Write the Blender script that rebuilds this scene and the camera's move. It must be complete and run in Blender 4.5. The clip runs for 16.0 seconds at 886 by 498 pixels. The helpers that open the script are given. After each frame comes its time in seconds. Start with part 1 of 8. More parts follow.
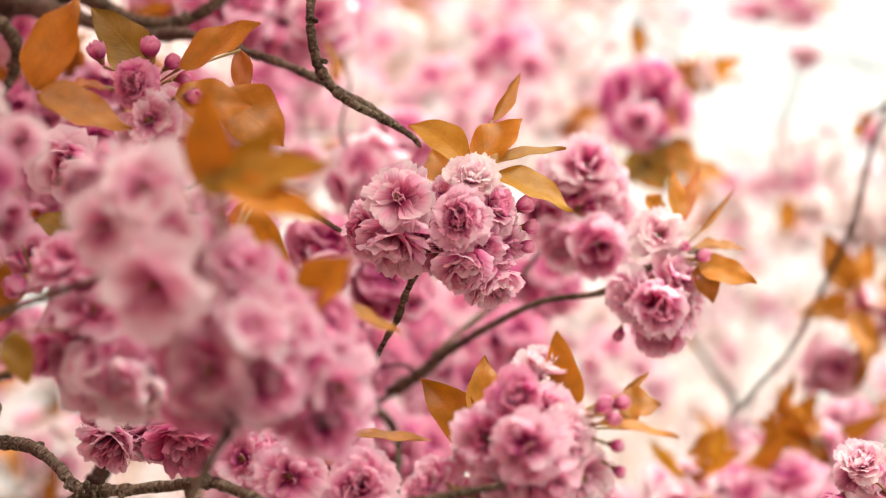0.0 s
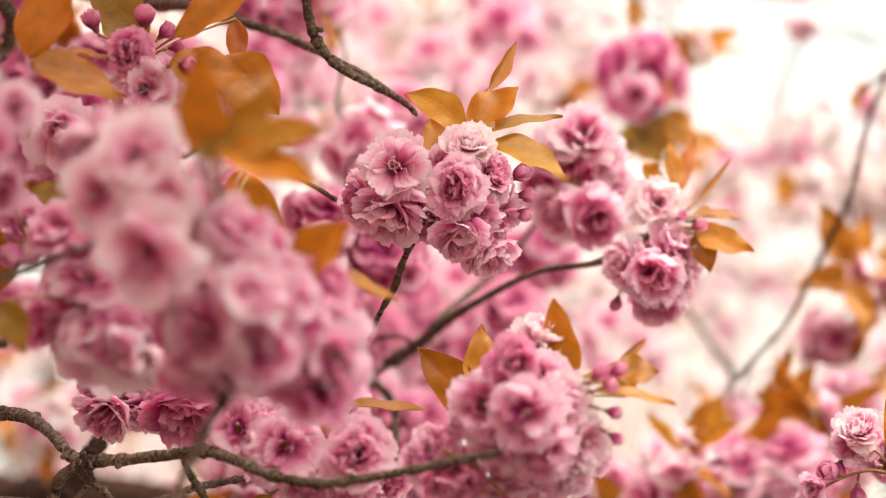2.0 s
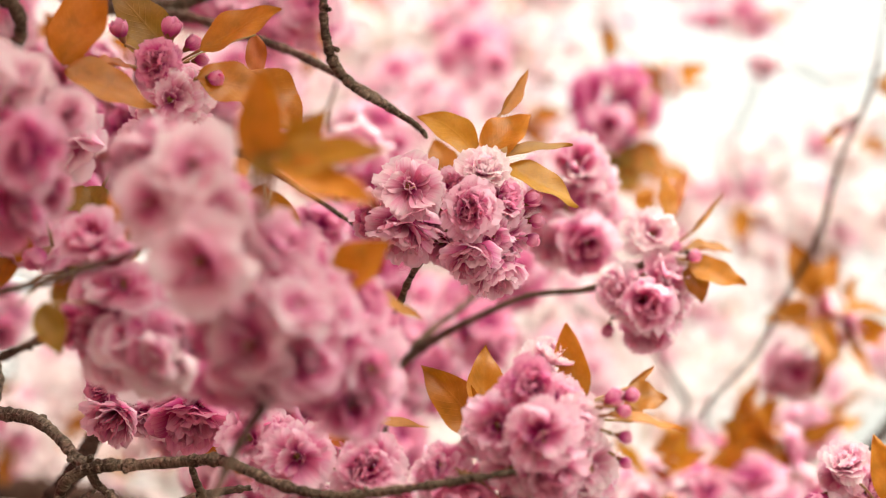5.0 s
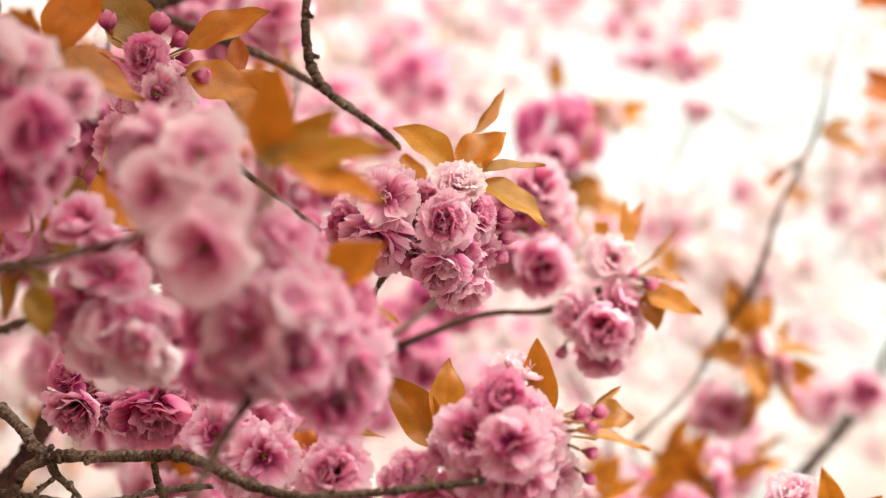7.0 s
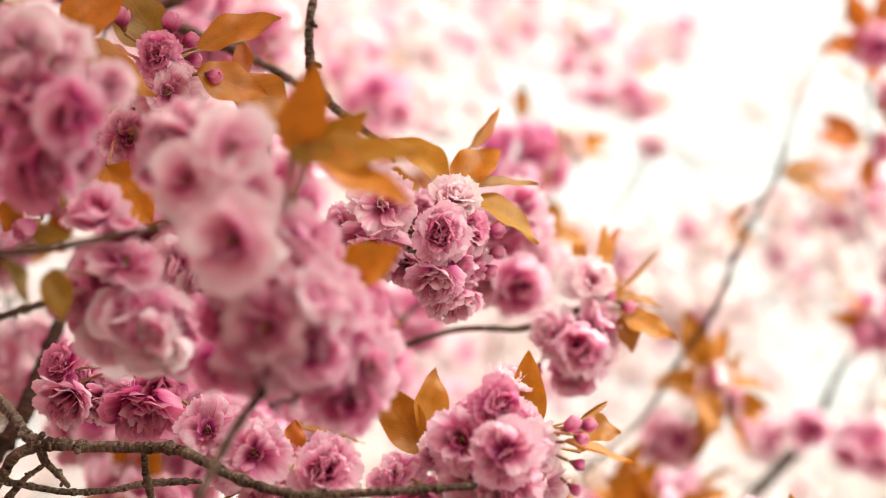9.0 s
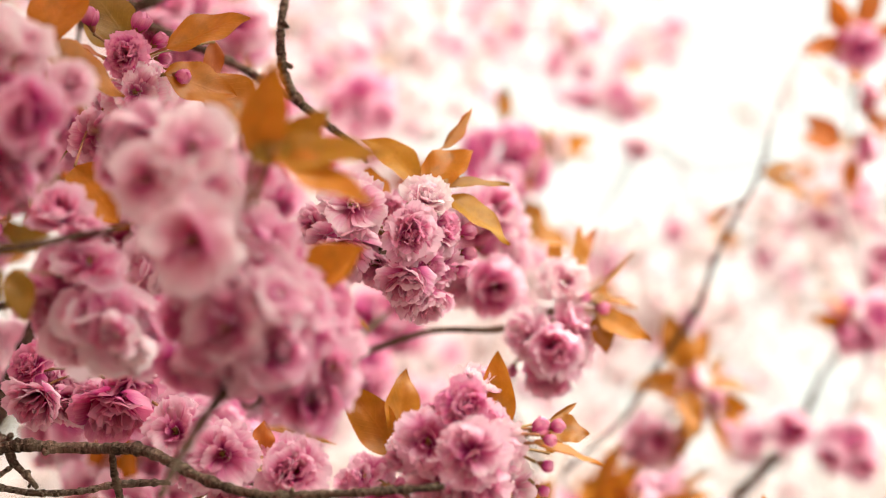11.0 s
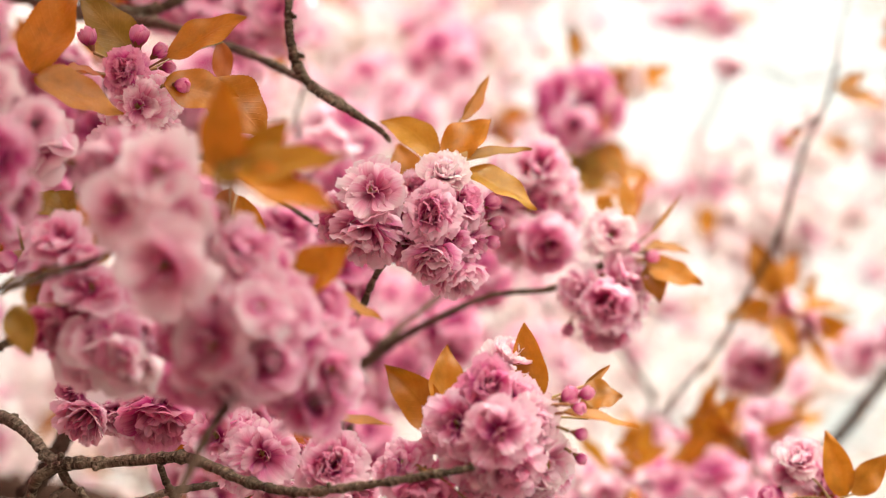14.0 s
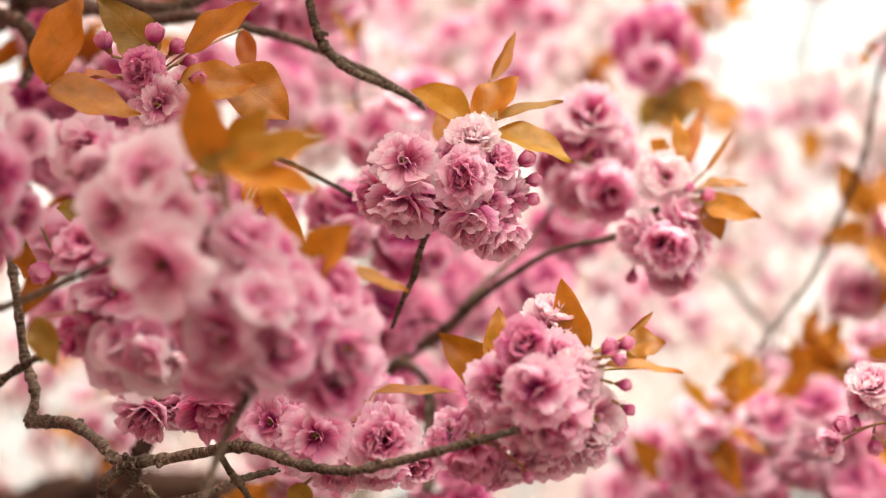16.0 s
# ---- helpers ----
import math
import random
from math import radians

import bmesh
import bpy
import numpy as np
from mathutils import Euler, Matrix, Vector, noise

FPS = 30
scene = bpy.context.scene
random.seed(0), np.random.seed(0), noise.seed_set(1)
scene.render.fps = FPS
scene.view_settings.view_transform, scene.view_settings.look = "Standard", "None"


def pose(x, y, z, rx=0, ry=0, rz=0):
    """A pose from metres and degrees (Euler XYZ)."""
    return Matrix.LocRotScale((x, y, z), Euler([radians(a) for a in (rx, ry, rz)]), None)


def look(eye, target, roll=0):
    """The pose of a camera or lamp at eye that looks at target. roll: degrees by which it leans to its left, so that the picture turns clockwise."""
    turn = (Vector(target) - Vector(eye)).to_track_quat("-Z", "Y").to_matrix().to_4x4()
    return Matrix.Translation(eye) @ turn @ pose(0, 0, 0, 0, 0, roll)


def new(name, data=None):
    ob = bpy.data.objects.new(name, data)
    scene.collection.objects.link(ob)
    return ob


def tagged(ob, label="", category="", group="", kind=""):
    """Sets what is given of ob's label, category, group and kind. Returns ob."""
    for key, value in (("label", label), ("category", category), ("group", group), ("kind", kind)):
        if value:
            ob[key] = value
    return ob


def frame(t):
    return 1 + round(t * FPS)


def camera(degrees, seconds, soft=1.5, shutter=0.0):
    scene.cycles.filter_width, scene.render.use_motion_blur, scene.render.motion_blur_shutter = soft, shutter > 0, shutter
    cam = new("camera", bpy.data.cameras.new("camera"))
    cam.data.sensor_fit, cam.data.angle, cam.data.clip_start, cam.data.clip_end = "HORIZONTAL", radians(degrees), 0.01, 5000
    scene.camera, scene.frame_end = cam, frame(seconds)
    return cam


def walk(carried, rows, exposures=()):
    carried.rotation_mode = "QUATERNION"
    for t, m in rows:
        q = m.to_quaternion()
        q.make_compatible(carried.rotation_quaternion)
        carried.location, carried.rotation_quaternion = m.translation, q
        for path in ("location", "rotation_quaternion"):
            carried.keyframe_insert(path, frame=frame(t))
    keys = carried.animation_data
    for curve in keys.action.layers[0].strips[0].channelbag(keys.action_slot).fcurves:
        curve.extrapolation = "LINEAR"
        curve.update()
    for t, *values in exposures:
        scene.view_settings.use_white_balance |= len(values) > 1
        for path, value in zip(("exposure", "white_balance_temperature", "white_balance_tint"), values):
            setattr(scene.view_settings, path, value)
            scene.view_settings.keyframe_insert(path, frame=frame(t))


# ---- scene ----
cam = camera(24, 16.0, soft=0.95)
cam.data.dof.use_dof = True
cam.data.dof.focus_distance = 1.40
cam.data.dof.aperture_fstop = 3.3
walk(cam, [
    (0, look((-0.0101, -1.3296, 1.6844), (-0.0126, -0.0602, 1.9651), -2.65)),
    (0.5, look((-0.0075, -1.3248, 1.6815), (-0.0115, -0.0547, 1.9589), -2.77)),
    (1, look((-0.0004, -1.3213, 1.6798), (-0.0106, -0.0507, 1.9546), -3.03)),
    (1.5, look((-0.0003, -1.3219, 1.6794), (-0.0084, -0.0509, 1.9521), -2.95)),
    (2, look((-0.0101, -1.3243, 1.6775), (-0.0114, -0.0524, 1.9461), -2.85)),
    (2.5, look((-0.0193, -1.3256, 1.6743), (-0.0166, -0.0527, 1.9380), -2.84)),
    (3, look((-0.0284, -1.3250, 1.6737), (-0.0162, -0.0513, 1.9336), -2.73)),
    (3.5, look((-0.0377, -1.3296, 1.6766), (-0.0106, -0.0571, 1.9413), -2.51)),
    (4, look((-0.0492, -1.3388, 1.6783), (-0.0113, -0.0688, 1.9536), -2.15)),
    (4.2, look((-0.0558, -1.3412, 1.6795), (-0.0156, -0.0716, 1.9560), -1.87)),
    (6.3, look((-0.1208, -1.3550, 1.6650), (-0.0202, -0.0902, 1.9480), 0.64)),
    (6.5, look((-0.1261, -1.3544, 1.6633), (-0.0162, -0.0911, 1.9499), 0.85)),
    (7, look((-0.1416, -1.3519, 1.6553), (-0.0106, -0.0942, 1.9570), 1.61)),
    (7.5, look((-0.1579, -1.3519, 1.6508), (-0.0175, -0.0975, 1.9616), 2.18)),
    (8, look((-0.1742, -1.3599, 1.6428), (-0.0191, -0.1101, 1.9651), 2.81)),
    (8.5, look((-0.1921, -1.3674, 1.6361), (-0.0216, -0.1197, 1.9590), 3.34)),
    (9, look((-0.2024, -1.3673, 1.6302), (-0.0157, -0.1226, 1.9555), 3.97)),
    (9.2, look((-0.2015, -1.3674, 1.6258), (-0.0116, -0.1244, 1.9557), 4.24)),
    (11.3, look((-0.1752, -1.3677, 1.6314), (0.0108, -0.1229, 1.9568), 3.98)),
    (11.5, look((-0.1699, -1.3693, 1.6298), (0.0110, -0.1231, 1.9528), 4.16)),
    (12, look((-0.1506, -1.3740, 1.6363), (0.0146, -0.1232, 1.9496), 3.31)),
    (12.5, look((-0.1357, -1.3752, 1.6467), (0.0120, -0.1203, 1.9523), 2.33)),
    (13, look((-0.1164, -1.3823, 1.6575), (0.0020, -0.1215, 1.9514), 0.48)),
    (13.5, look((-0.0969, -1.3848, 1.6667), (0.0025, -0.1195, 1.9480), -0.23)),
    (14, look((-0.0727, -1.3855, 1.6728), (0.0002, -0.1169, 1.9474), -1.26)),
    (14.5, look((-0.0494, -1.3858, 1.6778), (0.0050, -0.1144, 1.9435), -2.47)),
    (15, look((-0.0268, -1.3830, 1.6790), (-0.0008, -0.1094, 1.9386), -4.09)),
    (15.5, look((-0.0057, -1.3811, 1.6795), (-0.0134, -0.1068, 1.9366), -5.37)),
    (16, look((0.0259, -1.3803, 1.6765), (-0.0167, -0.1058, 1.9294), -6.33)),
])
scene.view_settings.exposure = 1.20

# ---- light: a bright overcast sky ----
world = bpy.data.worlds.new("overcast_sky")
scene.world = world
world.use_nodes = True
wn, wl = world.node_tree.nodes, world.node_tree.links
sky = wn.new("ShaderNodeTexSky")
sky.sky_type = "NISHITA"
sky.sun_disc = False
sky.sun_elevation, sky.sun_rotation = radians(52), radians(150)
sky.dust_density, sky.air_density = 6.0, 1.2
grey = wn.new("ShaderNodeHueSaturation")
grey.inputs["Saturation"].default_value = 0.08
wl.new(sky.outputs[0], grey.inputs["Color"])
tint = wn.new("ShaderNodeMix")
tint.data_type, tint.blend_type = "RGBA", "MULTIPLY"
tint.inputs["Factor"].default_value = 1.0
tint.inputs["B"].default_value = (1.0, 0.985, 0.885, 1)
wl.new(grey.outputs[0], tint.inputs["A"])
# an overcast dome: about three times as bright overhead as at the horizon
dome = wn.new("ShaderNodeTexCoord")
height = wn.new("ShaderNodeSeparateXYZ")
wl.new(dome.outputs["Generated"], height.inputs[0])
rise = wn.new("ShaderNodeMapRange")
rise.inputs["From Min"].default_value, rise.inputs["From Max"].default_value = 0.30, 1.0
rise.inputs["To Min"].default_value, rise.inputs["To Max"].default_value = 0.86, 1.32
wl.new(height.outputs["Z"], rise.inputs["Value"])
grade = wn.new("ShaderNodeVectorMath")
grade.operation = "SCALE"
wl.new(tint.outputs["Result"], grade.inputs[0])
wl.new(rise.outputs[0], grade.inputs["Scale"])
wl.new(grade.outputs[0], wn["Background"].inputs["Color"])
wn["Background"].inputs["Strength"].default_value = 0.2

sun = new("sun", bpy.data.lights.new("sun", "SUN"))
sun.data.energy, sun.data.angle, sun.data.color = 0.4, radians(30), (1.0, 0.95, 0.88)
sun.matrix_world = look((1.8, 0.4, 6), (0, 0, 2))


# ---- materials ----
def material(name):
    m = bpy.data.materials.new(name)
    m.use_nodes = True
    nt = m.node_tree
    return m, nt, nt.nodes["Principled BSDF"], nt.nodes["Material Output"]


def node(nt, kind, **inputs):
    n = nt.nodes.new(kind)
    for key, value in inputs.items():
        n.inputs[key.replace("_", " ")].default_value = value
    return n


def ramp(nt, fac, stops):
    n = nt.nodes.new("ShaderNodeValToRGB")
    el = n.color_ramp.elements
    el[0].position, el[0].color = stops[0][0], (*stops[0][1], 1)
    el[1].position, el[1].color = stops[-1][0], (*stops[-1][1], 1)
    for pos, col in stops[1:-1]:
        e = el.new(pos)
        e.color = (*col, 1)
    nt.links.new(fac, n.inputs["Fac"])
    return n.outputs["Color"]


def mixed(nt, a, b, fac, blend="MIX"):
    n = nt.nodes.new("ShaderNodeMix")
    n.data_type, n.blend_type = "RGBA", blend
    for socket, value in (("A", a), ("B", b), ("Factor", fac)):
        if isinstance(value, (int, float)):
            n.inputs[socket].default_value = value
        elif isinstance(value, tuple):
            n.inputs[socket].default_value = (*value, 1)
        else:
            nt.links.new(value, n.inputs[socket])
    return n.outputs["Result"]


def thin(nt, bsdf, out, colour, through_colour, amount):
    """A thin, light-passing sheet: petals and leaves."""
    tr = nt.nodes.new("ShaderNodeBsdfTranslucent")
    nt.links.new(through_colour, tr.inputs["Color"])
    mix = nt.nodes.new("ShaderNodeMixShader")
    mix.inputs[0].default_value = amount
    nt.links.new(colour, bsdf.inputs["Base Color"])
    nt.links.new(bsdf.outputs[0], mix.inputs[1])
    nt.links.new(tr.outputs[0], mix.inputs[2])
    nt.links.new(mix.outputs[0], out.inputs["Surface"])


def petal_material(name, base, middle, tip):
    m, nt, bsdf, out = material(name)
    uv = nt.nodes.new("ShaderNodeUVMap")
    sep = nt.nodes.new("ShaderNodeSeparateXYZ")
    nt.links.new(uv.outputs[0], sep.inputs[0])
    # fine veins that run along the petal, and soft blotches
    wide = nt.nodes.new("ShaderNodeMapping")
    wide.inputs["Scale"].default_value = (34, 1.8, 1)
    nt.links.new(uv.outputs[0], wide.inputs[0])
    veins = node(nt, "ShaderNodeTexNoise", Scale=1.0, Detail=3.0)
    nt.links.new(wide.outputs[0], veins.inputs["Vector"])
    info = nt.nodes.new("ShaderNodeObjectInfo")
    geo = nt.nodes.new("ShaderNodeNewGeometry")
    along = nt.nodes.new("ShaderNodeMath")
    along.operation = "MULTIPLY_ADD"
    nt.links.new(veins.outputs["Fac"], along.inputs[0])
    along.inputs[1].default_value = 0.5
    nt.links.new(sep.outputs["Y"], along.inputs[2])
    shift = nt.nodes.new("ShaderNodeMath")
    shift.operation = "MULTIPLY_ADD"
    nt.links.new(geo.outputs["Random Per Island"], shift.inputs[0])
    shift.inputs[1].default_value = 0.30
    nt.links.new(along.outputs[0], shift.inputs[2])
    less = nt.nodes.new("ShaderNodeMath")
    less.operation = "MULTIPLY_ADD"
    nt.links.new(info.outputs["Random"], less.inputs[0])
    less.inputs[1].default_value = 0.34
    nt.links.new(shift.outputs[0], less.inputs[2])
    move = nt.nodes.new("ShaderNodeMath")
    move.operation = "SUBTRACT"
    nt.links.new(less.outputs[0], move.inputs[0])
    move.inputs[1].default_value = 0.56
    colour = ramp(nt, move.outputs[0], [(0.10, base), (0.50, middle), (0.92, tip)])
    bump = node(nt, "ShaderNodeBump", Strength=0.25, Distance=0.0006)
    nt.links.new(veins.outputs["Fac"], bump.inputs["Height"])
    nt.links.new(bump.outputs[0], bsdf.inputs["Normal"])
    bsdf.inputs["Roughness"].default_value = 0.62
    bsdf.inputs["Specular IOR Level"].default_value = 0.25
    thin(nt, bsdf, out, colour, mixed(nt, colour, colour, 0.45, "MULTIPLY"), 0.68)
    return m


# far flowers only: backlight and glare are put into this pale colour
PETAL_GLARE = petal_material("glare_paled_petal", (0.80, 0.62, 0.61), (0.87, 0.79, 0.775), (0.93, 0.905, 0.88))
PETAL_LIGHT = petal_material("light_pink_petal", (0.78, 0.345, 0.475), (0.89, 0.66, 0.72), (0.945, 0.89, 0.88))
PETAL_PALE = petal_material("pale_pink_petal", (0.755, 0.215, 0.415), (0.86, 0.495, 0.635), (0.94, 0.85, 0.86))
PETAL_MID = petal_material("pink_petal", (0.68, 0.105, 0.34), (0.805, 0.33, 0.535), (0.92, 0.735, 0.795))
PETAL_DEEP = petal_material("deep_pink_petal", (0.545, 0.032, 0.24), (0.685, 0.135, 0.385), (0.85, 0.47, 0.605))
PETALS = {"w": PETAL_GLARE, "l": PETAL_LIGHT, "p": PETAL_PALE, "m": PETAL_MID, "d": PETAL_DEEP}


def leaf_material(name, dark, main, light):
    m, nt, bsdf, out = material(name)
    uv = nt.nodes.new("ShaderNodeUVMap")
    sep = nt.nodes.new("ShaderNodeSeparateXYZ")
    nt.links.new(uv.outputs[0], sep.inputs[0])
    half = nt.nodes.new("ShaderNodeMath")
    half.operation = "SUBTRACT"
    nt.links.new(sep.outputs["X"], half.inputs[0])
    half.inputs[1].default_value = 0.5
    side = nt.nodes.new("ShaderNodeMath")
    side.operation = "ABSOLUTE"
    nt.links.new(half.outputs[0], side.inputs[0])
    # side veins leave the midrib at a slant
    slant = nt.nodes.new("ShaderNodeMath")
    slant.operation = "MULTIPLY_ADD"
    nt.links.new(side.outputs[0], slant.inputs[0])
    slant.inputs[1].default_value = -0.55
    nt.links.new(sep.outputs["Y"], slant.inputs[2])
    wave = nt.nodes.new("ShaderNodeMath")
    wave.operation = "MULTIPLY"
    nt.links.new(slant.outputs[0], wave.inputs[0])
    wave.inputs[1].default_value = 66.0
    sine = nt.nodes.new("ShaderNodeMath")
    sine.operation = "SINE"
    nt.links.new(wave.outputs[0], sine.inputs[0])
    vein = ramp(nt, sine.outputs[0], [(0.86, (0, 0, 0)), (0.99, (1, 1, 1))])
    rib = ramp(nt, side.outputs[0], [(0.012, (1, 1, 1)), (0.03, (0, 0, 0))])
    lines = mixed(nt, vein, rib, 1.0, "LIGHTEN")
    coords = nt.nodes.new("ShaderNodeTexCoord")
    spots = node(nt, "ShaderNodeTexNoise", Scale=38.0, Detail=5.0, Roughness=0.6)
    nt.links.new(coords.outputs["Object"], spots.inputs["Vector"])
    fine = node(nt, "ShaderNodeTexNoise", Scale=700.0, Detail=2.0)
    nt.links.new(coords.outputs["Object"], fine.inputs["Vector"])
    body = ramp(nt, spots.outputs["Fac"], [(0.28, dark), (0.5, main), (0.76, light)])
    body = mixed(nt, body, fine.outputs["Fac"], 0.12, "OVERLAY")
    info = nt.nodes.new("ShaderNodeObjectInfo")
    tone = nt.nodes.new("ShaderNodeHueSaturation")
    value = nt.nodes.new("ShaderNodeMapRange")
    value.inputs["To Min"].default_value, value.inputs["To Max"].default_value = 0.8, 1.2
    nt.links.new(info.outputs["Random"], value.inputs["Value"])
    nt.links.new(value.outputs[0], tone.inputs["Value"])
    nt.links.new(body, tone.inputs["Color"])

    nt.links.new(mixed(nt, tone.outputs[0], light, mixed(nt, (0, 0, 0), lines, 0.11)), bsdf.inputs["Base Color"])
    bump = node(nt, "ShaderNodeBump", Strength=0.35, Distance=0.0008)
    nt.links.new(mixed(nt, lines, spots.outputs["Fac"], 0.35), bump.inputs["Height"])
    nt.links.new(bump.outputs[0], bsdf.inputs["Normal"])
    bsdf.inputs["Roughness"].default_value = 0.42
    thin(nt, bsdf, out, mixed(nt, tone.outputs[0], light, mixed(nt, (0, 0, 0), lines, 0.11)), mixed(nt, tone.outputs[0], (1.0, 0.72, 0.25), 0.6, "MULTIPLY"), 0.40)
    return m


LEAF_AMBER = leaf_material("amber_young_leaf", (0.22, 0.105, 0.006), (0.43, 0.165, 0.008), (0.58, 0.25, 0.03))
LEAF_OLIVE = leaf_material("olive_young_leaf", (0.16, 0.10, 0.012), (0.30, 0.19, 0.02), (0.42, 0.28, 0.05))
LEAF_RUST = leaf_material("rust_young_leaf", (0.34, 0.08, 0.012), (0.50, 0.15, 0.02), (0.62, 0.24, 0.05))
LEAF_GOLD = leaf_material("golden_young_leaf", (0.28, 0.12, 0.006), (0.42, 0.21, 0.012), (0.55, 0.31, 0.04))
LEAVES = {"a": LEAF_AMBER, "g": LEAF_GOLD, "o": LEAF_OLIVE, "r": LEAF_RUST}


def bark_material(name, dark, main, light):
    m, nt, bsdf, out = material(name)
    coords = nt.nodes.new("ShaderNodeTexCoord")
    uv = nt.nodes.new("ShaderNodeUVMap")
    rough = node(nt, "ShaderNodeTexNoise", Scale=420.0, Detail=8.0, Roughness=0.72)
    nt.links.new(coords.outputs["Object"], rough.inputs["Vector"])
    patch = node(nt, "ShaderNodeTexNoise", Scale=28.0, Detail=3.0)
    nt.links.new(coords.outputs["Object"], patch.inputs["Vector"])
    # lenticels: short bars across the branch
    squash = nt.nodes.new("ShaderNodeMapping")
    squash.inputs["Scale"].default_value = (2.2, 330.0, 1.0)
    nt.links.new(uv.outputs[0], squash.inputs[0])
    bars = node(nt, "ShaderNodeTexNoise", Scale=1.0, Detail=2.0)
    nt.links.new(squash.outputs[0], bars.inputs["Vector"])
    body = ramp(nt, rough.outputs["Fac"], [(0.34, dark), (0.52, main), (0.70, light)])
    body = mixed(nt, body, ramp(nt, patch.outputs["Fac"], [(0.35, dark), (0.7, light)]), 0.35)
    cuts = ramp(nt, bars.outputs["Fac"], [(0.56, (0, 0, 0)), (0.66, (1, 1, 1))])
    gaps = ramp(nt, bars.outputs["Fac"], [(0.36, (1, 1, 1)), (0.45, (0, 0, 0))])
    body = mixed(nt, body, light, mixed(nt, (0, 0, 0), cuts, 0.55))
    body = mixed(nt, body, dark, mixed(nt, (0, 0, 0), gaps, 0.75))
    nt.links.new(body, bsdf.inputs["Base Color"])
    bump = node(nt, "ShaderNodeBump", Strength=1.0, Distance=0.003)
    nt.links.new(mixed(nt, rough.outputs["Fac"], cuts, 0.4), bump.inputs["Height"])
    nt.links.new(bump.outputs[0], bsdf.inputs["Normal"])
    bsdf.inputs["Roughness"].default_value = 0.85
    bsdf.inputs["Specular IOR Level"].default_value = 0.15
    return m


BARK = bark_material("cherry_bark", (0.016, 0.010, 0.006), (0.095, 0.064, 0.040), (0.40, 0.31, 0.21))
BARK_GREY = bark_material("weathered_bark", (0.024, 0.017, 0.011), (0.135, 0.10, 0.068), (0.44, 0.36, 0.26))


# bark of young shoots; on deep limbs the dark tone stands for shade
BARK_YOUNG_OR_SHADED = bark_material("young_or_shaded_bark", (0.012, 0.006, 0.004), (0.055, 0.027, 0.017), (0.15, 0.080, 0.052))


def plain(name, a, b, scale, roughness=0.6):
    m, nt, bsdf, out = material(name)
    coords = nt.nodes.new("ShaderNodeTexCoord")
    n = node(nt, "ShaderNodeTexNoise", Scale=scale, Detail=6.0)
    nt.links.new(coords.outputs["Object"], n.inputs["Vector"])
    nt.links.new(ramp(nt, n.outputs["Fac"], [(0.3, a), (0.7, b)]), bsdf.inputs["Base Color"])
    bsdf.inputs["Roughness"].default_value = roughness
    return m


CALYX = plain("red_green_calyx", (0.20, 0.035, 0.03), (0.26, 0.14, 0.04), 60)
STEM = plain("green_pedicel", (0.22, 0.17, 0.04), (0.34, 0.15, 0.06), 40)
STAMEN = plain("yellow_green_stamens", (0.30, 0.30, 0.06), (0.55, 0.38, 0.10), 90)
# the ground lies out of view; this colour only tunes its bounced light
GROUND_BOUNCE = plain("unseen_ground_bounce", (0.08, 0.06, 0.045), (0.19, 0.13, 0.11), 23.0, 0.9)


# ---- shared shapes ----
def mesh_from(name, verts, faces, uvs, mats, face_mats=None):
    me = bpy.data.meshes.new(name)
    me.from_pydata([tuple(v) for v in verts], [], faces)
    if uvs is not None:
        layer = me.uv_layers.new(name="UVMap")
        index = np.zeros(len(me.loops), dtype=np.int32)
        me.loops.foreach_get("vertex_index", index)
        layer.data.foreach_set("uv", np.asarray(uvs, dtype=np.float32)[index].ravel())
    for m in mats:
        me.materials.append(m)
    if face_mats is not None:
        me.polygons.foreach_set("material_index", np.asarray(face_mats, dtype=np.int32))
    me.polygons.foreach_set("use_smooth", np.ones(len(me.polygons), dtype=bool))
    me.update()
    return me


def part(name, me, parent, m=None, label=""):
    ob = new(name, me)
    ob.parent = parent
    if m is not None:
        ob.matrix_basis = m
    if label:
        tagged(ob, label)
    return ob


def grid_faces(nu, nv, start=0):
    return [(start + j * nu + i, start + j * nu + i + 1, start + (j + 1) * nu + i + 1, start + (j + 1) * nu + i)
            for j in range(nv - 1) for i in range(nu - 1)]


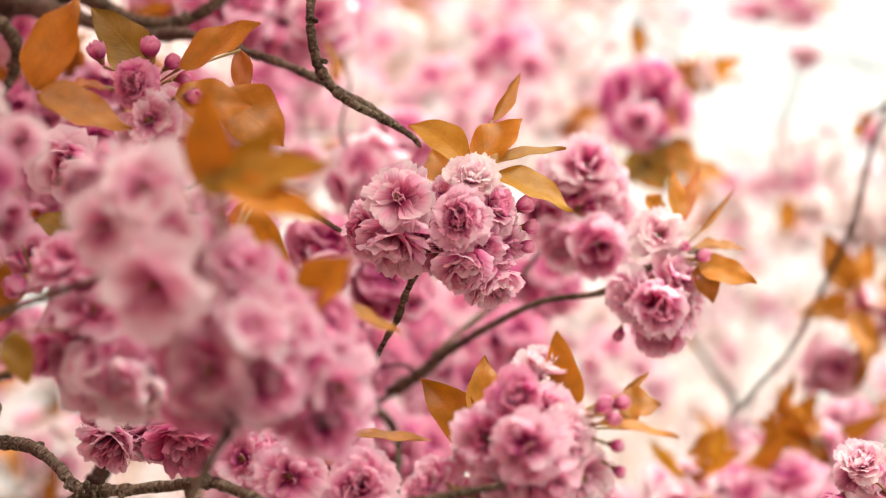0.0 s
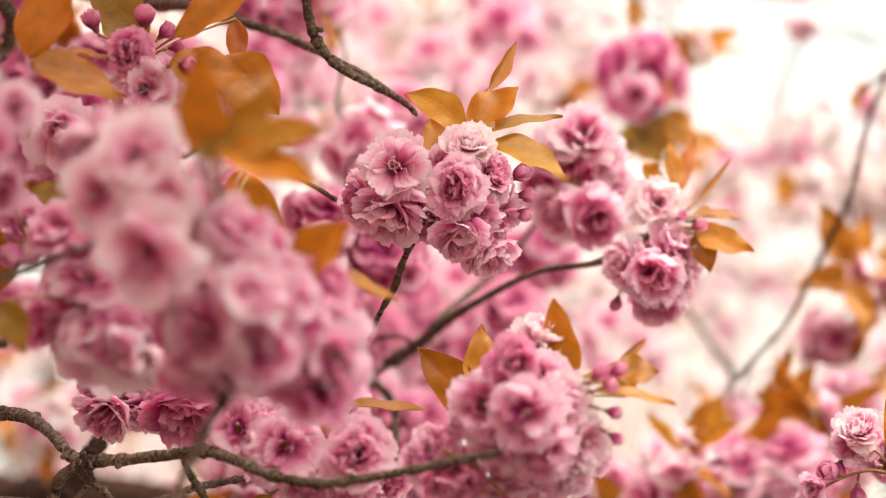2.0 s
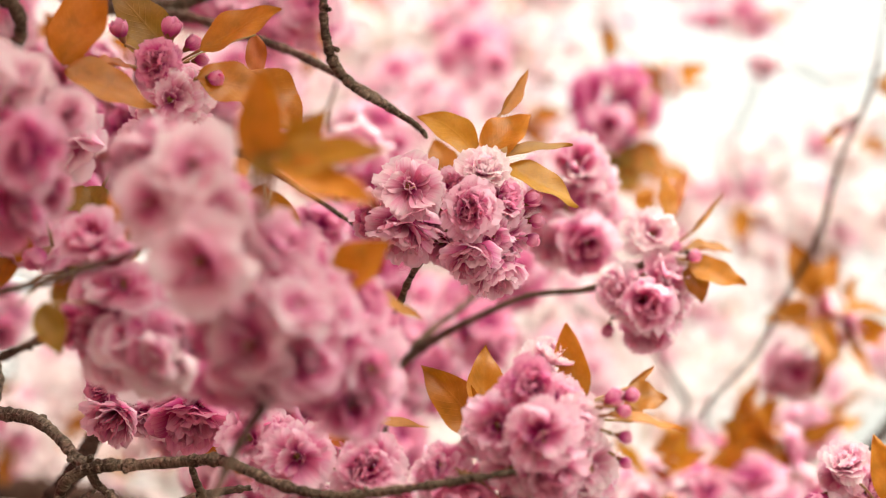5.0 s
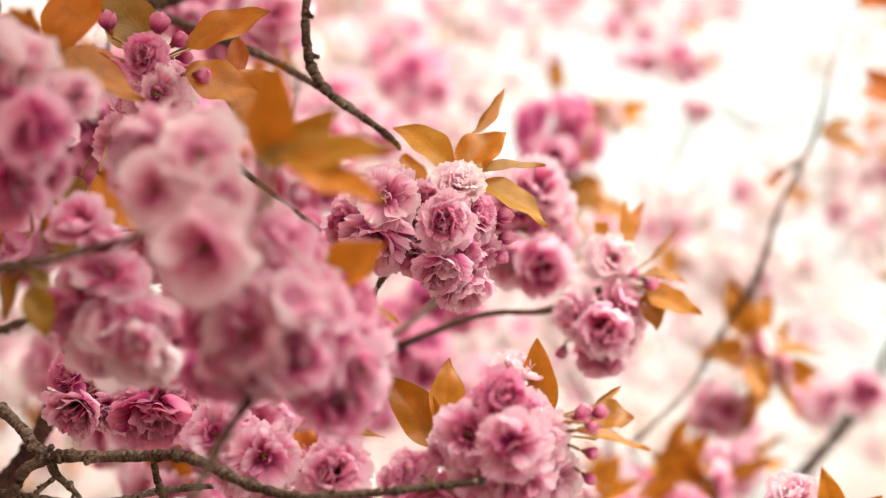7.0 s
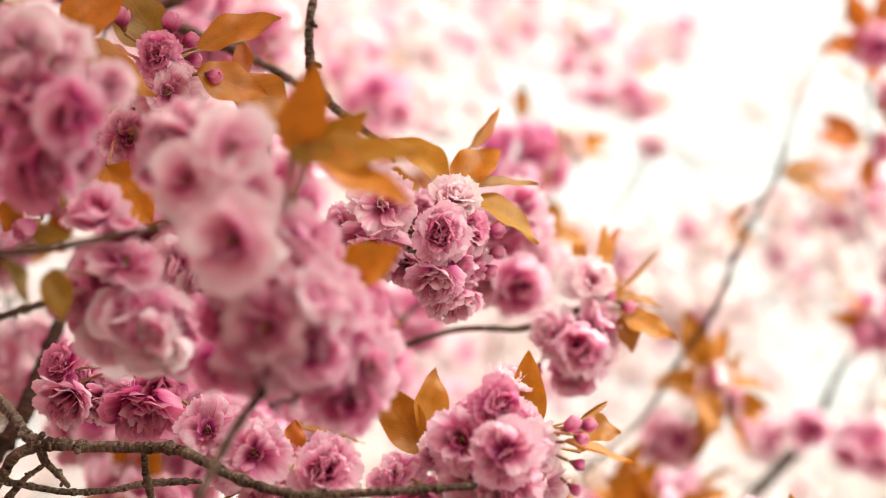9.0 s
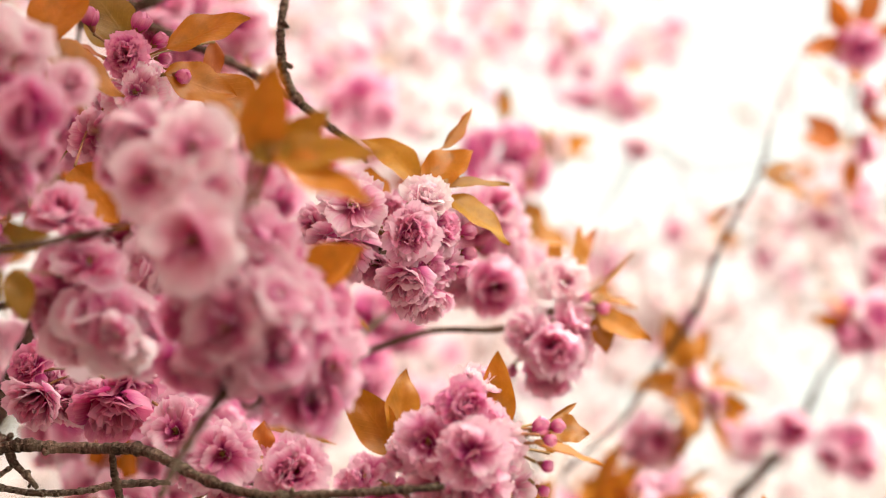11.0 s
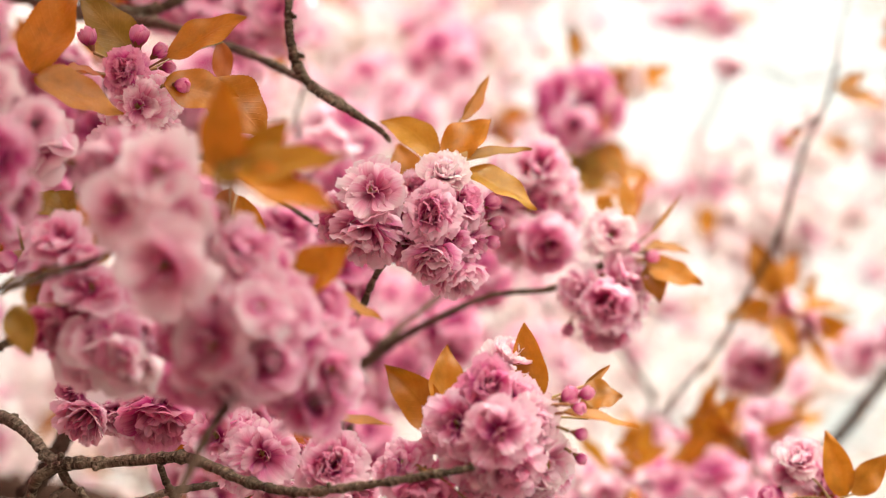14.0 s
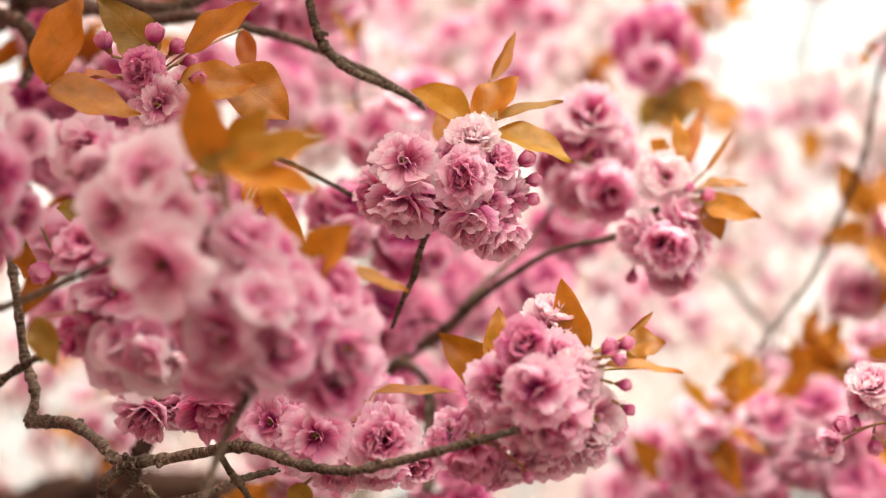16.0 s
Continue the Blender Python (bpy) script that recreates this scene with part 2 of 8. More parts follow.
def petal_grid(rng, nu, nv, bend):
    """A broad petal with a notched, finely toothed rim, 1 long, along +y, its inner side up."""
    u, v = np.meshgrid(np.linspace(-1, 1, nu), np.linspace(0, 1, nv))
    width = 0.06 + rng.uniform(0.36, 0.52) * np.sin(np.pi * np.clip(v * 0.62, 0, 1)) ** 1.15
    phase, frill, notch = rng.uniform(0, 6.28, 4), rng.uniform(0.018, 0.036), rng.uniform(0.05, 0.17)
    edge = 1 - 0.22 * u ** 4 - notch * np.exp(-((u - rng.uniform(-0.3, 0.3)) / 0.13) ** 2)
    edge = edge + frill * np.sin(9 * u + phase[0]) + 0.9 * frill * np.sin(21 * u + phase[1]) + rng.normal(0, 0.016, nu)[None, :]
    x = u * width + rng.uniform(-0.1, 0.1) * v ** 2
    y = v * (1 + (edge - 1) * v ** 2)
    z = 0.34 * width * u ** 2 * (1 - 0.3 * v) + bend * v ** 2 + rng.uniform(-0.16, 0.05) * np.clip(v - 0.65, 0, 1)
    z = z + rng.uniform(0.02, 0.07) * np.sin(3.4 * u + phase[2]) * v ** 2 + 0.034 * np.sin(8 * u + phase[0]) * v ** 3
    z = z + 0.012 * np.sin(17 * u + phase[3]) * v ** 2
    return np.stack([x, y, z], -1).reshape(-1, 3), np.stack([u * 0.5 + 0.5, v], -1).reshape(-1, 2)


RING = {  # count, lean from the axis in degrees, length, bend
    "o": ((8, 87, 0.55, -0.04), (8, 80, 0.50, -0.01), (7, 71, 0.42, 0.03), (6, 58, 0.32, 0.06), (4, 38, 0.21, 0.08)),
    "c": ((8, 75, 0.55, -0.02), (8, 63, 0.54, 0.05), (7, 52, 0.50, 0.10), (7, 40, 0.47, 0.12), (6, 27, 0.43, 0.14), (5, 14, 0.41, 0.16), (3, 5, 0.39, 0.2)),
    "b": ((7, 47, 0.57, 0.0), (7, 38, 0.56, 0.05), (6, 28, 0.54, 0.10), (5, 17, 0.50, 0.14), (3, 7, 0.46, 0.14)),
}
LOOSE = {  # the softer flowers: fewer and more open petals
    "o": ((6, 86, 0.56, -0.06), (6, 76, 0.50, 0.0), (5, 60, 0.36, 0.05), (4, 36, 0.24, 0.08)),
    "c": ((6, 74, 0.56, -0.03), (6, 60, 0.54, 0.05), (6, 44, 0.48, 0.10), (5, 24, 0.41, 0.14)),
    "b": ((6, 58, 0.57, -0.05), (6, 44, 0.55, 0.04), (5, 29, 0.51, 0.10), (4, 12, 0.46, 0.14)),
}
PETAL_MESHES = {}
for tone in "lpmd":
    for n in range(16):
        rng = np.random.default_rng(40 + n)
        co, uv = petal_grid(rng, 23, 10, (-0.05, 0.08, 0.34)[n % 3])
        PETAL_MESHES[tone, n] = mesh_from("petal", co, grid_faces(23, 10), uv, [PETALS[tone]])


def turned(azimuth, lean, length, rng, size=1.0):
    """Where one petal sits in a flower of diameter 1."""
    roll = Matrix.Rotation(rng.uniform(-0.5, 0.5), 4, "Y")
    m = Matrix.Rotation(azimuth, 4, "Z") @ Matrix.Rotation(radians(90 - lean), 4, "X") @ roll
    base = Matrix.Rotation(azimuth, 4, "Z") @ Vector((0, 0.03, 0))
    return Matrix.Translation(base) @ m @ Matrix.Scale(length, 4)


def petal_poses(kind, rng, rings=RING):
    poses = []
    for ring, (count, lean, length, bend) in enumerate(rings[kind]):
        start = rng.uniform(0, 6.28)
        for i in range(count):
            az = start + 2 * math.pi * i / count + rng.normal(0, 0.24)
            poses.append((ring, bend, turned(az, lean + rng.normal(0, 14), length * rng.uniform(0.78, 1.1), rng)))
    return poses


def lathe(profile, sides, twist=None):
    verts, uvs, faces = [], [], []
    for j, (r, z) in enumerate(profile):
        for i in range(sides):
            a = 2 * math.pi * i / sides
            k = r * (1 + (twist(a, j / (len(profile) - 1)) if twist else 0))
            verts.append((k * math.cos(a), k * math.sin(a), z))
            uvs.append((i / sides, j / (len(profile) - 1)))
    for j in range(len(profile) - 1):
        for i in range(sides):
            n = (i + 1) % sides
            faces.append((j * sides + i, j * sides + n, (j + 1) * sides + n, (j + 1) * sides + i))
    return verts, faces, uvs


cv, cf, cu = lathe([(0.012, -0.20), (0.03, -0.17), (0.045, -0.10), (0.05, -0.03), (0.07, 0.0), (0.02, 0.02)], 10)
CALYX_MESH = mesh_from("calyx", cv, cf, cu, [CALYX])


def stamen_mesh(rng):
    verts, faces, uvs = [], [], []
    for _ in range(14):
        a, lean, h = rng.uniform(0, 6.28), rng.uniform(0.05, 0.5), rng.uniform(0.10, 0.2)
        tip = Vector((math.cos(a) * lean * h, math.sin(a) * lean * h, h))
        s = len(verts)
        for c, r in ((Vector((0.012 * math.cos(a), 0.012 * math.sin(a), 0)), 0.006), (tip, 0.005), (tip + Vector((0, 0, 0.006)), 0.014), (tip + Vector((0, 0, 0.024)), 0.004)):
            for i in range(4):
                b = math.pi / 2 * i
                verts.append((c.x + r * math.cos(b), c.y + r * math.sin(b), c.z))
                uvs.append((0.5, 0.5))
        for j in range(3):
            for i in range(4):
                n = (i + 1) % 4
                faces.append((s + j * 4 + i, s + j * 4 + n, s + j * 4 + 4 + n, s + j * 4 + 4 + i))
    return mesh_from("stamens", verts, faces, uvs, [STAMEN])


STAMEN_MESH = stamen_mesh(np.random.default_rng(5))


def whole_flower(kind, tone, seed, nu, nv):
    """All petals of one soft, out-of-reach flower in one mesh."""
    rng = np.random.default_rng(seed)
    verts, uvs, faces, inner = [], [], [], []
    for ring, bend, m in petal_poses(kind, rng, LOOSE):
        co, uv = petal_grid(rng, nu, nv, bend)
        a = np.array(m)
        inner += [int(ring > 1)] * ((nu - 1) * (nv - 1))
        faces += grid_faces(nu, nv, len(verts))
        verts += list(co @ a[:3, :3].T + a[:3, 3])
        uvs += list(uv)
    deeper = {"w": "l", "l": "p", "p": "m", "m": "d", "d": "d"}
    eye = deeper[deeper[tone]] if kind == "o" and tone == "l" else deeper[tone]
    return mesh_from("flower", verts, faces, uvs, [PETALS[tone], PETALS[eye]], inner)


WHOLE = {(k, t, s): whole_flower(k, t, 7 * s + ord(k) + ord(t), 7, 6) for k in "ocb" for t in "lpmd" for s in range(3)}
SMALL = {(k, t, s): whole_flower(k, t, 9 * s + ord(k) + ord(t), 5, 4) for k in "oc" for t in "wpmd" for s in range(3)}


def facing(way, spin=0.0):
    return Vector(way).normalized().to_track_quat("Z", "Y").to_matrix().to_4x4() @ Matrix.Rotation(spin, 4, "Z")


def spline(points, steps):
    """A smooth line through the points (Catmull-Rom); x, y, z and radius."""
    p = np.array([points[0]] + list(points) + [points[-1]], float)
    out = []
    for k in range(1, len(p) - 2):
        for s in np.linspace(0, 1, steps, endpoint=False):
            a, b, c, d = p[k - 1: k + 3]
            out.append(0.5 * (2 * b + (c - a) * s + (2 * a - 5 * b + 4 * c - d) * s ** 2 + (3 * b - a - 3 * c + d) * s ** 3))
    out.append(p[-2])
    return np.array(out)


def tube(name, points, mat, sides=10, steps=8, rough=0.0, seed=0):
    line = spline(points, steps)
    verts, uvs, faces, far = [], [], [], 0.0
    up = Vector((0.13, 0.21, 0.97))
    for j, row in enumerate(line):
        here = Vector(row[:3])
        ahead = Vector(line[min(j + 1, len(line) - 1)][:3]) - Vector(line[max(j - 1, 0)][:3])
        x = ahead.cross(up).normalized()
        y = x.cross(ahead).normalized()
        if j:
            far += (here - Vector(line[j - 1][:3])).length
        for i in range(sides):
            a = 2 * math.pi * i / sides
            way = math.cos(a) * x + math.sin(a) * y
            r = abs(row[3])
            if rough:
                q = here + way * r
                bulge = noise.noise(q * 110 + Vector((seed, 0, 0))) * 0.22 + noise.noise(q * 330) * 0.35 + noise.noise(q * 900) * 0.3
                ring = max(0.0, noise.noise(Vector((far * 165, seed * 3.1, 0)))) ** 0.7 * 0.62 + 0.22 * noise.noise(Vector((far * 520, seed * 1.7, 4)))
                r *= 0.76 + rough * (bulge * 0.42 + ring * 0.8)
            verts.append(here + way * r)
            uvs.append((i / sides, far))
    for j in range(len(line) - 1):
        for i in range(sides):
            n = (i + 1) % sides
            faces.append((j * sides + i, j * sides + n, (j + 1) * sides + n, (j + 1) * sides + i))
    faces.append(tuple(range(sides))[::-1])
    faces.append(tuple(range((len(line) - 1) * sides, len(line) * sides)))
    return mesh_from(name, verts, faces, uvs, [mat])


def branch(label, points, mat=BARK, sides=14, steps=20, rough=0.8, name="branch", spurs=2):
    seed = len(bpy.data.objects)
    ob = new(name, tube(name, points, mat, sides, steps, rough, seed))
    rng = np.random.default_rng(seed)
    for _ in range(spurs):
        k = int(rng.integers(0, len(points) - 1))
        s = rng.uniform(0, 1)
        a, b = np.array(points[k]), np.array(points[k + 1])
        here, r = Vector((a + (b - a) * s)[:3]), (a + (b - a) * s)[3]
        way = Vector(rng.normal(0, 1, 3)).cross(Vector((b - a)[:3])).normalized()
        way = (way + Vector((b - a)[:3]).normalized() * 0.5).normalized()
        n = rng.uniform(1.2, 2.2) * r
        rows = [(*(here - way * r * 0.4), r * 0.55), (*(here + way * n * 0.5), r * 0.5), (*(here + way * n * 0.8), r * 0.58), (*(here + way * n), r * 0.3)]
        part("spur", tube("spur", rows, mat, 8, 4, 0.5, seed), ob)
    return tagged(ob, label, "branch", "cherry branches")


def twig(points):
    rows = [(*p, 0.0022 - 0.0003 * k) for k, p in enumerate(points)]
    branch("thin bare twig in the far crown", rows, BARK_YOUNG_OR_SHADED, 6, 6, 0.3, "twig", 0)


def bud_petal(tone, i):
    """One of the petals that wrap over one another in a bud, an egg 1 high."""
    rng = np.random.default_rng(21 + i)
    u, v = np.meshgrid(np.linspace(-1, 1, 9), np.linspace(0, 1, 9))
    top = (0.78, 0.86, 0.80, 0.94, 0.98, 1.04)[i] - 0.14 * u ** 2 * rng.uniform() + 0.035 * np.sin(7 * u + i)
    h = v * top
    r = 0.47 * np.sin(np.pi * np.clip(h * 0.86 + 0.07, 0, 1)) ** 0.62 * (1.12 - 0.05 * i)
    r = r * (1 + 0.12 * np.abs(u) ** 3 * v + 0.06 * np.sin(6 * u + i) * v + 0.16 * v ** 6)
    a = 2.4 * i + u * (1.25 - 0.35 * v) + 0.35 * v
    co = np.stack([r * np.cos(a), r * np.sin(a), h], -1).reshape(-1, 3)
    return mesh_from("petal", co, grid_faces(9, 9), np.stack([u * 0.5 + 0.5, 0.2 + 0.8 * v], -1).reshape(-1, 2), [PETALS[tone]])


BUD = {(t, i): bud_petal(t, i) for t in "md" for i in range(6)}
sv, sf, su = lathe([(0.03, -0.34), (0.12, -0.28), (0.19, -0.12), (0.24, 0.02), (0.36, 0.16), (0.40, 0.27), (0.37, 0.28)], 15,
                   lambda a, h: 0.12 * math.sin(5 * a) * h)
BUD_CALYX = mesh_from("calyx", sv, sf, su, [CALYX])


def leaf_mesh(length, width, fold, curl, sway, twist, seed, mat):
    """A pointed, toothed leaf along +y, folded along its midrib."""
    rng = np.random.default_rng(seed)
    nu, nv = 9, 45
    u, v = np.meshgrid(np.linspace(-1, 1, nu), np.linspace(0, 1, nv))
    # widest before the middle, running out into a drawn tip
    belly, point = rng.uniform(0.62, 0.8), rng.uniform(0.98, 1.18)
    peak = belly / (belly + point)
    shape = v ** belly * (1 - v) ** point / (peak ** belly * (1 - peak) ** point)
    teeth = 1 + 0.022 * ((np.arange(nv) % 2) * 2 - 1)[:, None] * (np.abs(u) > 0.9) * (v > 0.06) * (v < 0.95)
    half = 0.49 * width * shape * teeth + 0.0004
    p = rng.uniform(0, 6.28, 3)
    x = u * half * math.cos(fold) + sway * length * np.sin(v * 2.6) * 0.35
    z = np.abs(u) * half * math.sin(fold) + curl * length * v ** 2
    z = z + 0.05 * width * np.sin(14 * v + p[0]) * np.abs(u) ** 1.5 + 0.03 * width * np.sin(8 * v + 3 * u + p[1])
    a = twist * v
    x, z = x * np.cos(a) - z * np.sin(a), x * np.sin(a) + z * np.cos(a)
    co = np.stack([x, v * length, z], -1).reshape(-1, 3)
    return mesh_from("leaf", co, grid_faces(nu, nv), np.stack([u * 0.5 + 0.5, v], -1).reshape(-1, 2), [mat])


def cluster(label, base, group="blossom clusters"):
    ob = new("blossom_cluster")
    ob.empty_display_size = 0.01
    ob.location = base
    return tagged(ob, label, "blossom", group)


def stalk(owner, to, thick=0.0009, sag=0.25):
    """A pedicel from the cluster's base to the back of a flower or bud."""
    d = Vector(to)
    side = Vector((0, 0, 1)) * d.length * sag * 0.4
    pts = [(0, 0, 0, thick * 1.3), (*(d * 0.35 + side), thick), (*(d * 0.72 + side * 0.7), thick), (*d, thick * 1.5)]
    part("pedicel", tube("pedicel", pts, STEM, 6, 4), owner)


COUNT = [0]
DEEPER = {"w": "l", "l": "p", "p": "m", "m": "d", "d": "d"}


def bloom(owner, at, size, kind, tone, way, near=True):
    """A double flower: petals in four whorls round the stamens."""
    COUNT[0] += 1
    rng = np.random.default_rng(COUNT[0])
    local = Vector(at) - owner.location
    size *= 1.03 if near else 0.93
    m = Matrix.Translation(local) @ facing(way, rng.uniform(0, 6.28)) @ Matrix.Scale(size, 4)
    if near:
        fl = part("flower", CALYX_MESH, owner, m)
        part("stamen_tuft", STAMEN_MESH, fl)
        for ring, bend, pm in petal_poses(kind, rng, LOOSE if at[1] > 0.15 else RING):
            t = DEEPER[tone] if ring > (1 if at[1] > 0.15 else 2) else tone
            shape = int(rng.integers(0, 5)) * 3 + (2 if ring > 3 else int(rng.integers(0, 2)))
            part("petal", PETAL_MESHES[t, shape], fl, pm)
    else:
        fl = part("flower", WHOLE[kind, tone, COUNT[0] % 3], owner, m)
        part("calyx", CALYX_MESH, fl)
        part("stamen_tuft", STAMEN_MESH, fl)
    stalk(owner, local - Vector(way).normalized() * size * 0.19)


def bud(owner, at, size, way, tone="d"):
    m = Matrix.Translation(Vector(at) - owner.location) @ facing(way) @ Matrix.Diagonal((size * 0.76, size * 0.76, size * 0.86, 1))
    b = part("bud", BUD_CALYX, owner, m, "rosy flower bud in a red calyx")
    for i in range(6):
        part("petal", BUD[tone, i], b)
    stalk(owner, Vector(at) - owner.location - Vector(way).normalized() * size * 0.35, 0.0008)


def leaf(owner, base, tip, width, normal, tone="a", fold=0.25, curl=0.06, sway=0.0, twist=0.0):
    COUNT[0] += 1
    b, t = Vector(base), Vector(tip)
    y = (t - b).normalized()
    x = y.cross(Vector(normal)).normalized()
    z = x.cross(y)
    turn = Matrix((x, y, z)).transposed().to_4x4()
    me = leaf_mesh((t - b).length, width, fold, curl, sway, twist, COUNT[0], LEAVES[tone])
    part("leaf", me, owner, Matrix.Translation(b - owner.location) @ turn)
    d = b - owner.location
    if d.length > 0.004:
        stalk(owner, d, 0.0008, 0.1)


def far_cluster(at, radius, tone, count, leaves=0, leaf_tone="a", size=0.046, seed=0):
    """A ball of blossom further off, with its young leaves."""
    rng = np.random.default_rng(seed + int(abs(1000 * at[0] + 377 * at[1] + 91 * at[2])))
    words = {"w": "glare-paled pink", "p": "pale pink", "m": "pink", "d": "deep pink"}[tone]
    c = cluster(words + " double cherry blossoms in a ball" + (" with amber leaves" if leaves else ""), at, "distant blossom clusters")
    for i in range(count):
        k = (i + 0.5) / count
        a, h = 2.4 * i + rng.uniform(-0.5, 0.5), 1 - 2 * k + rng.uniform(-0.15, 0.15)
        r = math.sqrt(max(0.05, 1 - h * h))
        way = Vector((r * math.cos(a), r * math.sin(a), h)).normalized()
        loc = way * max(0.004, radius - size * 0.28) * rng.uniform(0.75, 1.05)
        t = tone if rng.uniform() < 0.7 else {"w": "p", "p": "m", "m": "p", "d": "m"}[tone]
        m = Matrix.Translation(loc) @ facing(way, a) @ Matrix.Scale(size * rng.uniform(0.85, 1.15), 4)
        part("flower", SMALL["oc"[i % 2], t, i % 3], c, m)
    for i in range(leaves):
        a = rng.uniform(0, 6.28)
        way = Vector((math.cos(a), rng.uniform(-0.6, 0.6), math.sin(a))).normalized()
        base = Vector(at) + way * radius * 0.45
        leaf(c, base, base + way * rng.uniform(0.045, 0.07), rng.uniform(0.022, 0.032), (rng.normal(), -1, rng.normal()), leaf_tone)
    return c


def far_spray(at, spread, tone, count, leaves, seed):
    """A loose spray of blossom on a tree well behind."""
    rng = np.random.default_rng(seed)
    words = {"w": "glare-paled pink", "p": "pale pink", "m": "pink"}[tone]
    c = new("blossom_spray")
    c.location = at
    tagged(c, words + " cherry blossom spray on a tree behind", "blossom", "far blossom sprays")
    for i in range(count):
        way = Vector(rng.normal(0, 1, 3)).normalized()
        m = Matrix.Translation(way * spread * rng.uniform(0.2, 1.0) * (i > 0)) @ facing(way, i) @ Matrix.Scale(rng.uniform(0.04, 0.055), 4)
        part("flower", SMALL["oc"[i % 2], tone, i % 3], c, m)
    for i in range(leaves):
        way = Vector(rng.normal(0, 1, 3)).normalized()
        base = Vector(at) + way * spread * 0.6
        leaf(c, base, base + way * 0.08, 0.03, (rng.normal(), -1, rng.normal()), "ar"[i % 2])


# ---- the ground ----
bm = bmesh.new()
bmesh.ops.create_grid(bm, x_segments=120, y_segments=120, size=900)
for v in bm.verts:
    near = math.hypot(v.co.x, v.co.y)
    v.co.z = 0.03 * noise.noise(v.co * 0.4) if near < 60 else 0.5 * noise.noise(v.co * 0.01) - 0.3
gm = bpy.data.meshes.new("ground")
bm.to_mesh(gm)
bm.free()
gm.materials.append(GROUND_BOUNCE)
tagged(new("ground", gm), "unseen ground, coloured for the light it throws back up", "ground", kind="structure")


# branches
branch("rough brown cherry twig rising to a blossom cluster", [
    (-0.068, 0.124, 1.921, 0.0017),
    (-0.057, 0.109, 1.938, 0.0024),
    (-0.046, 0.096, 1.953, 0.0030),
    (-0.040, 0.083, 1.966, 0.0030),
    (-0.028, 0.059, 1.983, 0.0033),
    (-0.016, 0.047, 1.989, 0.0040),
    (-0.006, 0.054, 2.006, 0.0033)], BARK, spurs=5)
branch("thin dark cherry branch curving up to a blossom tuft", [
    (-0.185, 0.620, 1.897, 0.0085),
    (-0.132, 0.562, 1.929, 0.0083),
    (-0.082, 0.495, 1.953, 0.0076),
    (-0.040, 0.431, 1.964, 0.0060),
    (-0.010, 0.368, 1.975, 0.0044),
    (0.027, 0.304, 1.984, 0.0034),
    (0.062, 0.262, 1.991, 0.0029),
    (0.106, 0.232, 1.990, 0.0033),
    (0.125, 0.209, 1.998, 0.0036),
    (0.159, 0.207, 2.007, 0.0032),
    (0.181, 0.206, 2.013, 0.0020)], BARK, spurs=4)
branch("short side twig of a dark cherry branch", [
    (-0.035, 0.450, 1.972, 0.0042),
    (-0.009, 0.445, 1.997, 0.0037),
    (0.021, 0.460, 2.022, 0.0033),
    (0.059, 0.482, 2.062, 0.0029),
    (0.086, 0.424, 2.093, 0.0023)], BARK)
branch("knotty side twig hanging from a cherry branch", [
    (-0.086, 0.476, 1.949, 0.0052),
    (-0.066, 0.460, 1.928, 0.0051),
    (-0.060, 0.465, 1.904, 0.0037),
    (-0.064, 0.474, 1.866, 0.0032),
    (-0.071, 0.482, 1.828, 0.0023)], BARK)
branch("mossy dark cherry branch bent in an elbow", [
    (-0.105, 0.081, 2.251, 0.0039),
    (-0.096, 0.062, 2.201, 0.0038),
    (-0.098, 0.055, 2.161, 0.0039),
    (-0.096, 0.055, 2.136, 0.0043),
    (-0.090, 0.064, 2.119, 0.0047),
    (-0.075, 0.068, 2.103, 0.0041),
    (-0.054, 0.076, 2.092, 0.0034),
    (-0.033, 0.078, 2.079, 0.0028),
    (-0.025, 0.081, 2.070, 0.0015)], BARK, spurs=4)
branch("grey brown cherry branch crossing behind the leaves", [
    (-0.469, 0.322, 2.315, 0.0113),
    (-0.337, 0.283, 2.260, 0.0101),
    (-0.250, 0.251, 2.221, 0.0077),
    (-0.205, 0.214, 2.206, 0.0054),
    (-0.162, 0.179, 2.180, 0.0045),
    (-0.126, 0.153, 2.159, 0.0040),
    (-0.087, 0.128, 2.131, 0.0035),
    (-0.051, 0.114, 2.104, 0.0027),
    (-0.027, 0.118, 2.085, 0.0015)], BARK_GREY)
branch("dark thick cherry branch in the upper crown", [
    (-0.455, 0.345, 2.213, 0.0090),
    (-0.379, 0.305, 2.255, 0.0089),
    (-0.309, 0.282, 2.268, 0.0088),
    (-0.249, 0.249, 2.230, 0.0077),
    (-0.209, 0.249, 2.230, 0.0064),
    (-0.176, 0.245, 2.249, 0.0056),
    (-0.153, 0.239, 2.278, 0.0047)], BARK)
branch("dark cherry twig beside a hanging cluster", [
    (-0.379, 0.189, 2.225, 0.0074),
    (-0.337, 0.173, 2.204, 0.0073),
    (-0.333, 0.198, 2.185, 0.0058),
    (-0.347, 0.203, 2.160, 0.0041)], BARK)
